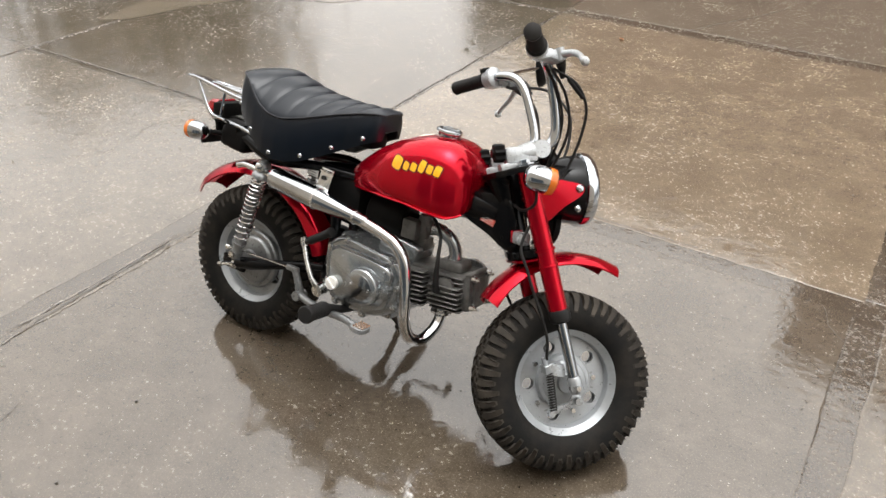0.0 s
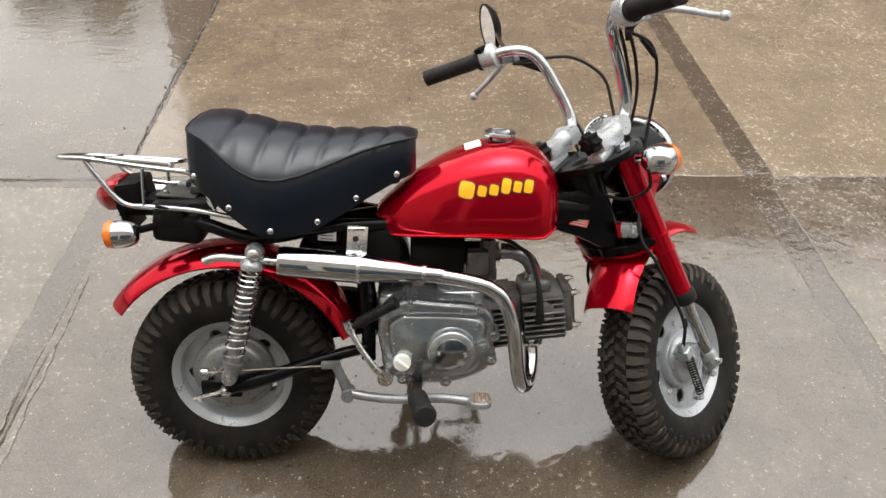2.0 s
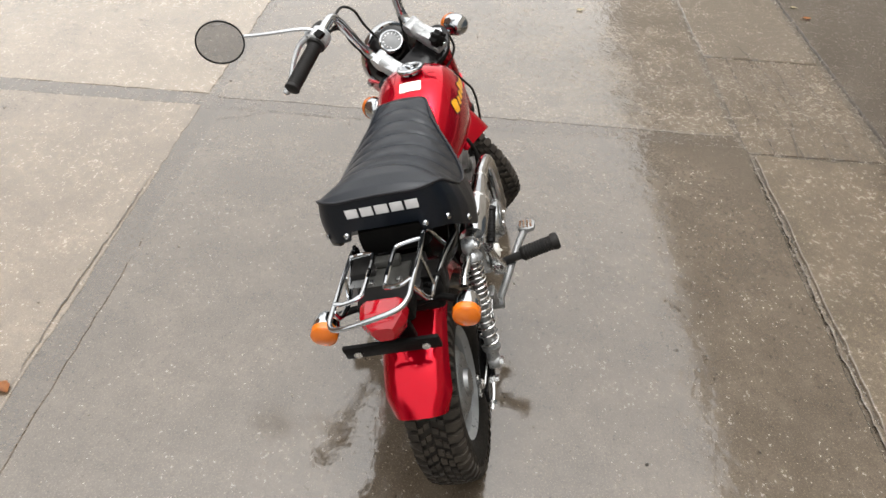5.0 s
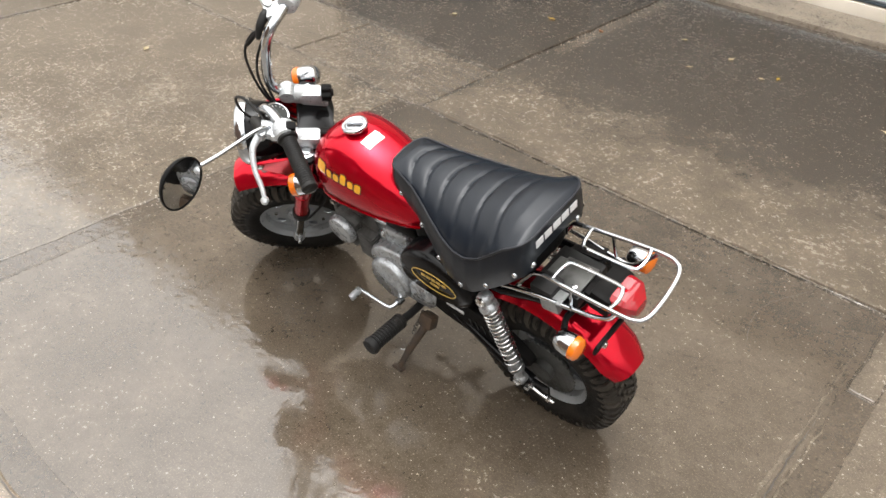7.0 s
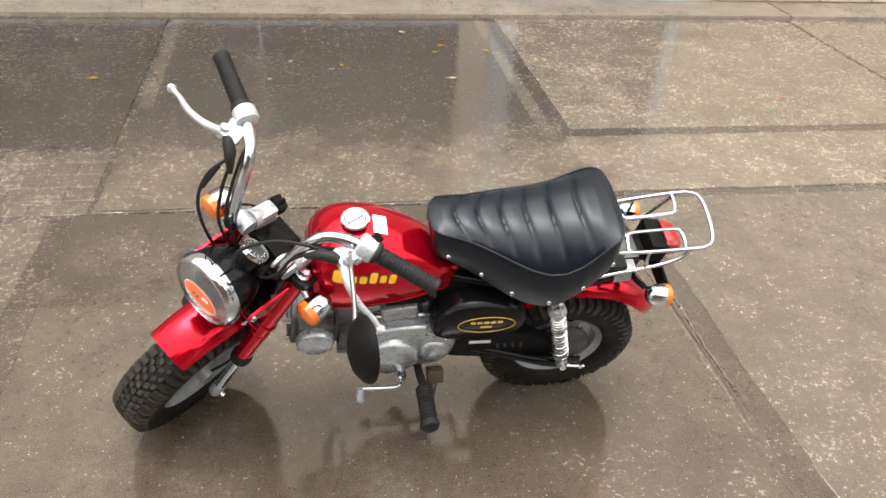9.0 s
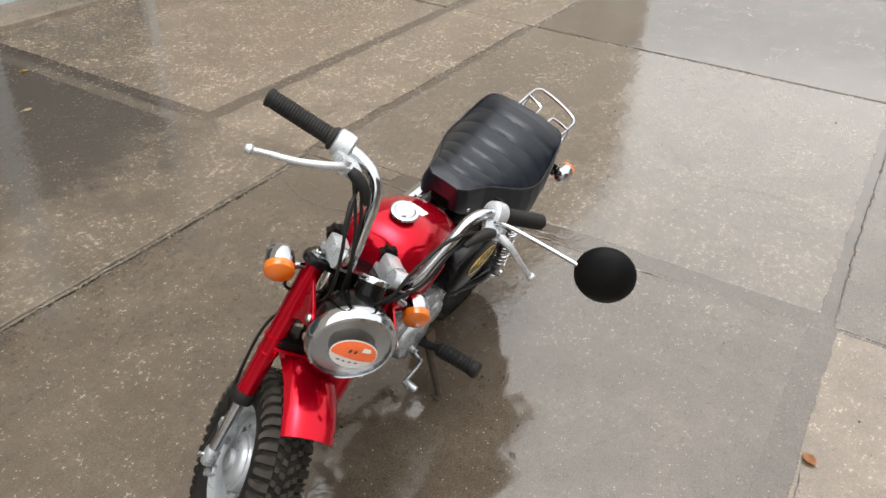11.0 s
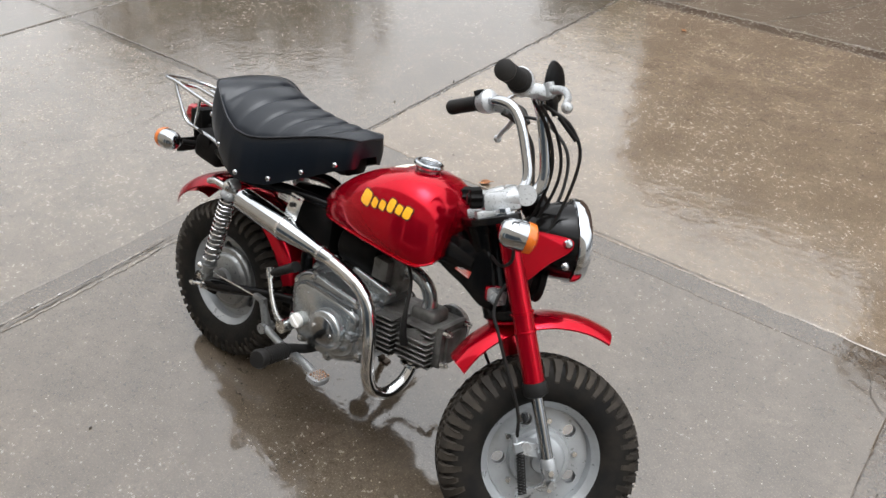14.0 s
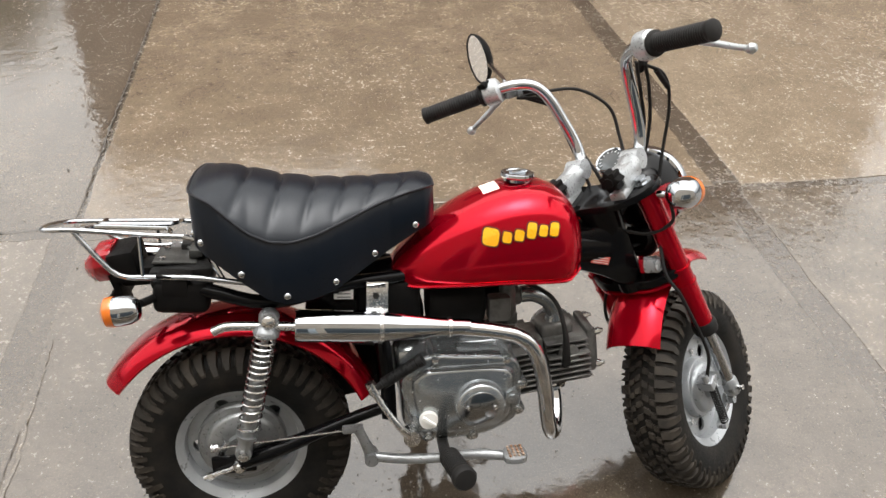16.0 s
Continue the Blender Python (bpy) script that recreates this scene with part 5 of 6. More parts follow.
for y in (-0.082, 0.082):
    bm = bmesh.new()
    lathe(bm, [(0.0, -0.001), (0.0062, -0.001), (0.0058, 0.0015), (0.0040, 0.0034), (0.0, 0.0042)], (-0.028, y * 0.85, 0.613), (-1, 0, 0), 12)
    part("rivet", bm, CHROME, seat)
# maker's mark at the back of the seat, as plain silver bars
for k in range(5):
    bm = bmesh.new()
    slab(bm, (-0.0290, 0.047 - 0.0262 * k, 0.656), (0.0016, 0.0215 if k != 2 else 0.023, 0.0175), 0.0006)
    part("silver_bar", bm, SILVERPRINT, seat)
bm = bmesh.new()
slab(bm, (0.10, 0, 0.575), (0.22, 0.13, 0.06), 0.02)
slab(bm, (0.27, 0, 0.590), (0.12, 0.07, 0.04), 0.015)
part("seat_base", bm, DULL, seat, "dull black seat pan")

# --- frame
bm = bmesh.new()
tube(bm, [(0.672, 0, 0.515), (0.60, 0, 0.520), (0.50, 0, 0.515), (0.38, 0, 0.505), (0.28, 0, 0.490), (0.18, 0, 0.475)], [0.034, 0.040, 0.038, 0.034, 0.032, 0.030], 14, 4)
for s in (-1, 1):
    tube(bm, [(0.30, 0.035 * s, 0.500), (0.20, 0.065 * s, 0.505), (0.077, 0.080 * s, 0.490), (-0.02, 0.070 * s, 0.515), (-0.10, 0.055 * s, 0.527)], 0.012, 10, 4)
    tube(bm, [(0.25, 0.030 * s, 0.480), (0.258, 0.036 * s, 0.40), (0.265, 0.042 * s, 0.30), (0.265, 0.055 * s, 0.235)], 0.014, 10, 4)
prism(bm, smooth_outline([(0.585, 0.545), (0.690, 0.560), (0.722, 0.500), (0.732, 0.456), (0.706, 0.446), (0.660, 0.468), (0.612, 0.484), (0.588, 0.500)], 3), Matrix(((1, 0, 0, 0), (0, 0, -1, 0.030), (0, 1, 0, 0), (0, 0, 0, 1))), 0.060, 0.008)
part("frame", bm, BLACK, bike, "glossy black pressed steel frame")
bm = bmesh.new()
slab(bm, (0.655, -0.0312, 0.500), (0.034, 0.0020, 0.015), 0.0005, (0, 12, 0))
rl = part("red_label", bm, REDLABEL, bike, "small red caution label")
for k in range(3):
    bm = bmesh.new()
    slab(bm, (0.655, -0.0327, 0.5045 - 0.0045 * k), (0.029, 0.0010, 0.0007), 0, (0, 12, 0))
    part("print_bar", bm, WHITE, rl)
bm = bmesh.new()
lathe(bm, [(0.0, 0), (0.0125, 0), (0.0125, 0.001), (0.0, 0.001)], (0.0, -0.0238, 0.385), (0, -1, 0), 24, sx=0.8)
steered("green_label", bm, GREENLABEL, "small round green label")
bm = bmesh.new()
slab(bm, (-0.008, -0.056, 0.329), (0.026, 0.034, 0.026), 0.006, (20, 10, 25))
lathe(bm, [(0.0, 0.0), (0.009, 0.0), (0.009, 0.003), (0.0, 0.0035)], (-0.014, -0.072, 0.329), (-0.4, -1, 0.1), 16)
lock = steered("steering_lock", bm, PALE_ALLOY, "pale metal steering lock body")

bm = bmesh.new()
slab(bm, (-0.012, -0.042, 0.334), (0.028, 0.010, 0.026), 0.003, (10, 10, 25))
steered("lock_bracket", bm, RED, "red pressed lock bracket", parent=lock)

# --- engine
bm = bmesh.new()
slab(bm, (0.385, 0, 0.288), (0.200, 0.100, 0.165), 0.020, (0, -3, 0), 3)
slab(bm, (0.470, 0, 0.300), (0.060, 0.085, 0.110), 0.012, (0, -4, 0))
slab(bm, (0.385, 0, 0.205), (0.150, 0.090, 0.030), 0.010)
engine = part("engine", bm, ALLOY, bike, "dull cast alloy crankcase")
FLIP = Matrix(((1, 0, 0, 0), (0, 0, -1, 0), (0, 1, 0, 0), (0, 0, 0, 1)))  # outline (x, z), pulled out to the right
bm = bmesh.new()
right = smooth_outline([(0.285, 0.325), (0.305, 0.360), (0.339, 0.374), (0.400, 0.368), (0.472, 0.360), (0.497, 0.335), (0.500, 0.290), (0.492, 0.238), (0.450, 0.212), (0.407, 0.203), (0.345, 0.205), (0.312, 0.218), (0.292, 0.262)], 4)
prism(bm, right, Matrix.Translation((0, -0.045, 0)) @ FLIP, 0.052, 0.010)
lathe(bm, [(0.0, 0.0), (0.060, 0.0), (0.058, 0.010), (0.052, 0.015), (0.0, 0.015)], (0.426, -0.094, 0.291), (0, -1, 0), 40)
lathe(bm, [(0.0, 0.0), (0.0480, 0.0), (0.0450, 0.017), (0.0435, 0.031), (0.0395, 0.0355), (0.0, 0.036)], (0.419, -0.094, 0.283), (0, -1, 0), 40)
prism(bm, smooth_outline([(0.303, 0.318), (0.315, 0.345), (0.350, 0.352), (0.470, 0.343), (0.484, 0.300), (0.476, 0.248), (0.440, 0.226), (0.360, 0.222), (0.318, 0.240)], 4), Matrix.Translation((0, -0.090, 0)) @ FLIP, 0.020, 0.012)
slab(bm, (0.400, -0.105, 0.351), (0.130, 0.010, 0.006), 0.002, (0, 2, 0))
slab(bm, (0.320, -0.100, 0.250), (0.040, 0.020, 0.036), 0.008)
cover = part("clutch_cover", bm, ALLOY, engine, "weathered alloy clutch cover", angle=50)
bm = bmesh.new()
lathe(bm, [(0.0, 0.0), (0.031, 0.0), (0.031, 0.002), (0.0295, 0.003), (0.0, 0.003)], (0.419, -0.1295, 0.283), (0, -1, 0), 36)
part("clutch_cap", bm, DISCMETAL, engine, "polished round cover plate")
for a in (0.0, 3.0):
    bm = bmesh.new()
    lathe(bm, [(0.0, 0.0), (0.0045, 0.0), (0.004, 0.003), (0.0, 0.003)], (0.419 + 0.024 * math.cos(a), -0.1322, 0.283 + 0.024 * math.sin(a)), (0, -1, 0), 10)
    part("screw", bm, SPRINGY, engine)
for x, z in ((0.300, 0.338), (0.345, 0.366), (0.470, 0.354), (0.494, 0.250), (0.410, 0.206), (0.330, 0.212), (0.498, 0.300)):
    bm = bmesh.new()
    lathe(bm, [(0.0, 0.0), (0.013, 0.0), (0.0115, 0.050), (0.0, 0.051)], (x, -0.043, z), (0, -1, 0), 12)
    part("bolt_boss", bm, ALLOY, engine)
    bm = bmesh.new()
    lathe(bm, [(0.0, 0.0), (0.007, 0.0), (0.0065, 0.006), (0.0, 0.007)], (x, -0.094, z), (0, -1, 0), 10)
    part("cover_bolt", bm, SPRINGY, engine)
bm = bmesh.new()
lathe(bm, [(0.0, 0.0), (0.016, 0.0), (0.0165, 0.004), (0.0155, 0.010), (0.0, 0.011)], (0.329, -0.109, 0.259), (0, -1, 0), 24)
slab(bm, (0.329, -0.121, 0.259), (0.028, 0.006, 0.006), 0.001, (0, 40, 0))
part("oil_filler_cap", bm, WHITE, engine, "pale oil filler cap")
bm = bmesh.new()
lathe(bm, [(0.0, 0.0), (0.014, 0.0), (0.012, 0.026), (0.0, 0.027)], (0.476, -0.092, 0.291), (0, -1, 0), 16)
lathe(bm, [(0.0, 0.026), (0.0075, 0.026), (0.007, 0.031), (0.0, 0.0315)], (0.476, -0.092, 0.291), (0, -1, 0), 6)
part("adjuster_boss", bm, ALLOY, engine, "cast boss with an adjuster bolt")
bm = bmesh.new()
slab(bm, (0.312, -0.0985, 0.308), (0.024, 0.003, 0.011), 0.001, (0, -10, 0))
part("maker_plate", bm, SPRINGY, engine)
# left side: stator and chain cover
LEFTM = Matrix(((1, 0, 0, 0), (0, 0, 1, 0), (0, 1, 0, 0), (0, 0, 0, 1)))
bm = bmesh.new()
left = smooth_outline([(0.275, 0.300), (0.300, 0.350), (0.350, 0.368), (0.430, 0.366), (0.480, 0.340), (0.495, 0.290), (0.480, 0.240), (0.440, 0.215), (0.360, 0.210), (0.300, 0.225)], 4)
prism(bm, left, Matrix.Translation((0, 0.045, 0)) @ LEFTM, 0.035, 0.010)
lathe(bm, [(0.0, 0.0), (0.064, 0.0), (0.061, 0.016), (0.054, 0.023), (0.0, 0.025)], (0.424, 0.076, 0.268), (0, 1, 0), 40)
lathe(bm, [(0.0, 0.0), (0.038, 0.0), (0.035, 0.010), (0.028, 0.014), (0.0, 0.014)], (0.325, 0.076, 0.275), (0, 1, 0), 28)
part("flywheel_cover", bm, PALE_ALLOY, engine, "rounded alloy flywheel cover", angle=50)
for x, z in ((0.300, 0.325), (0.345, 0.350), (0.320, 0.240)):
    bm = bmesh.new()
    lathe(bm, [(0.0, 0.0), (0.0065, 0.0), (0.006, 0.005), (0.0, 0.006)], (x, 0.078, z), (0, 1, 0), 10)
    part("cover_bolt", bm, SPRINGY, engine)
# cylinder and head with stacked fins, laid forward and slightly raised
CYL = pose(0.49, 0, 0.300, 0, -6, 0)


def cyl_part(name, bm, material, label=""):
    bmesh.ops.transform(bm, matrix=CYL, verts=bm.verts)
    return part(name, bm, material, engine, label)


bm = bmesh.new()
slab(bm, (0.030, 0, 0.010), (0.075, 0.080, 0.080), 0.006)
cyl_part("cylinder", bm, IRON, "dark finned iron cylinder")
bm = bmesh.new()
slab(bm, (0.110, 0, 0.006), (0.085, 0.086, 0.080), 0.008)
slab(bm, (0.098, 0, 0.055), (0.062, 0.056, 0.030), 0.012, seg=3)
head = cyl_part("cylinder_head", bm, IRON, "grey weathered cylinder head")
for k in range(8):
    z = -0.038 + 0.0112 * k
    bm = bmesh.new()
    slab(bm, (0.031, 0, z), (0.050, 0.134, 0.0034), 0.001, seg=1)
    cyl_part("cooling_fin", bm, IRON)
    bm = bmesh.new()
    slab(bm, (0.108, 0, z + 0.002), (0.078, 0.136 if 1 <= k <= 5 else 0.112, 0.0034), 0.001, seg=1)
    cyl_part("cooling_fin", bm, IRON)
bm = bmesh.new()
slab(bm, (0.156, 0, 0.010), (0.016, 0.088, 0.088), 0.007)
slab(bm, (0.166, 0, 0.010), (0.010, 0.060, 0.064), 0.004)
cyl_part("head_cover", bm, IRON, "dark cover at the front of the cylinder head")
for y, z in ((-0.034, -0.024), (0.034, -0.024), (-0.034, 0.044), (0.034, 0.044)):
    bm = bmesh.new()
    lathe(bm, [(0.0, 0.0), (0.0075, 0.0), (0.0075, 0.010), (0.004, 0.0105), (0.004, 0.017), (0.0, 0.017)], (0.164, y, z), (1, 0, 0), 8)
    cyl_part("head_nut", bm, SPRINGY)
bm = bmesh.new()
lathe(bm, [(0.0, 0.0), (0.020, 0.0), (0.020, 0.010), (0.012, 0.014), (0.0, 0.014)], (0.108, -0.050, 0.020), (0, -1, 0), 20)
cyl_part("tappet_cap", bm, IRON)
bm = bmesh.new()
lathe(bm, [(0.0, 0.0), (0.043, 0.0), (0.043, 0.010), (0.038, 0.018), (0.022, 0.021), (0.0, 0.022)], (0.598, 0.062, 0.326), (0, 1, 0), 32)
part("cam_cover", bm, PALE_ALLOY, engine, "round grey cover on the cylinder head")
bm = bmesh.new()
slab(bm, (0.408, 0.036, 0.388), (0.082, 0.034, 0.044), 0.008, (0, 8, 0), 3)
part("float_bowl", bm, PALE_ALLOY, engine, "pale alloy casing above the crankcase")
# plug lead
bm = bmesh.new()
tube(bm, [(0.585, -0.074, 0.320), (0.583, -0.082, 0.345), (0.578, -0.080, 0.395), (0.565, -0.062, 0.440), (0.535, -0.040, 0.462), (0.50, -0.02, 0.470)], [0.0085, 0.0075, 0.0045, 0.0038, 0.0038, 0.0038], 10, 5)
part("plug_lead", bm, RUBBER, engine, "black spark plug cap and lead")
# inlet pipe, carburettor, air cleaner
bm = bmesh.new()
tube(bm, [(0.580, -0.004, 0.368), (0.580, -0.004, 0.392), (0.566, -0.004, 0.418), (0.540, -0.004, 0.432), (0.515, -0.004, 0.434)], [0.019, 0.015, 0.0145, 0.0145, 0.016], 14, 5)
slab(bm, (0.580, -0.004, 0.372), (0.052, 0.030, 0.009), 0.003)
part("inlet_pipe", bm, ALLOY, engine, "grey cast inlet elbow")
bm = bmesh.new()
lathe(bm, [(0.0, -0.03), (0.018, -0.03), (0.018, 0.018), (0.0, 0.018)], (0.495, -0.004, 0.432), (1, 0, 0.1), 16)
lathe(bm, [(0.0, -0.045), (0.013, -0.042), (0.017, -0.03), (0.017, 0.012), (0.013, 0.03), (0.0, 0.032)], (0.490, -0.010, 0.430), (0, 0, 1), 16)
slab(bm, (0.490, -0.004, 0.392), (0.036, 0.040, 0.030), 0.006)
slab(bm, (0.470, -0.030, 0.424), (0.040, 0.030, 0.046), 0.006)
part("carburettor", bm, IRON, engine, "small dark grey carburettor")
bm = bmesh.new()
slab(bm, (0.450, -0.006, 0.378), (0.110, 0.078, 0.036), 0.010, (0, 8, 0), 3)
part("crankcase_top", bm, ALLOY, engine, "cast alloy top of the crankcase")
bm = bmesh.new()
lathe(bm, [(0.0, -0.05), (0.040, -0.05), (0.046, -0.042), (0.046, 0.042), (0.040, 0.05), (0.0, 0.05)], (0.395, 0.0, 0.432), (1, 0, -0.04), 24)
lathe(bm, [(0.0, -0.02), (0.022, -0.02), (0.022, 0.03), (0.0, 0.03)], (0.452, 0.0, 0.430), (1, 0, 0), 16)
part("air_cleaner", bm, DULL, bike, "dull black air cleaner drum")
bm = bmesh.new()
slab(bm, (0.275, 0.0, 0.445), (0.11, 0.10, 0.10), 0.015)
part("battery_box", bm, DULL, bike, "black box under the seat")
bm = bmesh.new()
slab(bm, (0.198, -0.068, 0.490), (0.032, 0.003, 0.020), 0.001, (0, 4, 0))
wl_ = part("white_label", bm, WHITE, bike, "white printed label on the frame")
for k in range(3):
    bm = bmesh.new()
    slab(bm, (0.198, -0.0700, 0.496 - 0.006 * k), (0.022, 0.001, 0.0014), 0, (0, 4, 0))
    part("print_bar", bm, INK, wl_)

# --- exhaust
bm = bmesh.new()
tube(bm, [(0.578, -0.021, 0.262), (0.580, -0.024, 0.238), (0.578, -0.044, 0.212), (0.568, -0.076, 0.193), (0.553, -0.103, 0.202), (0.542, -0.116, 0.238), (0.536, -0.118, 0.285), (0.528, -0.118, 0.335), (0.513, -0.117, 0.380), (0.486, -0.116, 0.407), (0.445, -0.114, 0.420), (0.395, -0.112, 0.429), (0.345, -0.110, 0.437)], 0.0138, 18, 6)
exhaust = part("exhaust_pipe", bm, PITTED, bike, "bent chrome exhaust pipe, misted with droplets")
bm = bmesh.new()
lathe(bm, [(0.0142, -0.03), (0.0150, 0.0), (0.0155, 0.004), (0.0160, 0.02), (0.0215, 0.075), (0.0262, 0.115), (0.0268, 0.122), (0.0268, 0.250), (0.0250, 0.256), (0.0, 0.257)], (0.372, -0.111, 0.4325), (-1, 0.006, 0.100), 28)
part("muffler", bm, CHROME, exhaust, "chrome tapered muffler")
for d in (0.004, 0.118):
    bm = bmesh.new()
    o = Vector((0.372, -0.111, 0.4325)) + Vector((-1, 0.006, 0.100)).normalized() * d
    r = 0.0158 if d < 0.05 else 0.0266
    lathe(bm, [(r - 0.001, -0.004), (r + 0.0014, -0.003), (r + 0.0014, 0.003), (r - 0.001, 0.004)], o, (-1, 0.006, 0.1), 28, closed=True)
    part("muffler_band", bm, SPRINGY, exhaust)
bm = bmesh.new()
tube(bm, [(0.130, -0.110, 0.456), (0.06, -0.104, 0.460), (0.010, -0.099, 0.461), (-0.014, -0.097, 0.453)], 0.0078, 14, 4, ends=False)
part("tailpipe", bm, SPRINGY, exhaust, "thin steel tail pipe")
bm = bmesh.new()
lathe(bm, [(0.0, 0.0), (0.024, 0.0), (0.025, 0.004), (0.022, 0.007), (0.0, 0.007)], (0.578, -0.021, 0.256), (0.02, -0.05, -1), 20)
part("exhaust_flange", bm, SPRINGY, exhaust, "steel exhaust flange")
bm = bmesh.new()
slab(bm, (0.252, -0.089, 0.484), (0.036, 0.0035, 0.058), 0.0015, (-14, 4, 0))
slab(bm, (0.252, -0.084, 0.508), (0.030, 0.020, 0.0035), 0.0012)
part("muffler_bracket", bm, SPRINGY, exhaust, "steel muffler bracket")
bm = bmesh.new()
lathe(bm, [(0.0, 0.0), (0.0055, 0.0), (0.005, 0.005), (0.0, 0.005)], (0.250, -0.0915, 0.492), (0, -1, 0.2), 8)
part("bracket_bolt", bm, GREYBLACK, exhaust)

# --- swing arm, shocks
for s in (-1, 1):
    bm = bmesh.new()
    tube(bm, [(0.262, 0.060 * s, 0.262), (0.20, 0.070 * s, 0.250), (0.10, 0.080 * s, 0.220), (0.05, 0.083 * s, 0.207), (0.0, 0.084 * s, 0.194)], [0.011, 0.011, 0.013, 0.017, 0.016], 12, 4)
    slab(bm, (-0.010, 0.084 * s, 0.191), (0.075, 0.010, 0.034), 0.004)
    arm_ = part("swing_arm", bm, BLACK, bike, "black tubular swing arm leg")
    bm = bmesh.new()
    lathe(bm, [(0.0, 0.0), (0.012, 0.0), (0.012, 0.009), (0.007, 0.010), (0.007, 0.018), (0.0, 0.018)], (0.0, 0.089 * s, 0.192), (0, s, 0), 6)
    part("axle_nut", bm, SPRINGY, arm_)
    bm = bmesh.new()
    tube(bm, [(0.0, 0.094 * s, 0.192), (-0.03, 0.094 * s, 0.183), (-0.062, 0.090 * s, 0.172)], 0.004, 8, 3)
    lathe(bm, [(0.0, -0.004), (0.007, -0.004), (0.007, 0.004), (0.0, 0.004)], (-0.050, 0.092 * s, 0.176), (1, 0, 0.3), 6)
    part("chain_adjuster", bm, SPRINGY, arm_)
    # shock absorber
    b0, t0 = Vector((0.012, 0.105 * s, 0.228)), Vector((0.077, 0.107 * s, 0.474))
    ax = (t0 - b0).normalized()
    L = (t0 - b0).length
    bm = bmesh.new()
    lathe(bm, [(0.0, 0.0), (0.0125, 0.0), (0.0125, L * 0.72), (0.0060, L * 0.73), (0.0060, L), (0.0, L)], b0, ax, 16)
    lathe(bm, [(0.0, -0.011), (0.013, -0.011), (0.0145, -0.006), (0.0145, 0.006), (0.013, 0.011), (0.0, 0.011)], b0, (0, 1, 0), 16)
    lathe(bm, [(0.0, 0.026), (0.017, 0.028), (0.019, 0.036), (0.0, 0.036)], b0, ax, 20)
    shock = part("shock_absorber", bm, GREYSTEEL, bike, "chromed rear shock absorber")
    bm = bmesh.new()
    lathe(bm, [(0.0, -0.012), (0.014, -0.012), (0.0165, -0.006), (0.0165, 0.006), (0.014, 0.012), (0.0, 0.012)], t0, (0, 1, 0), 20)
    lathe(bm, [(0.0, 0.0), (0.0130, 0.0), (0.0185, -0.006), (0.0215, -0.010), (0.0215, -0.016), (0.0, -0.016)], t0 - ax * 0.012, ax, 24)
    part("top_mount", bm, PALE_ALLOY, shock, "pale shock top mount")
    bm = bmesh.new()
    lathe(bm, [(0.0, 0.0), (0.0115, 0.0), (0.011, 0.006), (0.006, 0.010), (0.0, 0.011)], t0 + Vector((0, 0.012 * s, 0)), (0, s, 0), 12)
    part("shock_nut", bm, SPRINGY, shock)
    bm = bmesh.new()
    lathe(bm, [(0.0, 0.0), (0.009, 0.0), (0.009, 0.008), (0.0, 0.009)], b0 + Vector((0, 0.011 * s, 0)), (0, s, 0), 6)
    part("shock_nut", bm, SPRINGY, shock)
    bm = bmesh.new()
    fm = frame_at(b0, ax)
    coil, turns, lo, hi = [], 14.5, 0.038, L - 0.030
    N = 290
    for k in range(N + 1):
        t = k / N
        h = lo + (hi - lo) * (t ** 0.78)
        a = 2 * math.pi * turns * t
        coil.append(fm @ Vector((0.0175 * math.cos(a), 0.0175 * math.sin(a), h)))
    tube(bm, coil, 0.0021, 7, 1)
    part("coil_spring", bm, SPRINGY, shock, "bright coil spring")

# --- rear brake rod and lever
bm = bmesh.new()
tube(bm, [(0.205, -0.102, 0.248), (0.10, -0.098, 0.241), (-0.045, -0.086, 0.226)], 0.0019, 8, 2)
rod = part("brake_rod", bm, SPRINGY, bike, "thin steel brake rod")
bm = bmesh.new()
slab(bm, (-0.030, -0.070, 0.208), (0.012, 0.007, 0.046), 0.003, (0, 25, 0))
lathe(bm, [(0.0, -0.006), (0.008, -0.006), (0.008, 0.006), (0.0, 0.006)], (-0.040, -0.078, 0.223), (1, 0, 0), 10)
part("brake_lever", bm, SPRINGY, rod)
bm = bmesh.new()
tube(bm, [(0.205, -0.100, 0.250), (0.215, -0.100, 0.225), (0.227, -0.098, 0.190)], [0.009, 0.0085, 0.011], 10, 4)
slab(bm, (0.198, -0.101, 0.248), (0.036, 0.012, 0.013), 0.003)
tube(bm, [(0.230, -0.104, 0.190), (0.270, -0.112, 0.186), (0.330, -0.128, 0.190), (0.400, -0.150, 0.205), (0.455, -0.168, 0.208)], 0.0088, 12, 5)
lathe(bm, [(0.0, -0.016), (0.012, -0.016), (0.012, 0.016), (0.0, 0.016)], (0.227, -0.100, 0.188), (0, 1, 0), 14)
pedal = part("brake_pedal", bm, GREYSTEEL, bike, "bent steel brake pedal")
bm = bmesh.new()
prism(bm, smooth_outline([(0.450, -0.192), (0.478, -0.196), (0.488, -0.180), (0.482, -0.158), (0.458, -0.154), (0.448, -0.170)], 3), Matrix.Translation((0, 0, 0.209)), 0.010, 0.002)
pad = part("pedal_pad", bm, GREYSTEEL, pedal, "bent steel pedal plate")
for i in range(4):
    for j in range(4):
        bm = bmesh.new()
        lathe(bm, [(0.0, 0.0), (0.0030, 0.0), (0.0022, 0.0035), (0.0, 0.0045)], (0.4575 + 0.0075 * i, -0.187 + 0.0085 * j + 0.001 * (i % 2), 0.2185), (0, 0, 1), 6)
        part("pad_tooth", bm, RUST, pad)
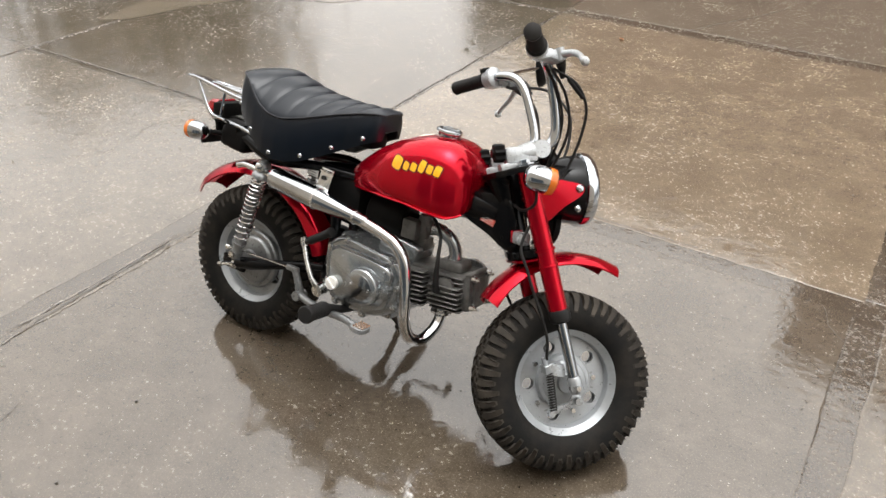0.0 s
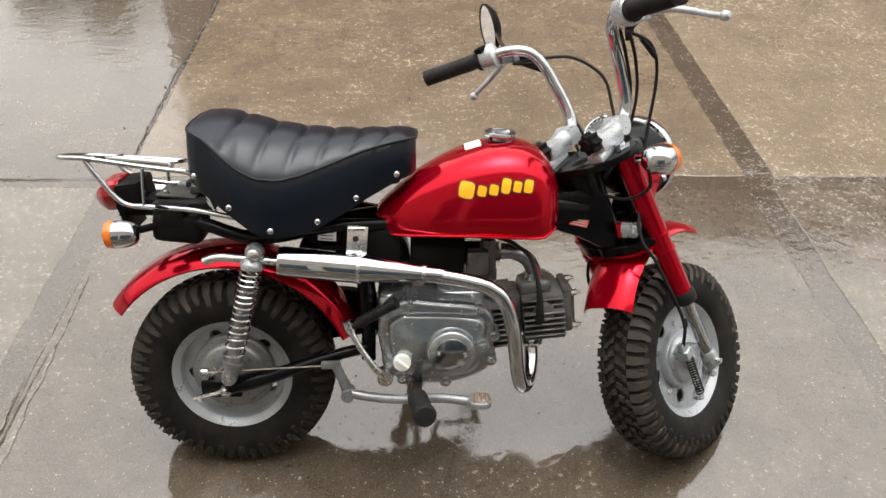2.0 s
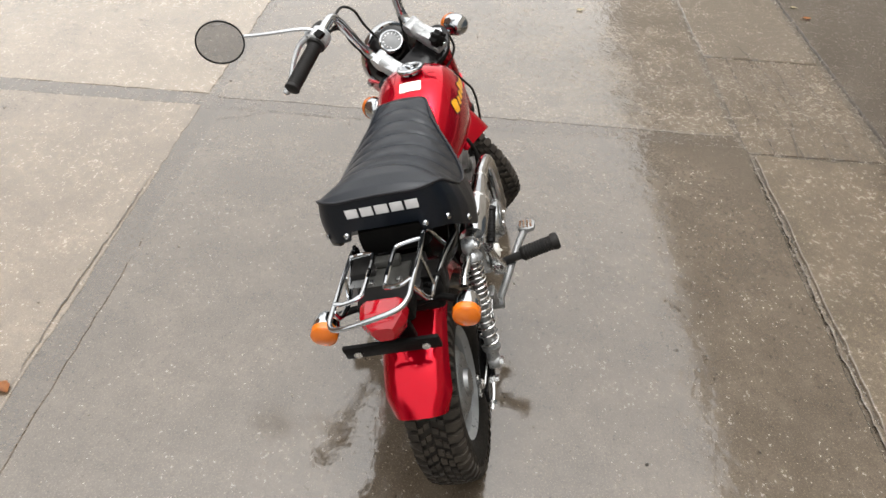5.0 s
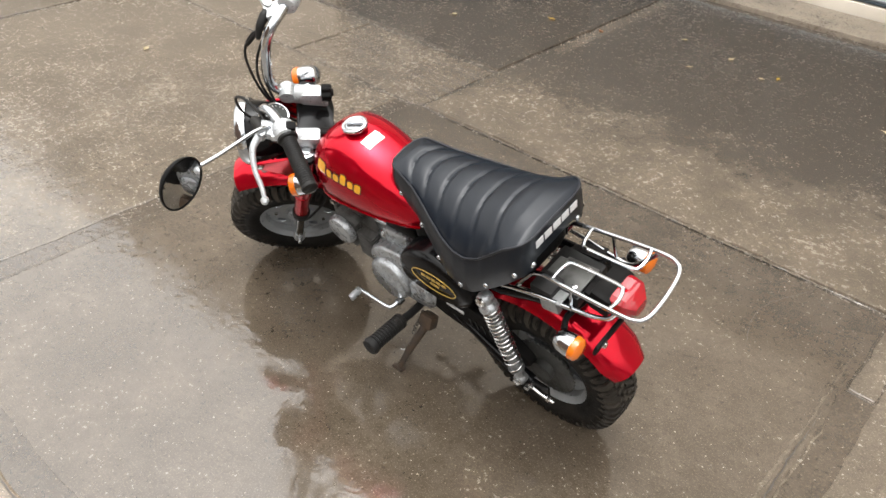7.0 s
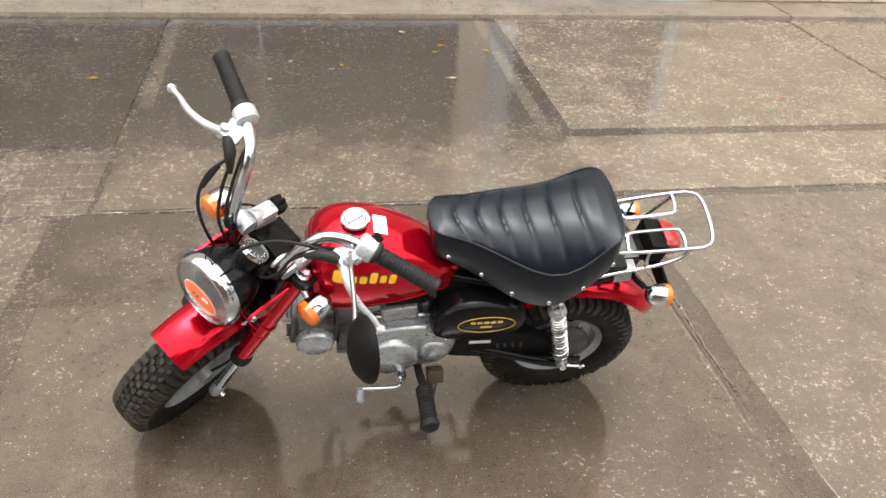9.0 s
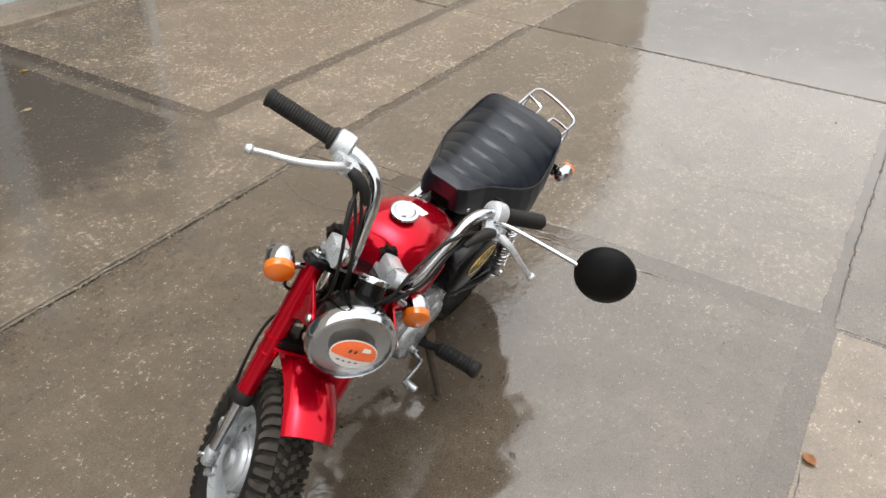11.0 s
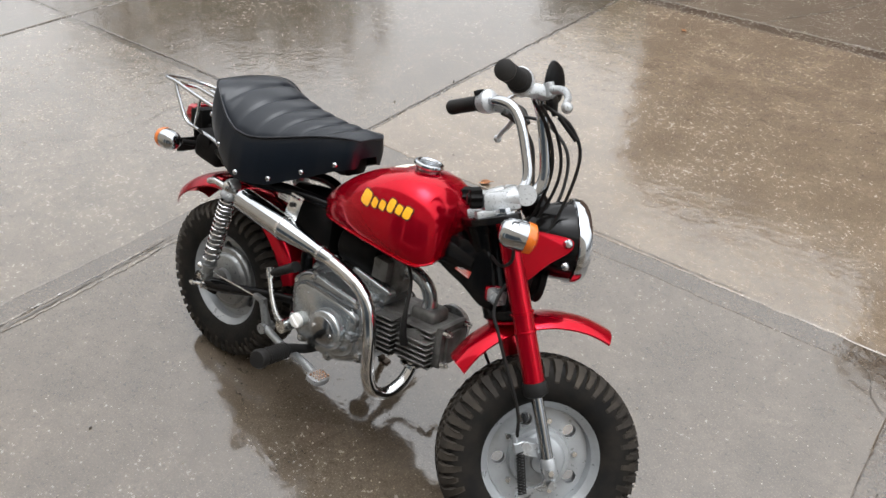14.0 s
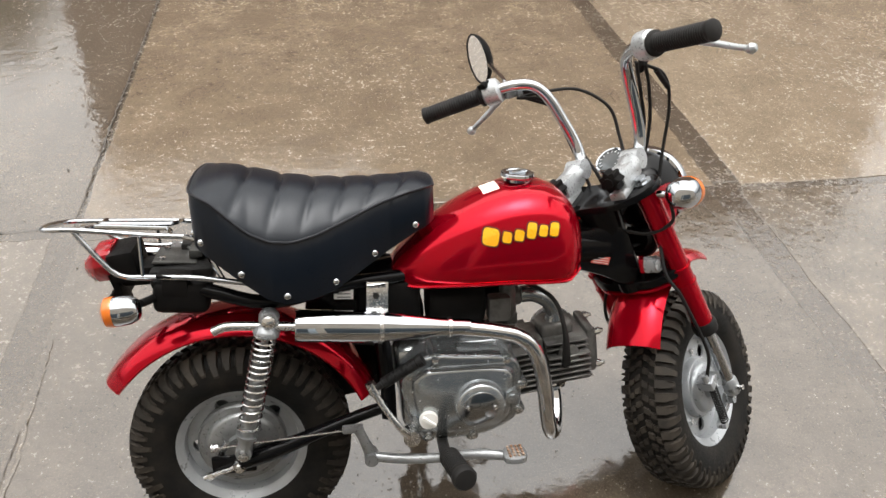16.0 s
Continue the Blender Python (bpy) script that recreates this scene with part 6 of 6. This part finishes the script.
# --- foot pegs and their bar
bm = bmesh.new()
tube(bm, [(0.355, -0.170, 0.217), (0.352, -0.145, 0.213), (0.356, -0.09, 0.196), (0.360, 0.0, 0.190), (0.356, 0.09, 0.196), (0.350, 0.145, 0.213)], 0.010, 12, 4)
slab(bm, (0.36, 0, 0.197), (0.05, 0.10, 0.012), 0.003)
pegbar = part("footrest_bar", bm, GREYBLACK, bike, "worn black footrest bar")
for s, x1, z1 in ((-1, 0.369, 0.231), (1, 0.351, 0.227)):
    a, b_ = Vector((0.352, 0.138 * s, 0.212)), Vector((x1, 0.252 * s, z1))
    if s < 0:
        a = a.lerp(b_, 0.2)
    ax, L = (b_ - a).normalized(), (b_ - a).length
    bm = bmesh.new()
    prof = [(0.0, 0.0), (0.012, 0.0), (0.015, 0.004)]
    n = 11
    for k in range(n):
        h = 0.006 + (L - 0.022) * k / n
        st_ = (L - 0.022) / n
        prof += [(0.0165, h + st_ * 0.15), (0.0165, h + st_ * 0.6), (0.0145, h + st_ * 0.75), (0.0145, h + st_ * 0.98)]
    prof += [(0.018, L - 0.016), (0.019, L - 0.006), (0.016, L), (0.0, L + 0.001)]
    prof = [(r * (1.2 if s > 0 else 1.1), h) for r, h in prof]
    lathe(bm, prof, a, ax, 18)
    part("foot_peg", bm, RUBBER, pegbar, "ribbed black rubber foot peg")
# --- kick starter
bm = bmesh.new()
tube(bm, [(0.297, -0.118, 0.232), (0.280, -0.128, 0.256), (0.256, -0.124, 0.292), (0.236, -0.116, 0.328)], [0.009, 0.0064, 0.0056, 0.0064], 12, 5)
lathe(bm, [(0.0, -0.014), (0.015, -0.014), (0.015, 0.012), (0.0, 0.013)], (0.298, -0.116, 0.232), (0, -1, 0), 18)
lathe(bm, [(0.0, -0.010), (0.009, -0.010), (0.009, 0.012), (0.0, 0.012)], (0.235, -0.115, 0.332), (-0.4, 0.1, 1), 12)
kick = part("kick_starter", bm, SPRINGY, bike, "steel kick starter lever")
bm = bmesh.new()
a, b_ = Vector((0.242, -0.116, 0.334)), Vector((0.320, -0.127, 0.386))
ax, L = (b_ - a).normalized(), (b_ - a).length
prof = [(0.0, 0.0), (0.006, 0.0), (0.006, 0.012)]
for k in range(10):
    h = 0.014 + (L - 0.024) * k / 10
    prof += [(0.0100, h), (0.0100, h + 0.0045), (0.0086, h + 0.0058), (0.0086, h + 0.0068)]
prof += [(0.0115, L - 0.009), (0.0115, L), (0.0, L)]
lathe(bm, prof, a, ax, 14)
part("kick_rubber", bm, GREYBLACK, kick, "ribbed black rubber sleeve")
# --- gear lever and side stand
bm = bmesh.new()
tube(bm, [(0.400, 0.088, 0.205), (0.404, 0.112, 0.203), (0.412, 0.128, 0.203), (0.450, 0.134, 0.211), (0.496, 0.137, 0.219), (0.502, 0.140, 0.220)], 0.0055, 10, 4)
lathe(bm, [(0.0, -0.008), (0.011, -0.008), (0.011, 0.010), (0.0, 0.010)], (0.400, 0.098, 0.205), (0, 1, 0), 14)
gear = part("gear_lever", bm, CHROME, bike, "bright steel gear lever")
bm = bmesh.new()
lathe(bm, [(0.0, 0.0), (0.0085, 0.0), (0.0095, 0.004), (0.0095, 0.034), (0.0, 0.036)], (0.502, 0.136, 0.220), (0, 1, -0.06), 14)
part("gear_toe_piece", bm, PALE_ALLOY, gear)
bm = bmesh.new()
tube(bm, [(0.314, 0.075, 0.190), (0.320, 0.100, 0.165), (0.338, 0.150, 0.113), (0.350, 0.192, 0.066)], [0.012, 0.011, 0.0095, 0.0075], 12, 4)
slab(bm, (0.316, 0.090, 0.180), (0.040, 0.030, 0.036), 0.006, (30, 0, 0))
stand = part("side_stand", bm, STANDRUST, bike, "worn rusty black side stand, folded out")
bm = bmesh.new()
slab(bm, (0.354, 0.193, 0.063), (0.030, 0.018, 0.008), 0.003, (17, 0, 0))
part("stand_foot", bm, STANDRUST, stand, "rusty stand foot")
bm = bmesh.new()
tube(bm, [(0.335 + 0.005 * math.cos(k * 0.9), 0.080 + 0.0009 * k + 0.005 * math.sin(k * 0.9) * 0.3, 0.200 - 0.0007 * k) for k in range(60)], 0.0012, 5, 1)
part("stand_spring", bm, GREYBLACK, stand)
# --- chain case and side cover on the left
bm = bmesh.new()
case = smooth_outline([(0.300, 0.300), (0.250, 0.325), (0.170, 0.330), (0.080, 0.300), (0.020, 0.262), (0.010, 0.232), (0.060, 0.216), (0.150, 0.222), (0.240, 0.232), (0.300, 0.250)], 4)
prism(bm, case, Matrix.Translation((0, 0.052, 0)) @ LEFTM, 0.024, 0.004)
chaincase = part("chain_case", bm, DULL, bike, "dull black chain case")
for x in (0.115, 0.135, 0.155, 0.172):
    bm = bmesh.new()
    slab(bm, (x, 0.0765, 0.272), (0.007, 0.003, 0.030), 0.001, (0, 12, 0))
    part("slot", bm, BLACK, chaincase)
bm = bmesh.new()
slab(bm, (0.218, 0.077, 0.294), (0.052, 0.002, 0.011), 0.0006, (0, -3, 0))
part("grey_label", bm, SILVERPRINT, chaincase, "worn grey label")
bm = bmesh.new()
cov = smooth_outline([(0.345, 0.395), (0.330, 0.445), (0.280, 0.478), (0.215, 0.482), (0.150, 0.455), (0.128, 0.415), (0.145, 0.375), (0.210, 0.352), (0.290, 0.352), (0.335, 0.368)], 4)
prism(bm, cov, Matrix.Translation((0, 0.048, 0)) @ LEFTM, 0.062, 0.020)
sidecover = part("side_cover", bm, BLACK, bike, "glossy black oval side cover", angle=60)
bm = bmesh.new()
em = [(0.226 + 0.064 * math.cos(2 * math.pi * k / 40), 0.113, 0.420 + 0.028 * math.sin(2 * math.pi * k / 40) + 0.0) for k in range(41)]
tube(bm, em, 0.0013, 6, 1)
part("oval_ring", bm, GOLD, sidecover, "thin gold oval outline")
for k in range(5):
    bm = bmesh.new()
    slab(bm, (0.256 - 0.015 * k, 0.1115, 0.426), (0.0115, 0.002, 0.0075), 0.0004)
    part("gold_bar", bm, GOLD, sidecover)
bm = bmesh.new()
slab(bm, (0.226, 0.1115, 0.410), (0.026, 0.002, 0.006), 0.0004)
part("gold_bar", bm, GOLD, sidecover)

# --- rear mudguard, tail
bm = bmesh.new()
fender(bm, (0.0, 0.192), [(145, 0.262), (130, 0.277), (110, 0.293), (90, 0.299), (72, 0.291), (55, 0.272), (38, 0.250), (21, 0.240)], lambda t: 0.061 - 0.004 * t - 0.014 * max(0, 1 - t * 14), 0.020, 40)
part("rear_fender", bm, RED, bike, "glossy red rear mudguard", angle=50)
bm = bmesh.new()
slab(bm, (-0.150, 0.0, 0.552), (0.046, 0.088, 0.052), 0.010, (0, -8, 0))
slab(bm, (-0.120, 0.0, 0.530), (0.080, 0.060, 0.034), 0.010)
tail = part("tail_light", bm, DULL, bike, "black tail lamp body")
bm = bmesh.new()
gem = [(-0.026, 0.026), (0.026, 0.026), (0.036, 0.020), (0.040, 0.002), (0.034, -0.014), (0.020, -0.030), (-0.020, -0.030), (-0.034, -0.014), (-0.040, 0.002), (-0.036, 0.020)]
loft(bm, [[(x, y * k, 0.552 + drop + z * k) for y, z in gem] for x, k, drop in ((-0.168, 0.96, 0.003), (-0.176, 1.0, 0.002), (-0.194, 0.97, 0.0), (-0.199, 0.90, -0.001), (-0.212, 0.52, -0.006), (-0.214, 0.44, -0.006))])
part("red_lens", bm, REDLENS, tail, "faceted dark red tail lens", angle=22)
bm = bmesh.new()
slab(bm, (-0.176, 0.010, 0.483), (0.008, 0.165, 0.032), 0.003, (0, -14, 0))
slab(bm, (-0.165, -0.012, 0.510), (0.012, 0.040, 0.062), 0.003, (0, -14, 0))
plate = part("plate_bracket", bm, DULL, bike, "black number plate bracket without a plate")
for y in (-0.049, 0.068):
    bm = bmesh.new()
    lathe(bm, [(0.0, 0.0), (0.0075, 0.0), (0.007, 0.005), (0.0, 0.006)], (-0.180, y, 0.481), (-1, 0, 0), 10)
    part("plate_bolt", bm, SPRINGY, plate)
bm = bmesh.new()
slab(bm, (-0.060, -0.045, 0.507), (0.088, 0.072, 0.056), 0.016, (0, 6, 0), 3)
part("tool_box", bm, DULL, bike, "rounded black plastic tool box")
# --- chrome rear rack, bent a little so that its left rail hangs lower
def skewed(pts):
    return [(x, y, z - (0.13 + 0.09 * min(1, max(0, (-0.07 - x) / 0.12))) * y + 0.006 * min(1, max(0, (-0.07 - x) / 0.12)) if z > 0.57 else z) for x, y, z in pts]


bm = bmesh.new()
side = [(-0.045, 0.064, 0.598), (-0.10, 0.067, 0.602), (-0.20, 0.068, 0.608), (-0.238, 0.065, 0.610), (-0.256, 0.048, 0.611)]
tube(bm, skewed(side + [(-0.261, 0.0, 0.612)] + [(x, -y, z) for x, y, z in reversed(side)]), 0.0043, 10, 5)
rack = part("luggage_rack", bm, CHROME, bike, "small chrome tube luggage rack")
for s in (-1, 1):
    bm = bmesh.new()
    tube(bm, skewed([(-0.066, 0.064 * s, 0.602), (-0.067, 0.050 * s, 0.603), (-0.072, 0.026 * s, 0.604), (-0.088, 0.019 * s, 0.604), (-0.175, 0.019 * s, 0.607), (-0.190, 0.026 * s, 0.607), (-0.194, 0.048 * s, 0.607), (-0.190, 0.067 * s, 0.610)]), 0.0038, 8, 5)
    part("rack_loop", bm, CHROME, rack)
    bm = bmesh.new()
    tube(bm, skewed([(-0.205, 0.067 * s, 0.607), (-0.188, 0.069 * s, 0.580), (-0.150, 0.071 * s, 0.553), (-0.105, 0.074 * s, 0.546), (-0.03, 0.084 * s, 0.543), (0.050, 0.096 * s, 0.532)]), 0.0046, 10, 5)
    part("rack_stay", bm, CHROME, rack)
    bm = bmesh.new()
    tube(bm, skewed([(-0.110, 0.067 * s, 0.602), (-0.112, 0.074 * s, 0.547)]), 0.0034, 8, 1)
    part("rack_strut", bm, CHROME, rack)
    bm = bmesh.new()
    tube(bm, skewed([(-0.045, 0.064 * s, 0.598), (-0.02, 0.066 * s, 0.585), (0.01, 0.080 * s, 0.535)]), 0.0045, 8, 4)
    part("rack_strut", bm, CHROME, rack)
bm = bmesh.new()
slab(bm, (-0.06, 0.0, 0.530), (0.10, 0.10, 0.030), 0.006)
slab(bm, (-0.045, 0.055, 0.545), (0.05, 0.045, 0.030), 0.004)
part("rear_frame_plate", bm, GREYBLACK, bike, "grey-black tail bracket plate")

bm = bmesh.new()
slab(bm, (-0.072, 0.010, 0.5485), (0.070, 0.074, 0.004), 0.0015, (0, 5, 0))
slab(bm, (-0.040, 0.012, 0.556), (0.022, 0.045, 0.014), 0.004, (0, 5, 0))
tail_plate = part("tail_plate", bm, DIRTYSTEEL, rack, "dirty steel plate below the rack")
for x, y in ((-0.092, -0.014), (-0.092, 0.034), (-0.055, 0.036)):
    bm = bmesh.new()
    lathe(bm, [(0.0, 0.0), (0.0060, 0.0), (0.0055, 0.005), (0.0, 0.006)], (x, y, 0.552), (0, 0, 1), 8)
    part("plate_bolt", bm, SPRINGY, tail_plate)
for s in (-1, 1):
    bm = bmesh.new()
    slab(bm, (-0.066, 0.074 * s, 0.526), (0.040, 0.016, 0.030), 0.004, (0, 8, 0))
    slab(bm, (-0.066, 0.066 * s, 0.545), (0.052, 0.034, 0.004), 0.0012, (0, 8, 0))
    part("rack_bracket", bm, GREYSTEEL if s > 0 else DULL, rack, "bent sheet steel bracket")


# ---------------------------------------------------------------- the far side of the yard
def far_walls():
    w = new("wall_north")
    tagged(w, "plain dark brick building across the yard", "wall", kind="structure")
    bm = bmesh.new()
    slab(bm, (-1.30, 8.2, 2.08), (3.40, 0.4, 4.36), 0)
    part("wall_section", bm, BRICKWALL, w, angle=0)
    bm = bmesh.new()
    slab(bm, (4.06, 8.203, 2.8), (7.31, 0.4, 5.8), 0)
    part("wall_section", bm, BRICKWALL, w, angle=0)


far_walls()


def tree(x, y, height, spread, count, seed, label):
    """A tapered trunk with forking limbs and a loose crown of small leaves."""
    rnd = random.Random(seed)
    root = new("tree")
    root.matrix_basis = pose(x, y, 0)
    tagged(root, label, "tree", "trees across the yard")
    bm = bmesh.new()
    tube(bm, [(0, 0, -0.05), (0.03, 0.02, height * 0.2), (-0.03, 0.04, height * 0.45), (0.02, 0, height * 0.8)], [0.13, 0.10, 0.07, 0.03], 10, 4)
    tips = [Vector((0.02, 0, height * 0.8))]
    for k in range(11):
        a = k * 2.4 + rnd.uniform(-0.3, 0.3)
        z0 = height * rnd.uniform(0.25, 0.6)
        r = spread * rnd.uniform(0.55, 0.95)
        tip = Vector((r * math.cos(a), r * math.sin(a), min(height * 0.95, z0 + height * rnd.uniform(0.12, 0.32))))
        tube(bm, [(0, 0.02, z0), tuple(tip * 0.5 + Vector((0, 0, z0 * 0.5 + 0.05))), tuple(tip)], [0.045, 0.028, 0.010], 6, 3)
        tips.append(tip)
    part("trunk", bm, BARK, root)
    verts, faces = [], []
    for k in range(count):
        c = rnd.choice(tips)
        p = c + Vector((rnd.gauss(0, 0.30) * spread, rnd.gauss(0, 0.30) * spread, rnd.gauss(0, 0.11) * height))
        p.z = min(max(p.z, height * 0.14), height * 1.02)
        u = Vector((rnd.gauss(0, 1), rnd.gauss(0, 1), rnd.gauss(0, 1))).normalized()
        v = u.orthogonal().normalized()
        s = rnd.uniform(0.065, 0.13)
        n0 = len(verts)
        verts += [p - u * s, p + v * s * 0.45, p + u * s, p - v * s * 0.45]
        faces.append((n0, n0 + 1, n0 + 2, n0 + 3))
    me = bpy.data.meshes.new("crown")
    me.from_pydata(verts, [], faces)
    part("crown", me, FOLIAGE, root)


tree(-13.0, 9.6, 5.4, 2.6, 8500, 3, "leafy brown-green tree at the far end of the yard")
tree(-5.1, 11.2, 3.9, 0.9, 3400, 4, "slim brown-green tree behind the yard")
